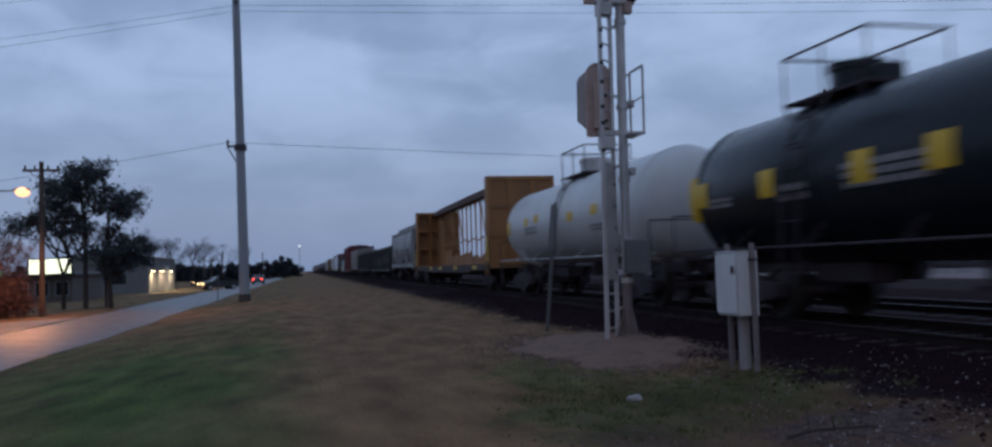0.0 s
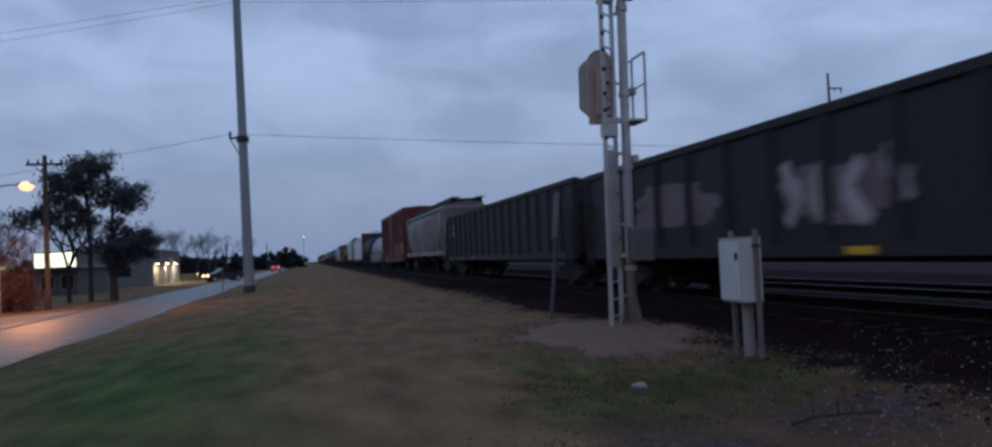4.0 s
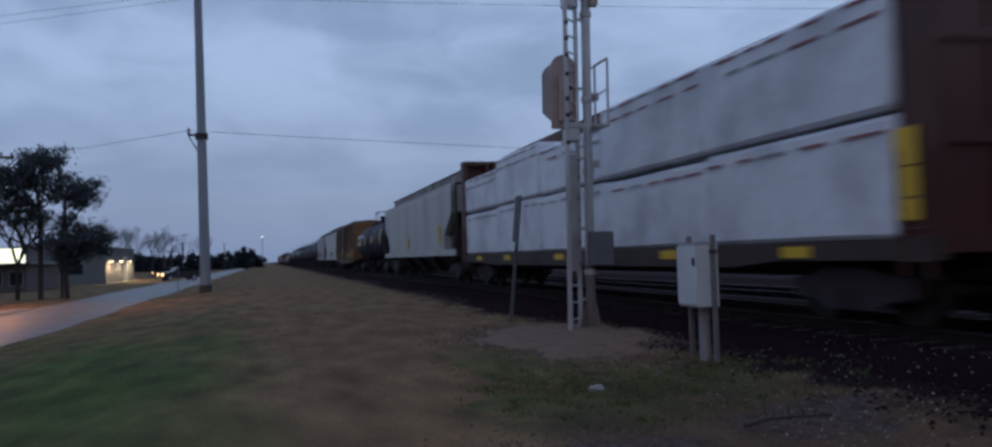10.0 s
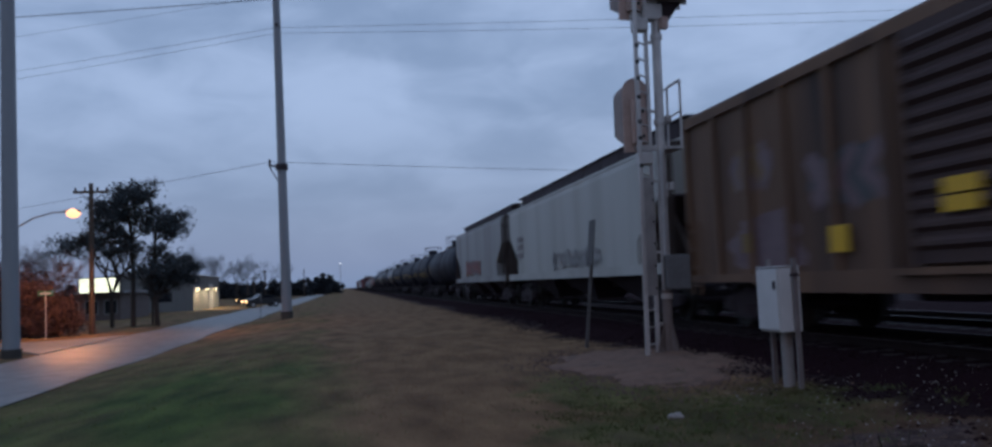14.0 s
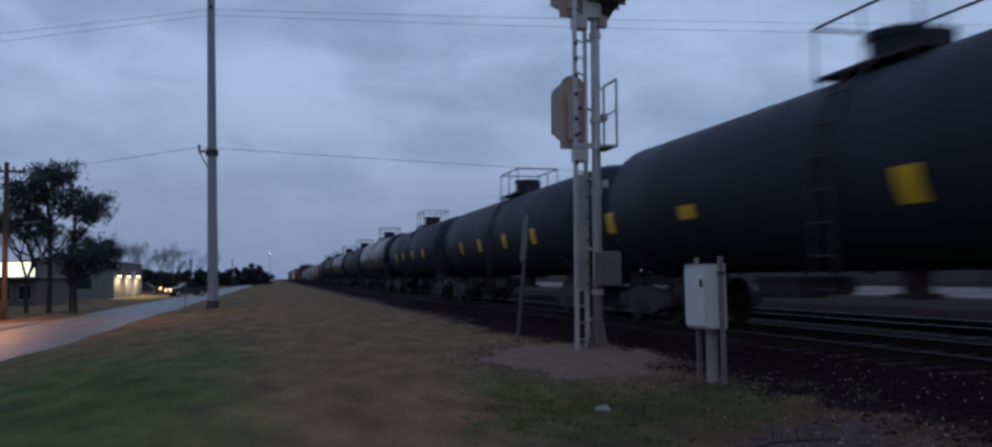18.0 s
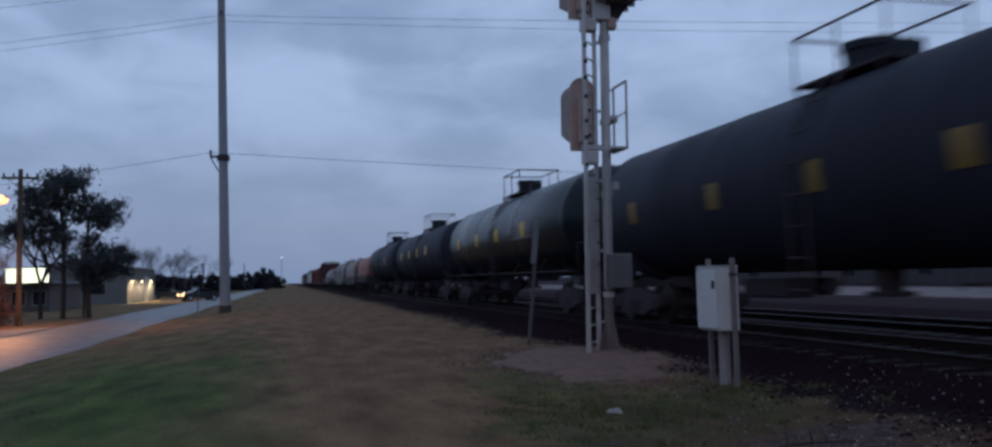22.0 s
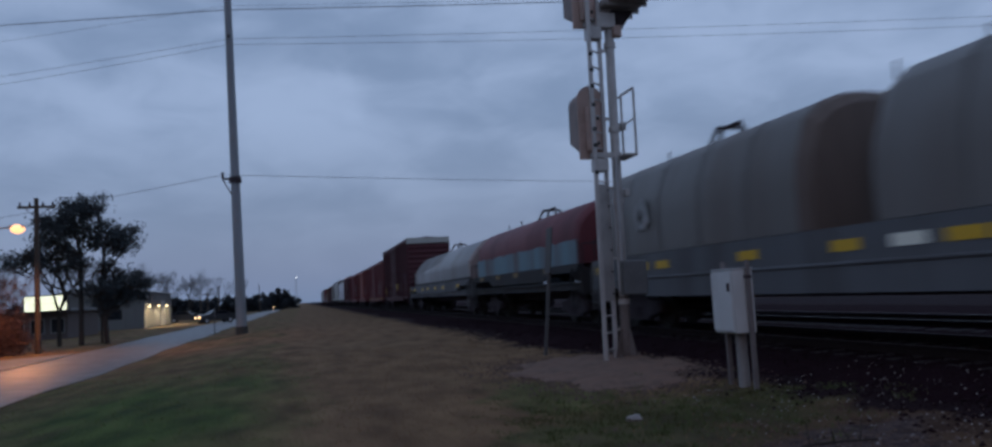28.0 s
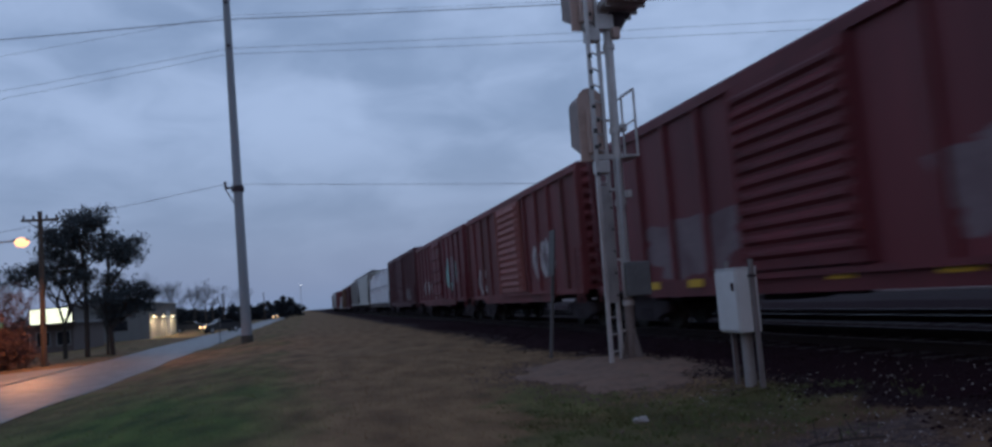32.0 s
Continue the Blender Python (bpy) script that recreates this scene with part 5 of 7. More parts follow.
rock = tagged(new("white_stone", bpy.data.meshes.new("white_stone")), "single white stone lying in the grass", "stone")
bm = B()
bmesh.ops.create_icosphere(bm, subdivisions=2, radius=0.075)
for v in bm.verts:
    v.co = Vector((v.co.x * 1.25, v.co.y, v.co.z * 0.6)) * (1 + 0.35 * noise.noise(v.co * 22))
bm.to_mesh(rock.data)
bm.free()
rock.data.materials.append(PALE_STONE)
rock.location = (3.44, 8.29, 0.05)
# ---- the train ----
TRACK_X, RAIL_Z, SPEED = 8.75, 0.45, 18.0
MESHES = {}
ROLLING = []


def shared(key, make):
    if key not in MESHES:
        bm = make()
        MESHES[key] = bpy.data.meshes.new(key)
        bm.to_mesh(MESHES[key])
        bm.free()
    return MESHES[key]


def side_frame_mesh():
    bm = B()
    prism(bm, [(-1.2, 0.62), (-0.72, 0.66), (-0.38, 0.78), (0.38, 0.78), (0.72, 0.66), (1.2, 0.62), (1.2, 0.4), (0.85, 0.36), (0.45, 0.2), (-0.45, 0.2), (-0.85, 0.36), (-1.2, 0.4)], -0.09, 0.09, "x")
    for s in (-1, 1):
        rod(bm, (-0.13, s * 0.89, 0.46), (0.1, s * 0.89, 0.46), 0.13, 10)
        box(bm, -0.11, 0.11, s * 0.89 - 0.17, s * 0.89 + 0.17, 0.34, 0.6)
        for k in (-0.16, 0, 0.16):
            rod(bm, (-0.1, k + s * 0.01, 0.26), (-0.1, k + s * 0.01, 0.5), 0.06, 6)
    return bm


def wheel_mesh():
    bm = B()
    prof = [(0.0, -0.10), (0.13, -0.10), (0.17, -0.03), (0.36, -0.02), (0.40, -0.07), (0.455, -0.065), (0.465, 0.05), (0.50, 0.055), (0.50, 0.075), (0.38, 0.075), (0.34, 0.03), (0.17, 0.04), (0.12, 0.09), (0.0, 0.09)]
    rings = []
    for i in range(20):
        a = 2 * math.pi * i / 20
        rings.append([bm.verts.new((x, r * math.cos(a), r * math.sin(a))) for r, x in prof[1:-1]])
    for i in range(20):
        r0, r1 = rings[i], rings[(i + 1) % 20]
        for k in range(len(r0) - 1):
            bm.faces.new((r0[k], r0[k + 1], r1[k + 1], r1[k]))
    bm.faces.new([r[0] for r in rings])
    bm.faces.new([r[-1] for r in rings][::-1])
    bmesh.ops.recalc_face_normals(bm, faces=bm.faces[:])
    return bm


def bolster_mesh():
    bm = B()
    box(bm, -1.0, 1.0, -0.22, 0.22, 0.42, 0.72, 0.04)
    rod(bm, (0, 0, 0.7), (0, 0, 0.82), 0.3, 14)
    return bm


def axle_mesh():
    return rod(B(), (-1.05, 0, 0), (1.05, 0, 0), 0.085, 10)


def coupler_mesh():
    bm = B()
    box(bm, -0.09, 0.09, -0.35, 0.25, 0.76, 0.96, 0.02)
    prism(bm, [(-0.17, -0.35), (0.06, -0.35), (0.2, -0.5), (0.16, -0.62), (0.02, -0.56), (-0.12, -0.62), (-0.2, -0.52)], 0.72, 1.0, "z")
    return bm


def ladder_mesh(h, w, rungs):
    bm = B()
    for s in (-1, 1):
        box(bm, -0.02, 0.02, s * w / 2 - 0.02, s * w / 2 + 0.02, 0, h)
    for i in range(rungs):
        z = h * (i + 0.5) / rungs
        rod(bm, (0, -w / 2, z), (0, w / 2, z), 0.014, 6)
    return bm


def running_gear(car, L, inset=1.9, ends=0.55):
    """Two trucks with wheels, and a coupler and an air hose at each end."""
    for s in (-1, 1):
        y = s * (L / 2 - inset)
        t = hang("truck", shared("bolster", bolster_mesh), STEEL_DARK, car)
        t.location = (0, y, 0)
        for q in (-1, 1):
            f = hang("side_frame", shared("side_frame", side_frame_mesh), STEEL_DARK, t)
            f.matrix_local = pose(q * 1.0, 0, 0, 0, 0, 0 if q < 0 else 180)
        for k in (-0.89, 0.89):
            for q in (-1, 1):
                w = hang("wheel", shared("wheel", wheel_mesh), WHEEL_STEEL, t, smooth=True)
                w.matrix_local = pose(q * 0.75, k, 0.46, 0, 0, 0 if q < 0 else 180)
            a = hang("axle", shared("axle", axle_mesh), STEEL_DARK, t)
            a.location = (0, k, 0.46)
        c = hang("coupler", shared("coupler", coupler_mesh), STEEL_DARK, car)
        c.matrix_local = pose(0, s * (L / 2 + 0.05), 0, 0, 0, 0 if s < 0 else 180)
        hose = part("air_hose", pipe(B(), [(0.35, s * (L / 2 - 0.05), 0.8), (0.36, s * (L / 2 + 0.15), 0.62), (0.33, s * (L / 2 + 0.35), 0.5), (0.3, s * (L / 2 + 0.46), 0.52)], 0.028), STEEL_DARK, car, "black rubber air hose")


def ladders(car, L, h, z0, material, w=1.5, n=None, ys=None):
    for s in (-1, 1):
        for q in (-1, 1):
            n2 = n or max(3, int(h / 0.38))
            o = hang("ladder", shared("ladder_%.1f_%d_%s" % (h, n2, material.name), lambda: ladder_mesh(h, 0.42, n2)), material, car)
            o.location = (q * (w + 0.03), s * (L / 2 - 0.35), z0)


def patch(car, x, y0, y1, z0, z1, material, name="reflector", curve=None, label=""):
    """A thin sheet stuck on the side; curve: (radius, height of the axis) of a tank, that it follows."""
    bm = B()
    if curve is None:
        box(bm, x - 0.012 if x < 0 else x, x if x < 0 else x + 0.012, y0, y1, z0, z1)
    else:
        r, zc = curve
        s = -1 if x < 0 else 1
        a0, a1 = math.asin((z0 - zc) / r), math.asin((z1 - zc) / r)
        rings = []
        for i in range(7):
            a = a0 + (a1 - a0) * i / 6
            rings.append([(s * (r + d) * math.cos(a), y, zc + (r + d) * math.sin(a)) for d, y in ((0.002, y0), (0.014, y0), (0.014, y1), (0.002, y1))])
        loft(bm, rings)
    return part(name, bm, material, car, label)


def ragged(rnd, yc, zc, w, h, n=60):
    """An uneven closed outline, wider than high, with lobes, and runs along its lower edge."""
    pts = []
    p = [rnd.uniform(0, 6.28) for _ in range(4)]
    for k in range(n):
        a = 2 * math.pi * k / n
        c, d = math.cos(a), math.sin(a)
        q = 0.86 + 0.1 * math.sin(3 * a + p[0]) + 0.08 * math.sin(7 * a + p[1]) + 0.05 * math.sin(13 * a + p[2]) + rnd.uniform(-0.04, 0.04)
        e = abs(c) ** 0.7 * math.copysign(1, c), abs(d) ** 0.7 * math.copysign(1, d)
        run = rnd.uniform(0, 0.16) if d < -0.4 else 0
        pts.append((yc + w / 2 * q * e[0], zc + h / 2 * (q + run) * e[1]))
    return pts


def ribbon(x, s, d, pts, r):
    """One fat sprayed line through its points, in a single skin that rises a hair as it runs."""
    bm = B()
    rings = []
    n = len(pts)
    for k, (y, z) in enumerate(pts):
        p, q = pts[max(0, k - 1)], pts[min(n - 1, k + 1)]
        t = Vector((q[0] - p[0], q[1] - p[1]))
        t = t.normalized() if t.length > 1e-4 else Vector((1, 0))
        u, v = -t.y * r, t.x * r
        e = d + 0.0007 * k
        rings.append([(x, y + u, z + v), (x + s * e, y + u, z + v), (x + s * e, y - u, z - v), (x, y - u, z - v)])
    return loft(bm, rings)


def blob(car, x, yc, zc, w, h, material, seed, name="graffiti", label="", curve=None):
    """A sprayed piece: a thin ragged ground, dark shadow lines and fat unreadable strokes over them."""
    rnd = random.Random(seed)
    s = -1 if x < 0 else 1
    soft = material in SPRAY[3:5] + SPRAY[6:]
    if soft or rnd.random() < 0.5:
        ground = material if soft else SPRAY[8]
        part(name, prism(B(), ragged(rnd, yc, zc, w, h * (1.0 if soft else 0.85)), x, x + s * 0.003, "x"), ground, car, label)
    dark = SPRAY[8] if soft else SPRAY[7]
    n = max(2, int(w / (h * 0.62)))
    for i in range(n):
        y0 = yc - w / 2 + w * i / n
        ww, hh = w / n, h * rnd.uniform(0.82, 1.0)
        lean = rnd.uniform(-0.15, 0.2)
        side = rnd.random() < 0.5
        levels = [0.0, 0.5, 1.0, 0.4, 0.0, 0.6] if side else [1.0, 0.1, 0.9, 0.5, 0.0, 0.3]
        q = [(rnd.uniform(0.0, 0.35) if (j + side) % 2 else rnd.uniform(0.6, 1.0), b + rnd.uniform(-0.08, 0.08)) for j, b in enumerate(levels[:rnd.randint(4, 6)])]
        # rounded corners: two points near each turn
        pts = [q[0]]
        for a, b, c in zip(q, q[1:], q[2:]):
            pts += [(b[0] + 0.18 * (a[0] - b[0]), b[1] + 0.18 * (a[1] - b[1])), (b[0] + 0.18 * (c[0] - b[0]), b[1] + 0.18 * (c[1] - b[1]))]
        pts.append(q[-1])
        pts = [(y0 + ww * (a + lean * b), zc + hh * (b - 0.5)) for a, b in pts]
        r = h * rnd.uniform(0.07, 0.12)
        if material not in (SPRAY[8], SPRAY[9]):
            part("outline", ribbon(x, s, 0.005, pts, r + 0.03 * h ** 0.5), dark, car)
        if not soft:
            part(name, ribbon(x, s, 0.014, pts, r), material, car, label)


def bars(car, x, y0, y1, z0, z1, rows, material, seed, name="lettering", curve=None):
    """Unreadable stencils, as plain bars."""
    rnd = random.Random(seed)
    bm = B()
    for i in range(rows):
        za = z0 + (z1 - z0) * (i + 0.12) / rows
        zb = z0 + (z1 - z0) * (i + 0.8) / rows
        y = y0
        while y < y1 - 0.05:
            w = min(rnd.uniform(0.12, 0.5) * (zb - za) / 0.2, y1 - y)
            if curve:
                r, zc = curve
                ca = [math.asin(max(-1, min(1, (z - zc) / r))) for z in (za, zb)]
                loft(bm, [[(-(r + d) * math.cos(a), yy, zc + (r + d) * math.sin(a)) for d, yy in ((0.002, y), (0.012, y), (0.012, y + w), (0.002, y + w))] for a in ca])
            else:
                box(bm, min(x, x + math.copysign(0.008, x)), max(x, x + math.copysign(0.008, x)), y, y + w, za, zb)
            y += w + rnd.uniform(0.05, 0.12) * (zb - za) / 0.2
    return part(name, bm, material, car)


def start(name, label, category, u0, u1, group="cars of the freight train"):
    car = thing(name, label, category, group)
    ROLLING.append((car, (u0 + u1) / 2))
    return car, u1 - u0


# -- tank car --
def tank_car(u0, u1, paint, label, r=1.52, zc=2.62, marks=(), band=None, rails=True, cover=None, stripe=None, seed=0, dome=0.0, ink=None):
    car, L = start("tank_car", label, "tank car", u0, u1)
    rnd = random.Random(seed)
    T = L / 2 - 0.35
    seg = 40
    prof = [(-T, 0.02), (-T + 0.03, 0.35 * r), (-T + 0.12, 0.62 * r), (-T + 0.27, 0.83 * r), (-T + 0.45, 0.95 * r), (-T + 0.65, r), (-T * 0.5, r), (-0.02, r), (0.02, r), (T * 0.5, r), (T - 0.65, r), (T - 0.45, 0.95 * r), (T - 0.27, 0.83 * r), (T - 0.12, 0.62 * r), (T - 0.03, 0.35 * r), (T, 0.02)]
    bm = loft(B(), [[(q * math.cos(2 * math.pi * i / seg), y, zc + q * math.sin(2 * math.pi * i / seg)) for i in range(seg)] for y, q in prof])
    part("tank", bm, paint, car, smooth=True)
    # welded seams
    for y in (-T + 0.65, -T * 0.33, T * 0.33, T - 0.65):
        bm = loft(B(), [[((r + d) * math.cos(2 * math.pi * i / seg), y + e, zc + (r + d) * math.sin(2 * math.pi * i / seg)) for i in range(seg)] for d, e in ((-0.01, -0.05), (0.008, -0.04), (0.008, 0.04), (-0.01, 0.05))], caps=False)
        part("seam", bm, paint, car, smooth=True)
    if cover:
        bm = loft(B(), [[((r + 0.01) * math.cos(a), y, zc + (r + 0.01) * math.sin(a)) for a in [math.radians(d) for d in range(-90, 271, 10)]] for y in (-0.1 * T, 0.1 * T)], closed=True, caps=False)
        part("heater_band", bm, cover, car, smooth=True)
    for s in (-1, 1):
        bm = box(B(), -0.32, 0.32, s * (L / 2 - 3.1) if s > 0 else -L / 2 + 0.05, L / 2 - 0.05 if s > 0 else -(L / 2 - 3.1), 0.78, 1.02)
        part("stub_sill", bm, STEEL_DARK, car)
        bm = B()
        y = s * (L / 2 - 1.9)
        prism(bm, [(-1.28, 1.62), (-1.0, 1.2), (-0.35, 0.95), (0.35, 0.95), (1.0, 1.2), (1.28, 1.62), (1.05, 1.55), (0.5, 1.22), (-0.5, 1.22), (-1.05, 1.55)], y - 0.2, y + 0.2)
        part("saddle", bm, paint, car)
        # end platform, steps and handrail
        bm = box(B(), -1.45, 1.45, s * (L / 2 - 0.25) - 0.28, s * (L / 2 - 0.25) + 0.28, 1.02, 1.08)
        part("end_platform", bm, STEEL_DARK, car)
        bm = B()
        for q in (-1, 1):
            pipe(bm, [(q * 1.42, s * (L / 2 - 0.05), 0.35), (q * 1.42, s * (L / 2 - 0.05), 1.95), (q * 0.4, s * (L / 2 - 0.05), 1.95)], 0.018)
            pipe(bm, [(q * 1.42, s * (L / 2 - 0.45), 0.35), (q * 1.42, s * (L / 2 - 0.45), 1.05)], 0.018)
            for z in (0.38, 0.7):
                rod(bm, (q * 1.42, s * (L / 2 - 0.45), z), (q * 1.42, s * (L / 2 - 0.05), z), 0.016, 6)
        pipe(bm, [(-0.4, s * (L / 2 - 0.05), 1.95), (0.4, s * (L / 2 - 0.05), 1.95)], 0.018)
        part("end_rail", bm, STEEL_DARK, car)
    if rails:
        for q in (-1, 1):
            bm = B()
            rod(bm, (q * 1.5, -L / 2 + 0.3, 1.22), (q * 1.5, L / 2 - 0.3, 1.22), 0.022, 6)
            for i in range(7):
                y = -L / 2 + 0.5 + (L - 1.0) * i / 6
                rod(bm, (q * 1.5, y, 1.22), (q * (r - 0.28), y, 1.62 if abs(y) < T - 1 else 1.24), 0.015, 5)
            part("side_handrail", bm, GALV if paint is WHITE_PAINT else STEEL_DARK, car)
    # manway platform on the crown
    zt = zc + r
    bm = box(B(), -0.72, 0.72, -1.05, 1.05, zt - 0.04, zt + 0.01)
    for q in (-1, 1):
        for y in (-0.95, 0, 0.95):
            rod(bm, (q * 0.8, y, zt), (q * 0.7, y, zt - 0.3), 0.03, 6)
    part("platform", bm, STEEL_DARK, car)
    for q in (-1, 1):
        for y in (-1.05, 0, 1.05):
            part("rail_post", rod(B(), (q * 0.72, y, zt), (q * 0.72, y, zt + 0.78), 0.017, 6), STEEL_DARK, car)
        part("platform_rail", rod(B(), (q * 0.72, -1.07, zt + 0.78), (q * 0.72, 1.07, zt + 0.78), 0.022, 6), STEEL_DARK, car)
    for y in (-1.05, 1.05):
        part("platform_rail", rod(B(), (-0.7, y, zt + 0.78), (0.7, y, zt + 0.78), 0.022, 6), STEEL_DARK, car)
    bm = rod(B(), (0, 0.1, zt - 0.05), (0, 0.1, zt + 0.38), 0.42, 18)
    rod(bm, (0, 0.1, zt + 0.38), (0, 0.1, zt + 0.5), 0.46, 18)
    box(bm, -0.2, 0.2, -0.75, -0.5, zt, zt + 0.34, 0.02)
    part("valve_housing", bm, paint, car)
    for q in (-1, 1):
        n = 7
        bm = B()
        for y in (-0.22, 0.22):
            pipe(bm, [(q * 1.5, y, 0.7), (q * (r + 0.07), y, zc), (q * (r * 0.8 + 0.05), y, zc + 0.62 * r), (q * 0.73, y, zt)], 0.02)
        for i in range(n):
            z = 0.8 + i * (zt - 0.8) / n
            x = math.sqrt(max(0.2, (r + 0.07) ** 2 - max(0, z - zc) ** 2)) if z > zc else r + 0.06
            rod(bm, (q * x, -0.22, z), (q * x, 0.22, z), 0.016, 6)
        part("ladder", bm, STEEL_DARK, car)
    for o in [o for o in car.children if o.name.split(".")[0] in ("platform", "rail_post", "platform_rail", "valve_housing", "ladder")]:
        o.location.y = dome
    bm = rod(B(), (0, 0, zc - r - 0.35), (0, 0, zc - r + 0.05), 0.2, 12)
    box(bm, -0.25, 0.25, -0.25, 0.25, zc - r - 0.4, zc - r - 0.32)
    part("bottom_outlet", bm, STEEL_DARK, car)
    bm = box(B(), -0.3, 0.3, 2.2, 3.6, 0.6, 0.95, 0.04)
    rod(bm, (0.5, 2.0, 0.8), (0.5, 3.2, 0.8), 0.16, 10)
    part("brake_gear", bm, STEEL_DARK, car)
    mid = (u0 + u1) / 2
    for u, z, w, h, m in marks:
        patch(car, -1, u - mid - w / 2, u - mid + w / 2, z - h / 2, z + h / 2, m, curve=(r, zc), label="yellow reflective sheet")
    if stripe:
        for (y0, y1, z0, z1, rows) in stripe:
            bars(car, -1, y0, y1, zc + z0, zc + z1, rows, ink or MARK_WHITE, seed, curve=(r, zc))
    running_gear(car, L)
    return car


# -- covered hopper --
def hopper_car(u0, u1, paint, label, h=4.5, bays=3, posts=0, round_side=True, seed=0, marks=(), sprays=(), bar=(), walk_h=0.5, band=None, edge=None):
    car, L = start("covered_hopper_car", label, "hopper car", u0, u1)
    over = 0.75 if round_side else 1.5
    S, R = L / 2 - 0.6 - over, L / 2 - 0.15
    zb, ze = 1.25, h
    def ring(y, low):
        if round_side:
            side = [(-1.3, low), (-1.46, low + 0.25 * (ze - low)), (-1.52, low + 0.5 * (ze - low)), (-1.5, low + 0.8 * (ze - low)), (-1.3, ze), (-0.65, ze + 0.28), (0, ze + 0.34)]
        else:
            side = [(-1.5, low), (-1.5, low + 0.3 * (ze - low)), (-1.5, low + 0.6 * (ze - low)), (-1.5, ze - 0.2), (-1.47, ze), (-0.7, ze + 0.3), (0, ze + 0.36)]
        full = side + [(-x, z) for x, z in side[-2::-1]]
        return [(x, y, z) for x, z in full]
    bm = loft(B(), [ring(-S - over, ze - 1.15), ring(-S, zb + 0.75), ring(-S + 0.03, zb + 0.1), ring(S - 0.03, zb + 0.1), ring(S, zb + 0.75), ring(S + over, ze - 1.15)])
    part("body", bm, paint, car, smooth=round_side)
    for q in (-1, 1):
        bm = box(B(), q * 1.42 - 0.09, q * 1.42 + 0.09, -R, R, zb - 0.12, zb + 0.14)
        part("side_sill", bm, paint, car)
        # a white edge paints the bright highlight along the roof
        bm = box(B(), q * 1.42 - 0.07, q * 1.42 + 0.07, -R + 0.1, R - 0.1, ze - 0.05, ze + 0.05, 0.02)
        part("roof_rail", bm, edge or paint, car)
        for i in range(posts):
            y = -S + 2 * S * (i + 0.5) / posts
            part("side_post", box(B(), q * 1.52 - 0.05, q * 1.52 + 0.05, y - 0.05, y + 0.05, zb + 0.14, ze - 0.05), paint, car)
    for s in (-1, 1):
        bm = B()
        for q in (-1, 1):
            box(bm, q * 1.38 - 0.045, q * 1.38 + 0.045, s * R - 0.03, s * R + 0.03, zb, ze + 0.02)
            rod(bm, (q * 0.9, s * R, zb + 0.05), (q * 0.9, s * (S + 0.5), ze - 1.0), 0.05, 6)
            rod(bm, (q * 0.5, s * R, zb + 0.05), (q * 0.5, s * (S + 0.35), ze - 1.3), 0.05, 6)
        box(bm, -1.38, 1.38, s * R - 0.05, s * R + 0.05, ze - 0.06, ze + 0.05)
        box(bm, -1.45, 1.45, s * R - 0.12, s * R + 0.12, zb - 0.15, zb + 0.05)
        # flat-sided cars: dark end frame colour stands for shade at the car end
        part("end_frame", bm, paint if round_side else SILL, car, "" if round_side else "end frame darkened for the shade under the overhang")
        # added dark sheet paints the shade beneath the overhanging slope
        part("slope_sheet", prism(B(), [(s * (S + over + 0.02), ze - 1.13), (s * (S + 0.03), zb + 0.72), (s * (S + 0.07), zb + 0.7), (s * (S + over + 0.05), ze - 1.18)], -1.27, 1.27, "x"), STEEL_DARK, car, "dark sheet that paints the shade under the end slope")
        # flat-sided cars: widened dark wedge fills the shaded void
        part("slope_brace", prism(B(), [(s * (S - 0.1), zb + 0.1), (s * (S + 0.72), ze - 1.2), (s * (S + 0.72), ze - 1.45), (s * (S + 0.2), zb)], -0.04 if round_side else -1.1, 0.04 if round_side else 1.1, "x"), paint if round_side else SILL, car)
    # bays
    for i in range(bays):
        y = -S + 2 * S * (i + 0.5) / bays
        hw = S / bays * 0.92
        bm = loft(B(), [[(-1.3, y - hw, zb + 0.1), (1.3, y - hw, zb + 0.1), (1.3, y + hw, zb + 0.1), (-1.3, y + hw, zb + 0.1)], [(-0.45, y - 0.35, 0.42), (0.45, y - 0.35, 0.42), (0.45, y + 0.35, 0.42), (-0.45, y + 0.35, 0.42)]])
        bay = part("hopper_bay", bm, STEEL_DARK, car)
        part("outlet_gate", rod(box(B(), -0.55, 0.55, y - 0.42, y + 0.42, 0.34, 0.42), (-0.9, y, 0.38), (0.9, y, 0.38), 0.03), STEEL_DARK, bay)
    part("centre_sill", box(B(), -0.2, 0.2, -L / 2 + 0.05, L / 2 - 0.05, 0.78, 1.02), STEEL_DARK, car)
    # roof walk and hatches
    bm = B()
    for x in (-0.72, 0.72):
        box(bm, x - 0.22, x + 0.22, -R - 0.05, R + 0.05, ze + walk_h - 0.04, ze + walk_h)
        for i in range(10):
            y = -R + 2 * R * (i + 0.5) / 10
            box(bm, x - 0.2, x + 0.2, y - 0.03, y + 0.03, ze + 0.1, ze + walk_h - 0.04)
    part("roof_walk", bm, STEEL_DARK, car, "dark steel grating")
    part("hatch_trough", box(B(), -0.9, 0.9, -R + 0.5, R - 0.5, ze + 0.1, ze + walk_h - 0.05, 0.03), band or STEEL_DARK, car)
    # flat-sided cars: ladders share the colour that darkens the shaded ends
    ladders(car, L - 0.1, ze - zb, zb - 0.3, paint if round_side else SILL, 1.44)
    bm = rod(B(), (0.55, -R - 0.12, 2.0), (0.55, -R - 0.16, 2.0), 0.28, 16)
    part("brake_wheel", bm, STEEL_DARK, car)
    for y, z, w, hh, m in marks:
        patch(car, -1.535, y - w / 2, y + w / 2, z - hh / 2, z + hh / 2, m)
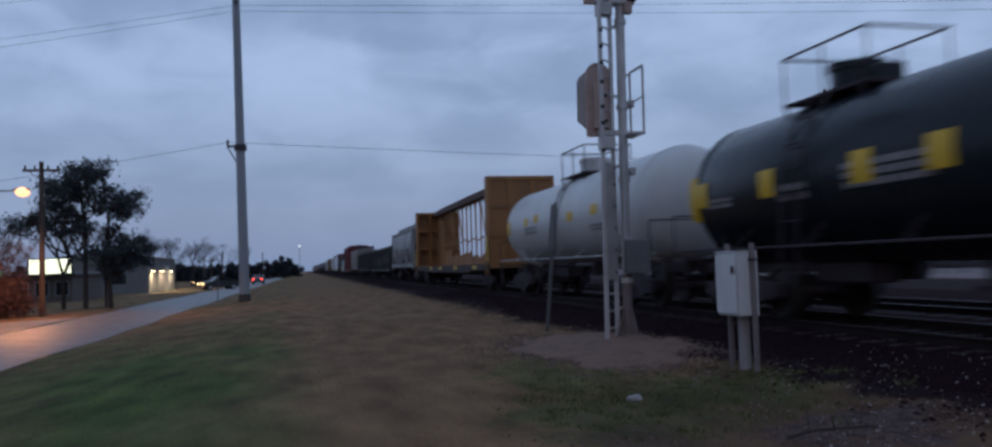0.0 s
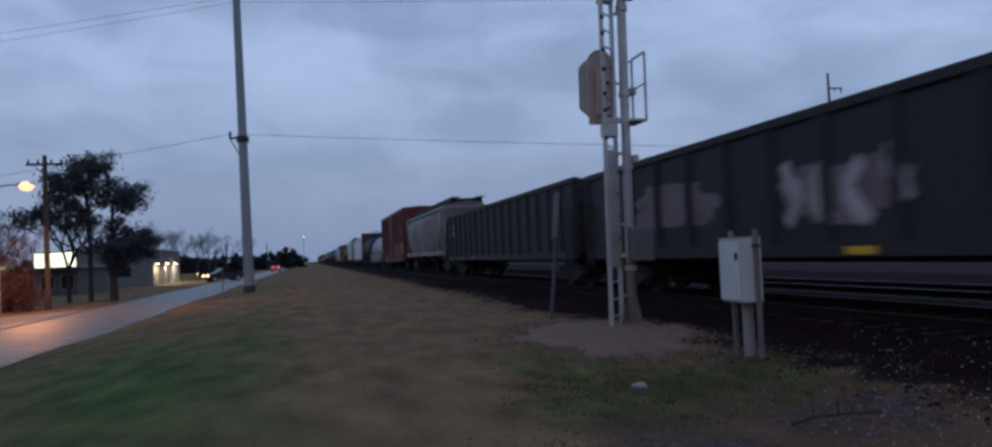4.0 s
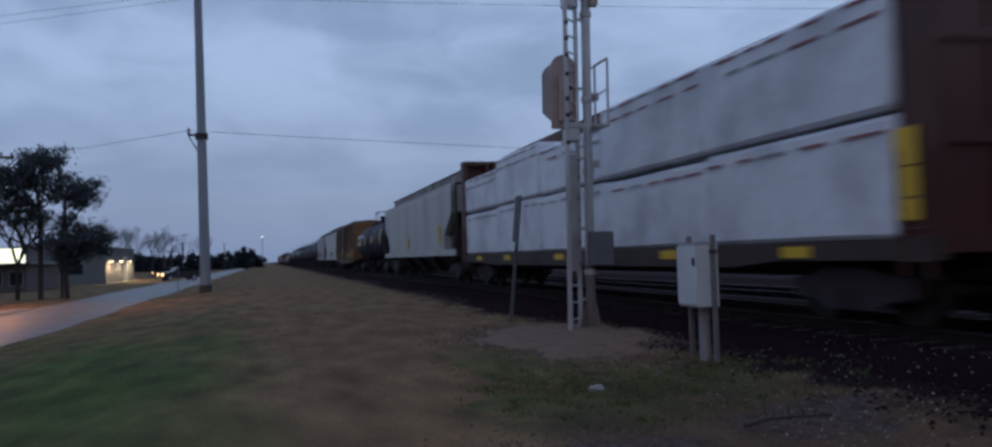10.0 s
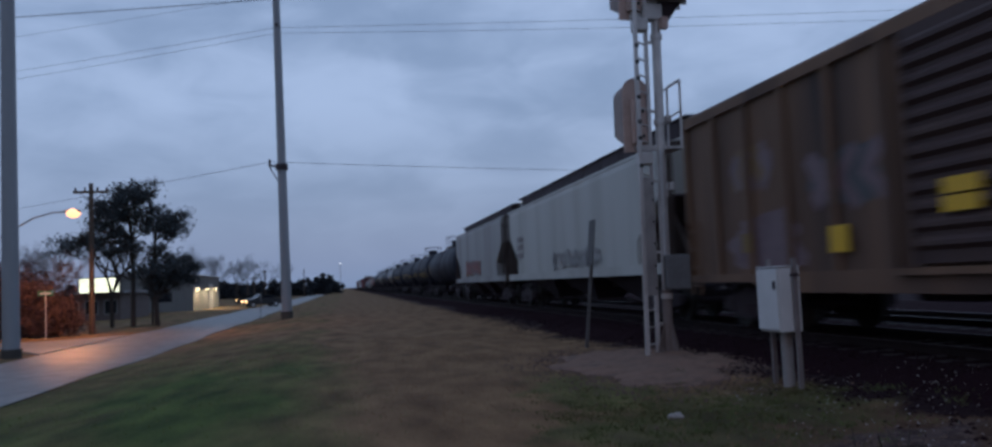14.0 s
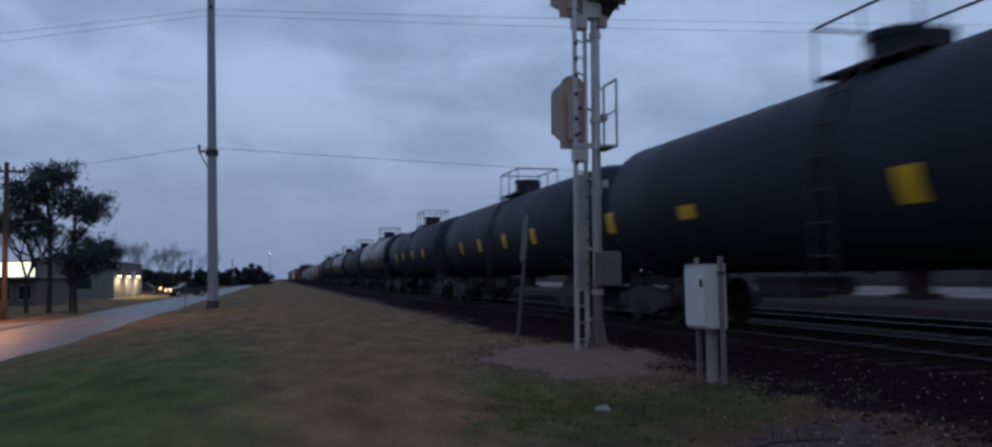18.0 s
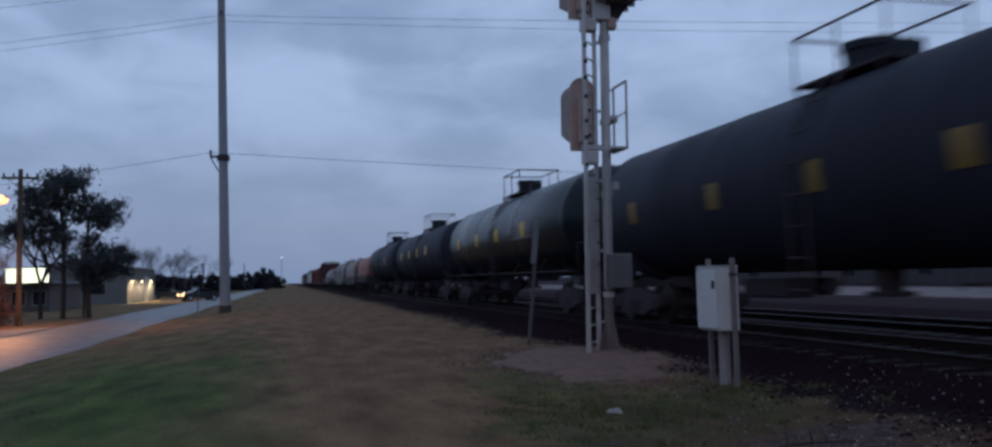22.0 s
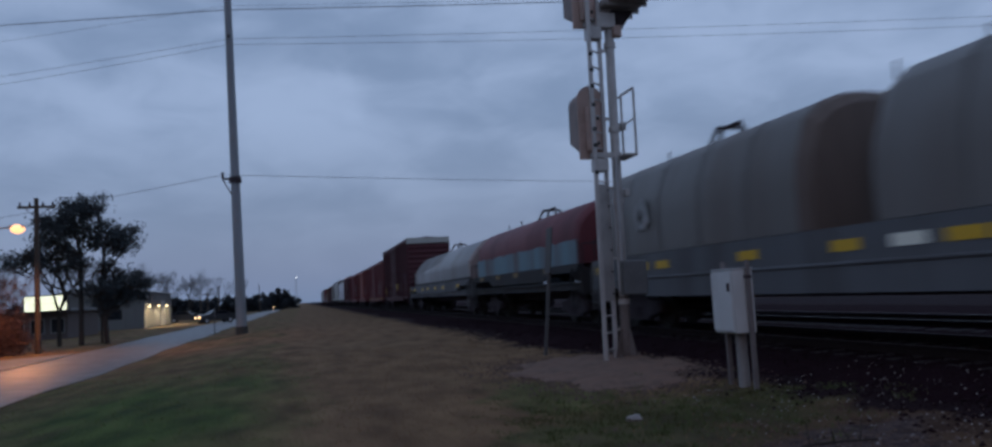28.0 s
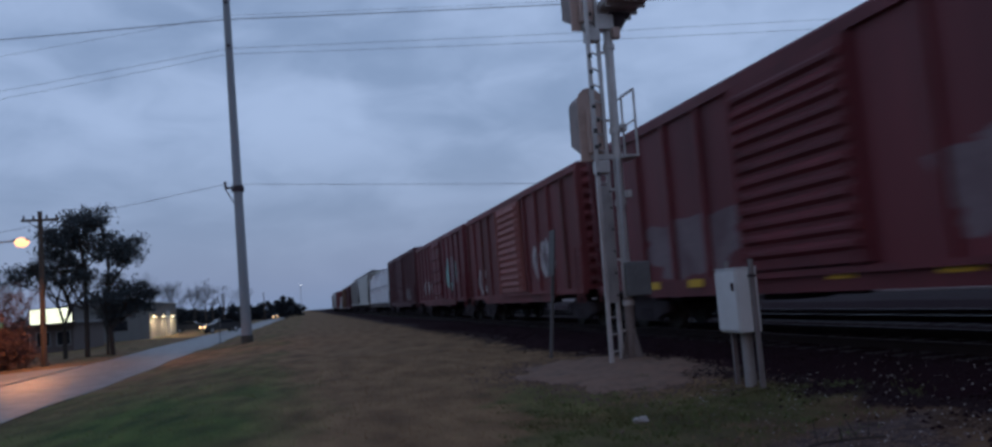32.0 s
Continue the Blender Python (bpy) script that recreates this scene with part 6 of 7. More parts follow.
    for i, (y, z, w, hh, m) in enumerate(sprays):
        blob(car, -1.525, y, z, w, hh, SPRAY[m], seed + i)
    for i, (y0, y1, z0, z1, rows) in enumerate(bar):
        bars(car, -1.525, y0, y1, z0, z1, rows, MARK_GREY, seed + i)
    running_gear(car, L)
    return car


# -- boxcar --
def box_car(u0, u1, paint, label, h=4.75, ribs=14, door="plug", end_paint=None, door_paint=None, sprays=(), marks=(), bar=(), low=(), seed=0, roof_paint=None, smooth_panels=True, top_paint=None):
    car, L = start("boxcar", label, "boxcar", u0, u1)
    W, zb, R = 1.47, 1.02, L / 2 - 0.12
    end_paint, door_paint = end_paint or paint, door_paint or paint
    part("body", box(B(), -W, W, -R, R, zb, h - 0.12), paint, car)
    part("roof", prism(B(), [(-W - 0.05, h - 0.16), (W + 0.05, h - 0.16), (W + 0.02, h - 0.06), (0, h + 0.03), (-W - 0.02, h - 0.06)], -R - 0.05, R + 0.05), roof_paint or paint, car)
    bm = B()
    for i in range(18):
        y = -R + 2 * R * (i + 0.5) / 18
        prism(bm, [(-W, h - 0.08), (W, h - 0.08), (0, h + 0.08)], y - 0.05, y + 0.05)
    part("roof_ribs", bm, roof_paint or paint, car)
    dw = 1.55
    for q in (-1, 1):
        part("side_sill", prism(B(), [(-R, zb + 0.05), (R, zb + 0.05), (R, zb - 0.1), (R - 2.6, zb - 0.1), (R - 3.2, zb - 0.28), (-R + 3.2, zb - 0.28), (-R + 2.6, zb - 0.1), (-R, zb - 0.1)], q * (W + 0.035) - 0.05, q * (W + 0.035) + 0.05, "x"), paint, car)
        part("top_chord", box(B(), q * (W + 0.03) - 0.05, q * (W + 0.03) + 0.05, -R, R, h - 0.3, h - 0.13), paint, car)
        for i in range(ribs):
            y = -R + 0.08 + (2 * R - 0.16) * i / (ribs - 1)
            if abs(y) < dw + 0.15:
                continue
            part("side_post", box(B(), q * (W + 0.04) - 0.045, q * (W + 0.04) + 0.045, y - 0.06, y + 0.06, zb + 0.05, h - 0.3), paint, car)
        # door with its ribs, track and bars
        d = part("door", box(B(), q * (W + 0.07) - 0.05, q * (W + 0.07) + 0.05, -dw, dw, zb + 0.1, h - 0.32), door_paint, car)
        n = 12 if door == "ribbed" else 5
        for i in range(n):
            z = zb + 0.35 + (h - zb - 0.9) * i / (n - 1)
            part("door_rib", prism(B(), [(q * (W + 0.12), z - 0.09), (q * (W + 0.19), z - 0.03), (q * (W + 0.19), z + 0.03), (q * (W + 0.12), z + 0.09)], -dw + 0.08, dw - 0.08), door_paint, d)
        for y in (-0.7, 0.7) if door == "plug" else (-1.4, 1.4):
            part("lock_rod", rod(B(), (q * (W + 0.2), y, zb + 0.05), (q * (W + 0.2), y, h - 0.35), 0.025, 6), door_paint, d)
        part("door_track", box(B(), q * (W + 0.1) - 0.08, q * (W + 0.1) + 0.08, -R + 2.6, dw + 0.3, zb - 0.04, zb + 0.05), paint, car)
    for s in (-1, 1):
        n = 11
        for i in range(n):
            z = zb + 0.25 + (h - zb - 0.6) * i / (n - 1)
            part("end_corrugation", prism(B(), [(s * R, z - 0.12), (s * (R + 0.09), z - 0.03), (s * (R + 0.09), z + 0.03), (s * R, z + 0.12)], -W + 0.1, W - 0.1, "x"), end_paint, car)
        part("end_sheet", box(B(), -W, W, s * R - 0.005, s * R + 0.02, zb, h - 0.16), end_paint, car)
        if top_paint:
            part("end_top_band", box(B(), -W - 0.04, W + 0.04, s * (R + 0.06) - 0.06, s * (R + 0.06) + 0.06, h - 0.42, h - 0.02), top_paint, car, "white-painted band")
    ladders(car, L - 0.2, 1.5, zb - 0.35, paint, W + 0.06, 4)
    part("centre_sill", box(B(), -0.2, 0.2, -L / 2 + 0.05, L / 2 - 0.05, 0.74, zb), STEEL_DARK, car)
    part("brake_gear", rod(box(B(), -0.6, 0.1, 1.6, 2.8, 0.58, 0.88, 0.04), (0.5, 1.2, 0.76), (0.5, 2.6, 0.76), 0.17, 10), STEEL_DARK, car)
    for y, z, w, hh, m in marks:
        patch(car, -W - (0.195 if abs(y) < dw else 0.09), y - w / 2, y + w / 2, z - hh / 2, z + hh / 2, m)
    for y, w, m in low:
        patch(car, -W - 0.09, y - w / 2, y + w / 2, zb - 0.11, zb + 0.04, m)
    for i, (y, z, w, hh, m) in enumerate(sprays):
        x = -W - (0.125 if abs(y) < dw else 0.002)
        blob(car, x, y, z, w, hh, SPRAY[m], seed * 7 + i)
    for i, (y0, y1, z0, z1, rows) in enumerate(bar):
        bars(car, -W - 0.004, y0, y1, z0, z1, rows, MARK_WHITE, seed + i)
    running_gear(car, L)
    return car


# -- gondola --
def gondola_car(u0, u1, paint, label, h=2.95, ribs=16, sprays=(), low=(), seed=0, bar=()):
    car, L = start("gondola_car", label, "gondola car", u0, u1)
    W, zb, R = 1.42, 1.0, L / 2 - 0.12
    part("floor", box(B(), -W, W, -R, R, zb, zb + 0.1), paint, car)
    for q in (-1, 1):
        part("side", box(B(), q * W - 0.02, q * W + 0.02, -R, R, zb, h), paint, car)
        part("top_chord", box(B(), q * W - 0.08, q * W + 0.08, -R - 0.04, R + 0.04, h - 0.02, h + 0.14, 0.02), paint, car)
        part("side_sill", box(B(), q * (W + 0.05) - 0.06, q * (W + 0.05) + 0.06, -R, R, zb - 0.16, zb + 0.05), paint, car)
        for i in range(ribs):
            y = -R + 0.1 + (2 * R - 0.2) * i / (ribs - 1)
            part("side_post", prism(B(), [(q * (W + 0.02), y - 0.1), (q * (W + 0.12), y - 0.05), (q * (W + 0.12), y + 0.05), (q * (W + 0.02), y + 0.1)], zb + 0.05, h - 0.02, "z"), paint, car)
    for s in (-1, 1):
        part("end", box(B(), -W, W, s * R - 0.03, s * R + 0.03, zb, h + 0.1), paint, car)
        for i in range(4):
            z = zb + 0.4 + i * 0.5
            part("end_rib", box(B(), -W + 0.05, W - 0.05, s * (R + 0.05) - 0.04, s * (R + 0.05) + 0.04, z - 0.06, z + 0.06), paint, car)
    ladders(car, L - 0.2, 1.6, zb - 0.35, paint, W + 0.12, 4)
    bm = rod(B(), (1.0, -R - 0.1, 2.6), (1.0, -R - 0.1, 3.6), 0.03)
    rod(bm, (1.0, -R - 0.16, 2.8), (1.0, -R - 0.2, 2.8), 0.26, 14)
    part("brake_wheel", bm, STEEL_DARK, car)
    part("centre_sill", box(B(), -0.25, 0.25, -L / 2 + 0.05, L / 2 - 0.05, 0.7, zb), STEEL_DARK, car)
    for y, w, m in low:
        patch(car, -W - 0.12, y - w / 2, y + w / 2, zb - 0.13, zb - 0.02, m)
    for i, (y, z, w, hh, m) in enumerate(sprays):
        blob(car, -W - 0.022, y, z, w, hh, SPRAY[m], seed * 7 + i)
    for i, (y0, y1, z0, z1, rows) in enumerate(bar):
        bars(car, -W - 0.022, y0, y1, z0, z1, rows, MARK_GREY, seed + i)
    running_gear(car, L)
    return car


# -- centre-beam flat car --
def centrebeam_car(u0, u1, paint, label, h=4.72, low=(), marks=(), seed=0, load=False):
    car, L = start("centre_beam_flat_car", label, "flat car", u0, u1)
    W, zb, R = 1.42, 1.08, L / 2 - 0.1
    part("deck", box(B(), -W, W, -R, R, zb - 0.12, zb + 0.04), paint, car)
    for q in (-1, 1):
        part("side_sill", prism(B(), [(-R, zb + 0.06), (R, zb + 0.06), (R, zb - 0.2), (R - 3.0, zb - 0.2), (R - 4.2, zb - 0.3), (-R + 4.2, zb - 0.3), (-R + 3.0, zb - 0.2), (-R, zb - 0.2)], q * W - 0.05, q * W + 0.05, "x"), SILL, car)
    # bulkheads
    for s in (-1, 1):
        y0, y1 = sorted((s * R, s * (R - 0.55)))
        bk = part("bulkhead", box(B(), -W, W, y0 + (0.38 if s > 0 else 0.05), y1 - (0.05 if s > 0 else 0.38), zb, h), paint, car)
        for x in (-W + 0.06, -0.5, 0.5, W - 0.06):
            part("bulkhead_post", box(B(), x - 0.07, x + 0.07, y0, y1, zb, h - 0.06), paint, bk)
        for z in (zb + 0.05, 2.3, 3.5, h - 0.08):
            part("bulkhead_rib", box(B(), -W - 0.005, W + 0.005, y0 - 0.005, y1 + 0.005, z - 0.08, z + 0.08), paint, bk)
        # web between bulkhead and beam, rising in a bow
        yw = s * (R - 0.55)
        part("end_web", prism(B(), [(yw, zb), (yw - s * 2.6, zb), (yw - s * 2.6, zb + 2.2), (yw - s * 2.1, h - 0.75), (yw - s * 1.2, h - 0.5), (yw, h - 0.3)], -0.05, 0.05, "x"), paint, car)
    part("top_chord", prism(B(), [(-R + 0.3, h - 0.3), (R - 0.3, h - 0.3), (R - 0.3, h - 0.06), (R * 0.6, h + 0.02), (0, h + 0.03), (-R * 0.6, h + 0.02), (-R + 0.3, h - 0.06)], -0.3, 0.3, "x"), CHORD if not load else paint, car)
    n = 14
    y0 = -R + 3.15
    g = (2 * R - 6.3) / (n - 1)
    rnd = random.Random(seed)
    for i in range(n):
        y = y0 + g * i
        w = 0.085 if i % 2 else 0.06
        part("beam_post", box(B(), -0.03, 0.03, y - w, y + w, zb, h - 0.3), paint, car)
        part("post_gusset", prism(B(), [(y - w - 0.22, h - 0.3), (y + w + 0.22, h - 0.3), (y + w, h - 0.75), (y - w, h - 0.75)], -0.02, 0.02, "x"), paint, car)
        if i < n - 1:
            a = rnd.uniform(0.5, 0.85) if 1 < i < n - 3 else 1.1
            part("beam_panel", prism(B(), [(y + w, zb), (y + g - 0.05, zb), (y + g - 0.05, zb + rnd.uniform(0.35, 0.7)), (y + g * 0.5, zb + a - 0.15), (y + w, zb + a)], -0.025, 0.025, "x"), paint, car)
            part("strap", box(B(), -0.02, 0.02, y + w, y + g - w, zb + 1.28 + 0.1 * (i % 2), zb + 1.36 + 0.1 * (i % 2)), paint, car)
            if i in (2, 3, 8, 10):
                part("diagonal", rod(B(), (0, y + w, zb + 1.4), (0, y + g - w, h - 0.4), 0.04, 6), paint, car)
    part("centre_sill", box(B(), -0.25, 0.25, -L / 2 + 0.05, L / 2 - 0.05, 0.6, zb - 0.12), STEEL_DARK, car)
    ladders(car, L - 0.2, 1.5, zb - 0.4, paint, W + 0.03, 4)
    for y, w, m in low:
        patch(car, -W - 0.052, y - w / 2, y + w / 2, zb - 0.16, zb + 0.0, m)
    for y, z, w, hh, m in marks:
        patch(car, -W - 0.055, y - w / 2, y + w / 2, z - hh / 2, z + hh / 2, m)
    running_gear(car, L, 2.1)
    if load:
        wrapped_lumber(car, u0, u1, zb, W, R, seed)
    return car


def wrapped_lumber(car, u0, u1, zb, W, R, seed):
    """Packs of lumber in white wrap, two tiers on the side that is seen."""
    rnd = random.Random(seed)
    uc = (u0 + u1) / 2
    n = 5
    span = 2 * R - 1.3
    tiers = [(zb + 0.07, zb + 1.62), (zb + 1.64, zb + 3.22)]
    for side in (-1, 1):
        for k, (z0, z1) in enumerate(tiers):
            for i in range(n):
                a = -span / 2 + span * i / n + 0.004
                b = -span / 2 + span * (i + 1) / n - 0.004
                top = z1 - (0.35 if (k == 1 and i in (2, 4)) else rnd.uniform(0, 0.1))
                pk = thing("lumber_pack", "lumber pack in white printed wrap on the flat car", "lumber", "lumber packs on the flat car")
                bm = B()
                x0, x1 = sorted((side * 0.36, side * (W + 0.02 + rnd.uniform(-0.03, 0.03))))
                box(bm, x0, x1, a, b, z0, top, 0.06)
                bmesh.ops.subdivide_edges(bm, edges=bm.edges[:], cuts=3, use_grid_fill=True)
                for v in bm.verts:
                    v.co.x += 0.025 * noise.noise(v.co * 2.1 + Vector((seed, i, k)))
                    v.co.z += 0.02 * noise.noise(v.co * 1.7 + Vector((i, seed, k)))
                part("wrap", bm, WRAP, pk, smooth=True)
                xs = side * (W + 0.055)
                for z in ((top - 0.2, ) if k == 0 else (top - 0.1, top - 0.34)):
                    y = a + 0.1
                    while y < b - 0.5:
                        w = rnd.uniform(0.3, 0.8)
                        part("printed_dash", box(B(), *sorted((xs, xs + side * 0.012)), y, min(b - 0.1, y + w), z - 0.02, z + 0.02), WRAP_RED if rnd.random() < 0.7 else GREY_HOP, pk)
                        y += w + rnd.uniform(0.15, 0.5)
                ROLLING.append((pk, uc))


# -- coil car with lift-off covers --
def coil_car(u0, u1, frame_paint, hood_paints, label, h=3.7, low=(), skirt=None, style="round", sprays=(), seed=0, end_paint=None, low_z=1.4, sill=0.95, tail=0.0, shares=None, rust=None):
    car, L = start("coil_car", label, "coil car", u0, u1)
    W, zb, R = 1.46, 1.05, L / 2 - 0.15
    hb = 1.68
    part("deck", box(B(), -W, W, -R, R, zb - 0.1, zb + 0.12), frame_paint, car)
    for q in (-1, 1):
        part("side_sill", prism(B(), [(-R, hb - 0.02), (R, hb - 0.02), (R, sill), (R - 2.7, sill), (R - 3.3, sill - 0.2), (-R + 3.3, sill - 0.2), (-R + 2.7, sill), (-R, sill)], q * W - 0.06, q * W + 0.06, "x"), frame_paint, car)
        part("walkway_rail", rod(B(), (q * (W + 0.06), -R, zb + 0.1), (q * (W + 0.06), R, zb + 0.1), 0.03), frame_paint, car)
    n = len(hood_paints)
    for i, hp in enumerate(hood_paints):
        from_share, to_share = shares[i] if shares else (i / n, (i + 1) / n)
        a = -R + 0.25 + (2 * R - 0.5 - tail) * from_share + 0.04
        b = -R + 0.25 + (2 * R - 0.5 - tail) * to_share - 0.04
        if style == "round":
            half = [(-1.38, hb), (-1.38, hb + 0.75), (-1.33, hb + 1.15), (-1.12, h - 0.42), (-0.82, h - 0.16), (-0.42, h - 0.03), (0, h)]
        else:
            half = [(-1.38, hb), (-1.38, hb + 0.6), (-1.37, hb + 0.84), (-0.95, h - 0.4), (-0.6, h - 0.12), (-0.35, h - 0.03), (0, h)]
        full = half + [(-x, z) for x, z in half[-2::-1]]
        rings = []
        for y, k in ((a, 0.90), (a + 0.12, 0.97), (a + 0.3, 1.0), (b - 0.3, 1.0), (b - 0.12, 0.97), (b, 0.90)):
            rings.append([(x * (0.5 + 0.5 * k), y, hb + (z - hb) * k) for x, z in full])
        hood = part("cover", loft(B(), rings), hp, car, smooth=True)
        # end caps: rust stain on the grey car, painted lamplight on the white one
        if rust:
            part("rust_cap", loft(B(), [[(x * 1.006, y, hb + (z - hb) * 1.005) for x, y, z in r] for r in ([(p[0], a - 0.008, p[2]) for p in rings[0]], rings[1], rings[2])]), rust, hood, "cover end tinted by rust stain or painted lamplight")
        long_cover = b - a > 4
        m = 5 if long_cover else 2
        for j in range(1, m):
            y = a + (b - a) * j / m
            part("cover_rib", loft(B(), [[(x * 1.012, yy, hb + (z - hb) * 1.008) for x, z in full] for yy in (y - 0.04, y + 0.04)], closed=False, caps=False), hp, hood)
        if style == "angular":
            # black strip draws the shadow line between cover and sill
            for q in (-1, 1):
                part("seal_strip", box(B(), q * 1.4 - 0.03, q * 1.4 + 0.03, a + 0.1, b - 0.1, hb, hb + 0.1), GOND, hood, "black strip that paints the shadow gap under the cover")
        if skirt:
            for q in (-1, 1):
                part("skirt", prism(B(), [(a + 0.05, hb), (b - 0.05, hb)] + [(b - 0.05 - (b - a - 0.1) * j / 40, hb + 0.66 + 0.10 * noise.noise(Vector((j * 0.6, seed, q))) + 0.06 * noise.noise(Vector((j * 2.3, seed, q)))) for j in range(41)], q * 1.386, q * 1.402, "x"), skirt, hood, "faded teal lower band")
        if not long_cover:
            continue
        # lifting loop and brace on the crown
        ym = (a + b) / 2
        bm = B()
        pipe(bm, [(0, ym - 0.5, h), (0, ym - 0.38, h + 0.32), (0, ym + 0.38, h + 0.32), (0, ym + 0.5, h)], 0.045, 8)
        pipe(bm, [(-0.5, ym, h - 0.08), (-0.3, ym, h + 0.28), (0.3, ym, h + 0.28), (0.5, ym, h - 0.08)], 0.04, 8)
        part("lifting_loop", bm, STEEL_DARK, hood)
        for y in (a + 0.25, b - 0.25):
            part("guide_post", rod(B(), (0.6, y, h - 0.2), (0.6, y, h + 0.5), 0.025), STEEL_DARK, hood)
    for s in (-1, 1):
        part("end_sill", box(B(), -W, W, s * R - 0.1, s * R + 0.1, zb - 0.2, zb + 0.5), end_paint or frame_paint, car)
        bm = B()
        for q in (-1, 1):
            pipe(bm, [(q * 1.4, s * (R + 0.08), 0.4), (q * 1.4, s * (R + 0.08), 2.2)], 0.02)
        rod(bm, (-1.4, s * (R + 0.08), 2.2), (1.4, s * (R + 0.08), 2.2), 0.02)
        part("end_rail", bm, STEEL_DARK, car)
    ladders(car, L - 0.1, 1.1, zb - 0.6, frame_paint, W + 0.06, 3)
    part("centre_sill", box(B(), -0.25, 0.25, -L / 2 + 0.05, L / 2 - 0.05, 0.65, zb - 0.1), STEEL_DARK, car)
    for y, w, m in low:
        patch(car, -W - 0.062, y - w / 2, y + w / 2, low_z - 0.08, low_z + 0.08, m)
    for i, (y, z, w, hh, m) in enumerate(sprays):
        blob(car, -1.41, y, z, w, hh, SPRAY[m], seed * 7 + i)
    running_gear(car, L)
    return car


def at_u(u0, u1, *us, w=0.6, m=None):
    """Reflectors along the sill, from places along the train to places on the car."""
    return [(u - (u0 + u1) / 2, w, m or REFLECT) for u in us]


def squares(*pairs, w=0.42, h=0.45, m=None):
    return [(u, z, w, h, m or REFLECT) for u, z in pairs]


def talls(*pairs, w=0.3, h=0.85, m=None):
    return [(u, z, w, h, m or REFLECT) for u, z in pairs]


tank_car(2.0, 15.3, BLACK_PAINT, "glossy black tank car with yellow reflectors", 1.35, 2.28, squares((8.14, 2.29), (9.56, 2.27), (11.9, 2.27), (14.12, 2.26)) + talls((4.6, 2.3), (15.0 - 0.55, 2.2)), stripe=[(-0.4, 1.3, -0.3, 0.1, 3), (2.2, 3.0, -0.35, -0.05, 2), (4.4, 5.4, -0.3, -0.1, 2)], seed=1, dome=2.5, ink=MARK_GREY)
tank_car(16.4, 30.4, WHITE_PAINT, "dirty white tank car with a grey side handrail", 1.34, 2.4, talls((29.2, 2.4), h=0.48, w=0.42) + squares((26.8, 2.49), (25.6, 2.55), (22.1, 2.4), (20.1, 2.46), w=0.5, h=0.27), stripe=[(2.2, 3.6, -0.34, -0.06, 2), (-4.4, -2.8, -0.5, -0.3, 2)], seed=2, ink=GREY_HOP)
centrebeam_car(32.1, 54.5, YELLOW_CAR, "empty yellow centre-beam flat car with bulkheads", low=at_u(32.1, 54.5, 35.1, 39.8, 44.4, 47.8, w=0.9), marks=[(10.9, 1.75, 0.35, 1.0, REFLECT), (-10.9, 1.75, 0.35, 1.0, REFLECT)], seed=3)
hopper_car(55.5, 69.7, GREY_HOP, "grey covered hopper car with rounded sides", 3.8, 2, 0, True, 4, bar=[(4.6, 5.6, 2.3, 2.8, 3)], sprays=[(1.6, 1.75, 6.2, 0.8, 7), (2.5, 2.3, 1.9, 0.6, 6), (-0.5, 2.25, 1.0, 0.6, 6), (-3.4, 2.0, 3.4, 1.0, 7)], walk_h=0.42, band=GREY_HOP, edge=MARK_WHITE)
gondola_car(70.5, 92.6, GOND, "black gondola car with scrawled grey graffiti", 2.9, 16, sprays=[(6.0, 1.9, 4.4, 1.0, 8), (0.5, 1.8, 3.0, 1.1, 2), (-4.2, 1.9, 3.2, 1.0, 8), (-7.6, 2.0, 1.6, 0.8, 0)], low=at_u(70.5, 92.6, 73.0, 81.5, 90.0), seed=5)
gondola_car(93.4, 115.1, GOND, "plain black gondola car with posts along the side", 3.0, 18, low=at_u(93.4, 115.1, 107.8, 110.6, 113.6, m=REFLECT_DIM), bar=[(8.6, 9.6, 2.0, 2.7, 2)], seed=6)
hopper_car(116.0, 133.4, TAN_HOP, "rust-streaked tan covered hopper car", 3.78, 3, 0, True, 7, walk_h=0.55, edge=MARK_WHITE, sprays=[(-6.1, 2.6, 0.9, 2.2, 7), (-2.6, 2.9, 3.6, 1.1, 9), (3.4, 2.6, 4.6, 1.0, 9), (-3.6, 1.75, 3.0, 0.6, 7)])
box_car(134.9, 154.1, RED_CAR, "tall dark red boxcar with silver graffiti", 5.05, 16, "plug", sprays=[(-4.2, 1.75, 4.6, 1.25, 0), (6.0, 1.4, 5.6, 0.6, 2), (-6.95, 3.05, 0.75, 0.85, 2), (-3.4, 1.5, 4.8, 0.7, 8)], marks=[(-8.7, 1.75, 0.45, 1.0, REFLECT), (9.3, 1.75, 0.28, 0.85, REFLECT)], low=at_u(134.9, 154.1, 137.5, 140.1, 143.0, 145.3, 146.8, 149.4), bar=[(-8.05, -7.05, 1.5, 2.3, 3)], seed=8)
coil_car(155.0, 170.6, GREY_BROWN, [GREY_COIL], "light grey coil car with an angular cover", 3.6, style="angular", low=at_u(155.0, 170.6, 157.0, 160.5, 163.5, w=0.7) + [(7.2, 0.75, REFLECT)], seed=9, low_z=1.4)
tank_car(172.2, 186.5, BLACK_MATT, "weathered black tank car with yellow placards", 1.43, 2.42, [(177.5, 2.06, 0.9, 0.25, REFLECT_DIM), (175.95, 2.55, 0.4, 0.4, MARK_GREY), (173.7, 2.62, 0.42, 0.95, REFLECT_DIM)], rails=False, seed=10)
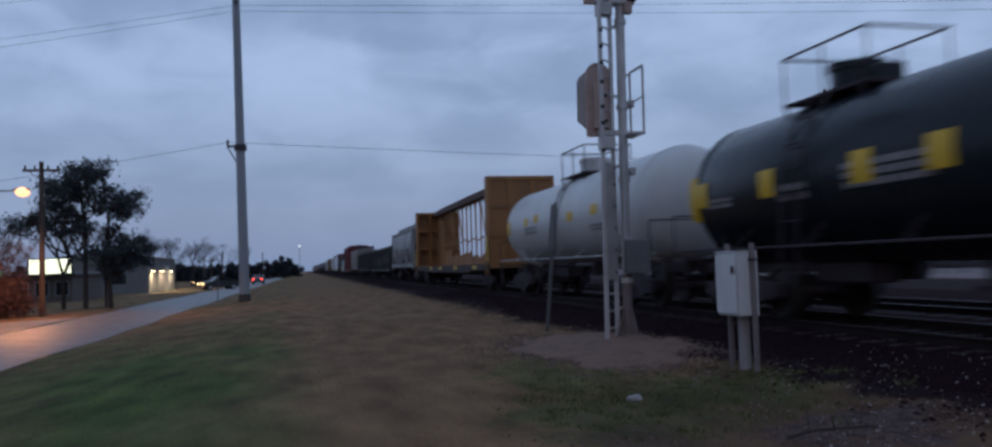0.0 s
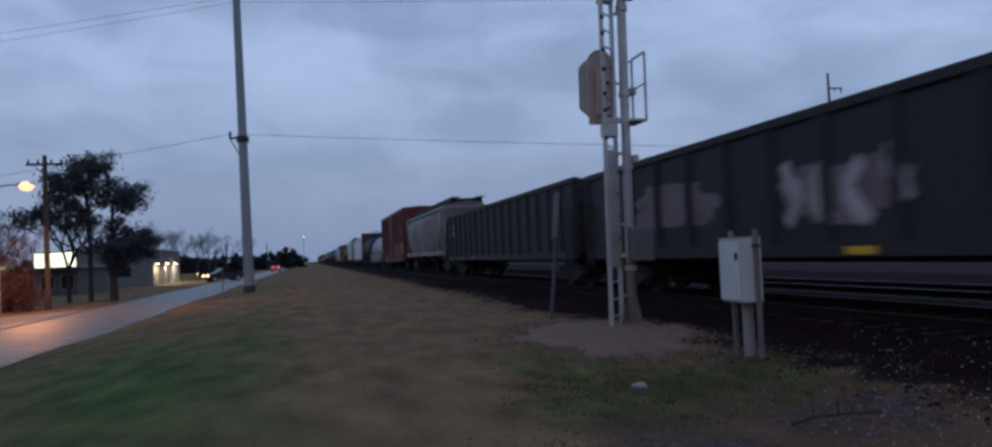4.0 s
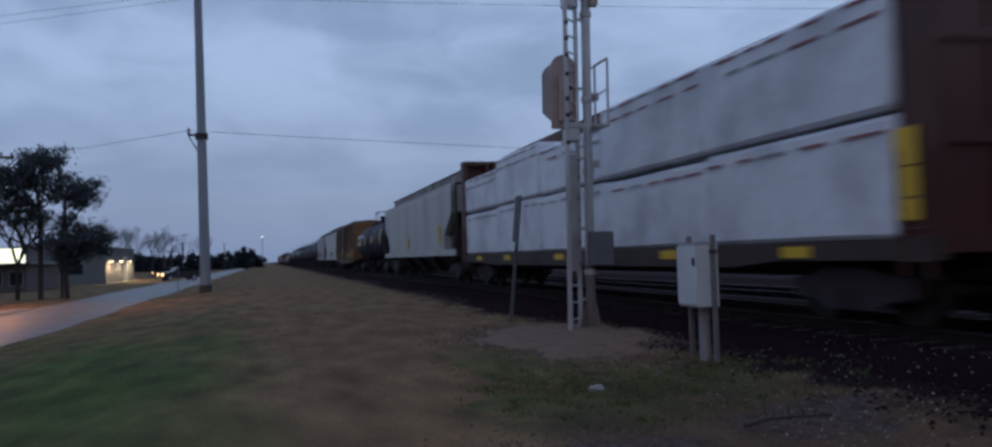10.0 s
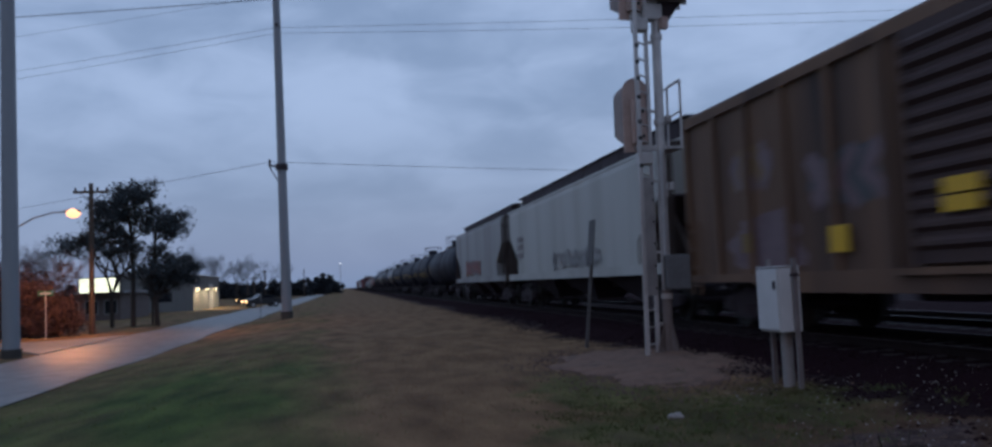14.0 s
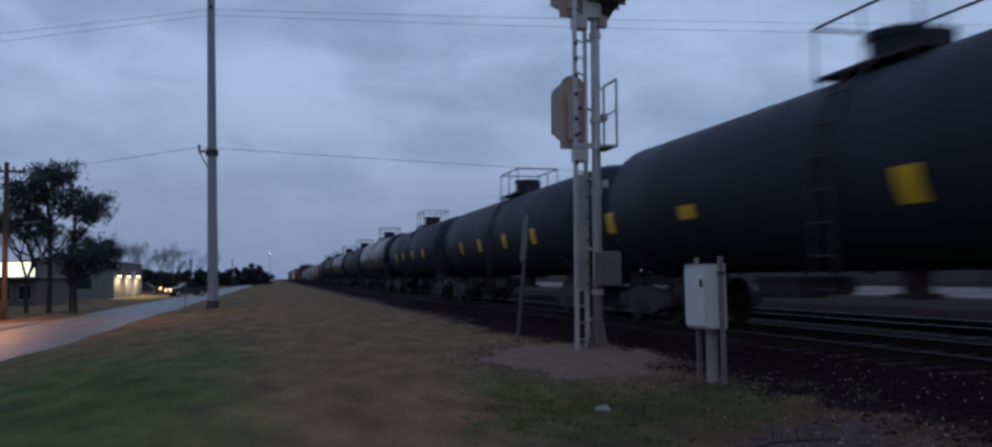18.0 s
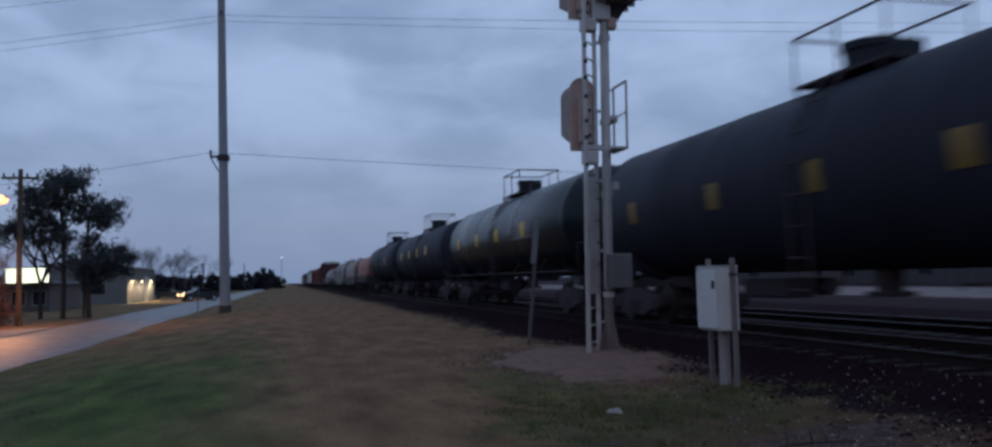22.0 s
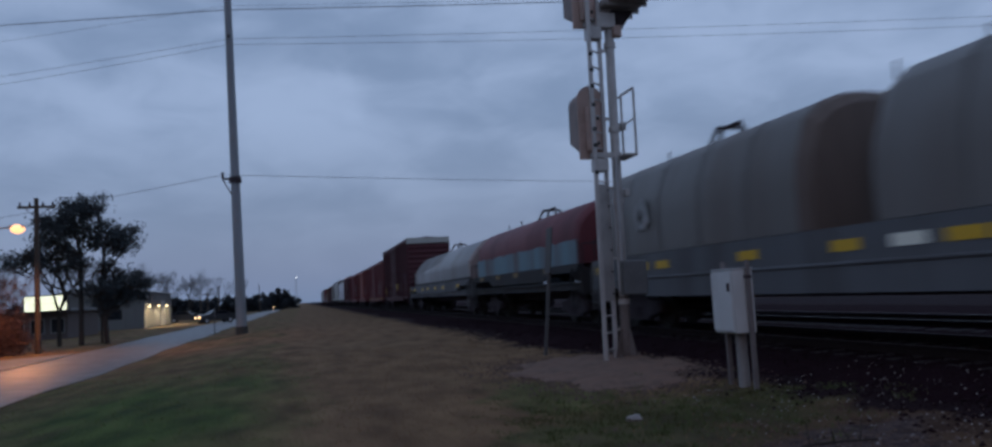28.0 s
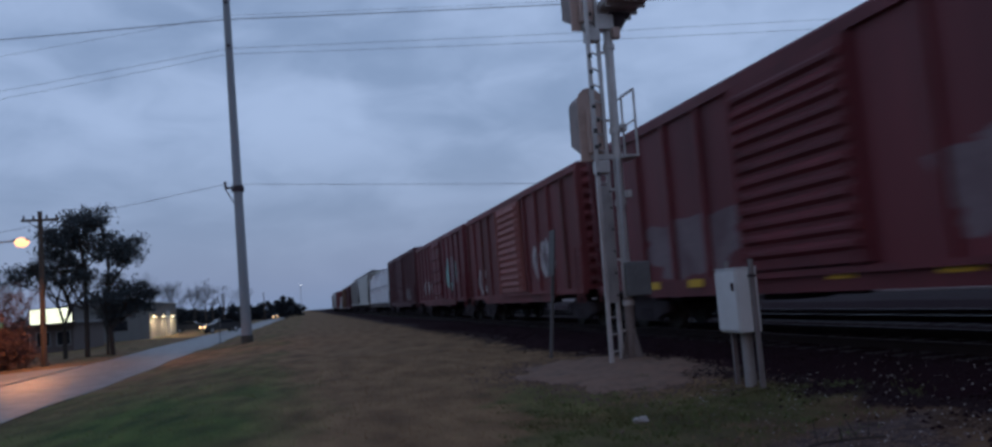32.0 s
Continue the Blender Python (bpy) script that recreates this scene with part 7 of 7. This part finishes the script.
centrebeam_car(187.3, 210.8, BROWN_CAR, "brown-red centre-beam flat car loaded with wrapped lumber", low=at_u(187.3, 210.8, 190.0, 193.8, 196.9, 199.8, 204.5, 208.0, w=0.65), marks=[(-11.2, 1.9, 0.35, 1.1, REFLECT)], seed=11, load=True)
hopper_car(211.7, 232.0, WHITE_HOP, "off-white covered hopper car with flat sides", 4.05, 4, 0, False, 12, marks=[(-7.1, 2.07, 0.45, 0.8, REFLECT), (1.0, 1.86, 0.6, 0.45, REFLECT)], walk_h=0.62, band=TAN_HOP)
tank_car(232.8, 250.2, BLACK_MATT, "black tank car with white stencilled lettering", 1.43, 2.38, squares((246.8, 2.41), (243.9, 2.46), (239.6, 2.47), w=0.5, h=0.5) + talls((235.0, 2.6), h=1.0, w=0.4), stripe=[(3.6, 7.6, 0.35, 0.7, 1), (5.2, 7.6, -0.15, 0.12, 2)], rails=False, seed=13)
box_car(251.1, 268.3, OLD_YELLOW, "weathered yellow-brown boxcar with a ribbed door", 4.47, 14, "ribbed", END_YELLOW, door_paint=OLD_BROWN, sprays=[(-4.4, 1.7, 4.4, 1.1, 7), (5.4, 1.6, 2.8, 1.1, 8), (3.0, 2.5, 2.0, 0.9, 7), (5.8, 3.0, 1.6, 0.8, 6), (-3.2, 2.3, 2.0, 0.5, 8)], marks=[(-7.5, 1.67, 0.5, 0.92, REFLECT), (-5.0, 1.54, 0.6, 0.4, REFLECT), (-2.3, 1.5, 0.45, 0.4, REFLECT), (0.52, 1.82, 0.6, 0.19, REFLECT), (0.5, 2.04, 0.6, 0.19, REFLECT), (3.1, 1.54, 0.45, 0.4, REFLECT), (5.9, 1.62, 0.35, 0.35, REFLECT_DIM)], seed=14)
hopper_car(269.2, 287.9, WHITE_HOP, "pale grey covered hopper car with flat sides", 4.12, 3, 0, False, 15, sprays=[(-1.5, 1.75, 5.6, 0.6, 0)], bar=[(6.0, 7.2, 2.0, 3.0, 3)], walk_h=0.66)
hopper_car(288.7, 305.6, GREY_HOP, "grey covered hopper car with red graffiti", 4.12, 3, 0, False, 16, sprays=[(1.0, 1.95, 5.4, 0.9, 5)], walk_h=0.6)
TANKS = [(324.2, 1.48, 2.5, talls((323.3, 2.4), m=REFLECT_DIM)),
         (342.0, 1.48, 2.51, talls((326.2, 2.16)) + squares((329.1, 2.05), (332.0, 2.08), (340.9, 2.2)) + [(337.4, 2.17, 0.6, 0.25, REFLECT)]),
         (360.2, 1.45, 2.48, squares((346.7, 2.2), (349.8, 2.2), (353.2, 2.18), (356.2, 2.18))),
         (378.5, 1.46, 2.5, squares((365.1, 2.25), (368.4, 2.25), (371.8, 2.23), (374.5, 2.24))),
         (396.8, 1.52, 2.6, squares((387.2, 2.6), (390.7, 2.62))),
         (415.0, 1.49, 2.55, squares((403.3, 2.4), (406.0, 2.42), (408.8, 2.42), (412.2, 2.41), m=REFLECT_DIM)),
         (433.2, 1.52, 2.6, squares((420.6, 2.6), (423.9, 2.58), (427.0, 2.55), (430.4, 2.58))),
         (452.0, 1.5, 2.56, squares((439.3, 2.64), (442.3, 2.63), (445.4, 2.62), (448.7, 2.61))),
         (470.6, 1.52, 2.62, squares((458.0, 2.48), (460.4, 2.48), (464.2, 2.43), m=REFLECT_DIM))]
LEAD = 306.4
# tall tank marks take the dim copy, as if little light came back
TANKS = [(e, r, zc, [(u, z, w, h, REFLECT_DIM if h > 0.6 else m) for u, z, w, h, m in marks]) for e, r, zc, marks in TANKS]
for i, (end, r, zc, marks) in enumerate(TANKS):
    glossy = i in (4, 6)
    tank_car(LEAD, end, BLACK_PAINT if glossy else BLACK_MATT, "glossy black tank car with yellow reflectors" if glossy else "dull black tank car with yellow reflectors", r, zc, marks,
             stripe=[(-4.8, -2.6, -0.3, 0.2, 4)] if i in (4, 6, 8) else None, ink=MARK_GREY, rails=glossy, seed=20 + i)
    LEAD = end + 0.8
coil_car(471.6, 484.5, STEEL_DARK, [ORANGE], "coil car under an orange cover", 3.62, low=at_u(471.6, 484.5, 473.2, 475.1, 480.0, w=0.5, m=REFLECT_DIM), seed=31, low_z=1.52, sill=1.3)
coil_car(485.3, 504.1, SILL, [RED_DARK, PINKGREY, RED_DARK], "faded grey coil car with dark red end covers", 3.58, low=at_u(485.3, 504.1, 495.0, m=REFLECT_DIM) + at_u(485.3, 504.1, 487.0, w=0.42) + at_u(485.3, 504.1, 503.2, w=0.7), seed=32, end_paint=RED_DARK, low_z=1.4, shares=((0, 0.19), (0.19, 0.9), (0.9, 1)))
coil_car(504.9, 523.7, BLUE_SILL, [GREY_BROWN, GREY_BROWN], "grey coil car with two rounded covers", 3.85, low=at_u(504.9, 523.7, 507.2, 510.8, 511.5, 513.6, 516.1, 519.4, 520.4, 523.0) + [(512.4 - 514.3, 0.6, REFLECT_WHITE)], seed=33, rust=RUSTY, shares=((0, 0.44), (0.51, 1)), sprays=[(-6.9, 2.3, 1.5, 1.0, 0), (-3.6, 2.35, 0.6, 0.9, 0), (6.2, 2.55, 0.8, 0.8, 0)])
coil_car(524.5, 538.3, GOND, [RED_CAR], "red coil car with a faded teal band", 3.52, low=at_u(524.5, 538.3, 527.5, 531.2, 533.8, 536.6, m=REFLECT_DIM), skirt=TEAL, seed=34, low_z=1.56, sill=1.45)
# pinkish cap colour stands for warm lamplight on the cover's end
coil_car(539.1, 559.6, BLUE_SILL, [GREY_COIL], "dirty white coil car with an angular cover", 3.5, low=at_u(539.1, 559.6, 542.0, 546.2, 548.7, 551.4, 553.6, 557.0, 559.1), style="angular", seed=35, low_z=1.42, sill=1.4, tail=1.3, rust=PINKGREY)
# end_paint is redder than the sides to paint the lamplight on the end
box_car(560.4, 577.0, MAROON_OLD, "tall maroon boxcar with a white end band and graffiti", 5.14, 20, "plug", sprays=[(2.6, 1.38, 3.3, 0.95, 0), (3.1, 2.4, 3.4, 0.85, 3), (-3.3, 1.75, 2.2, 1.2, 4), (0.1, 3.3, 0.9, 0.5, 8), (-6.0, 2.0, 2.4, 1.4, 4), (5.6, 2.0, 1.6, 1.0, 8)], marks=[(-2.0, 1.81, 0.58, 0.45, REFLECT), (1.04, 1.98, 0.4, 0.18, REFLECT_DIM), (6.5, 1.57, 0.35, 0.5, REFLECT)], bar=[(5.0, 6.6, 2.1, 2.7, 2), (-1.9, -0.75, 3.85, 4.2, 3)], seed=36, end_paint=RED_DARK, top_paint=WHITE_HOP)
box_car(577.9, 595.5, RED_CAR, "dark red boxcar with a ribbed door and grey graffiti", 4.52, 13, "ribbed", sprays=[(3.7, 1.75, 4.6, 1.3, 8), (-4.8, 1.9, 4.4, 1.7, 8)], low=at_u(577.9, 595.5, 583.7, 585.8, 590.1, 592.0, 580.0), seed=37)
box_car(596.3, 611.9, RED_FADED, "faded red boxcar with a pale ribbed door", 4.52, 12, "ribbed", sprays=[(5.6, 1.7, 2.4, 1.0, 2), (-3.8, 2.1, 2.6, 1.2, 2)], door_paint=mat("pale_red_paint", (0.30, 0.1, 0.09), 0.6, dirt=(0.16, 0.06, 0.05), streak=True), seed=38)
box_car(612.7, 629.6, RED_CAR, "dark red boxcar with mint green graffiti", 4.52, 13, "plug", sprays=[(-4.4, 2.4, 3.4, 1.9, 1), (4.0, 1.8, 3.0, 1.0, 2)], seed=39)
box_car(630.4, 648.2, RED_DARK, "maroon boxcar with rust stains", 4.75, 14, "plug", sprays=[(-4.0, 1.7, 3.0, 1.0, 0)], seed=40)
centrebeam_car(649.0, 672.6, GREY_HOP, "grey centre-beam flat car loaded with wrapped lumber", seed=41, load=True)
hopper_car(673.5, 692.5, WHITE_HOP, "pale covered hopper car", 4.7, 3, 0, False, 42)
hopper_car(693.4, 712.4, GREY_HOP, "grey covered hopper car with posts", 4.7, 3, 12, False, 43)
box_car(713.2, 730.5, RED_DARK, "dark boxcar in the tail of the train", 4.7, 12, "plug", seed=44)
box_car(731.3, 748.5, OLD_YELLOW, "brown boxcar in the tail of the train", 4.7, 12, "plug", seed=45)
coil_car(749.3, 764.0, GREY_COIL, [PINKGREY], "pale coil car in the tail of the train", 3.8, seed=46)
box_car(764.8, 782.0, RED_FADED, "faded red boxcar in the tail of the train", 4.7, 12, "plug", seed=47)
hopper_car(782.9, 801.0, GREY_HOP, "grey covered hopper car in the tail of the train", 4.6, 3, 0, True, 48)
hopper_car(801.9, 820.0, TAN_HOP, "tan covered hopper car in the tail of the train", 4.6, 3, 0, True, 49)


# ---- sleepers, one by one where the track is near ----
def sleepers():
    def one():
        return box(B(), -1.3, 1.3, -0.115, 0.115, -0.2, 0.0, 0.012)
    me = shared("sleeper", one)
    for xc, bed in ((8.75, BEDS[0]), (12.65, BEDS[1])):
        for i in range(150):
            o = hang("sleeper", me, TIMBER, bed)
            o.location = (xc, -4 + i * 0.53, 0.312)
    rest = B()
    for xc in (8.75, 12.65):
        for i in range(260):
            box(rest, xc - 1.3, xc + 1.3, 75.5 + i * 0.53, 75.73 + i * 0.53, 0.12, 0.312)
    o = part("sleepers", rest, TIMBER, BEDS[0])
    o["kind"] = "stuff"


sleepers()


def motions():
    """The train rolls past at a steady speed; cars come and go on the road."""
    for ob, u in ROLLING:
        walk(ob, [(t, pose(TRACK_X, u - SPEED * t, RAIL_Z)) for t in (0, 8, 16, 24, 32)])
    walk(LEAVING, [(0, pose(-7.2, 134, -0.24)), (2, pose(-7.2, 150, -0.24)), (6, pose(-7.3, 235, -0.24)), (10, pose(-7.4, 330, -0.24)), (32, pose(-7.6, 860, -0.24))])
    walk(ARRIVING, [(0, pose(-25.0, 119, -0.2, 0, 0, -90)), (14, pose(-25.0, 119, -0.2, 0, 0, -90)), (19, pose(-16.2, 119, -0.2, 0, 0, -90)), (32, pose(-15.6, 119, -0.2, 0, 0, -90))])
    walk(COMING, [(0, pose(-8.9, 330, -0.24, 0, 0, 180)), (32, pose(-8.9, 245, -0.24, 0, 0, 180))])


motions()
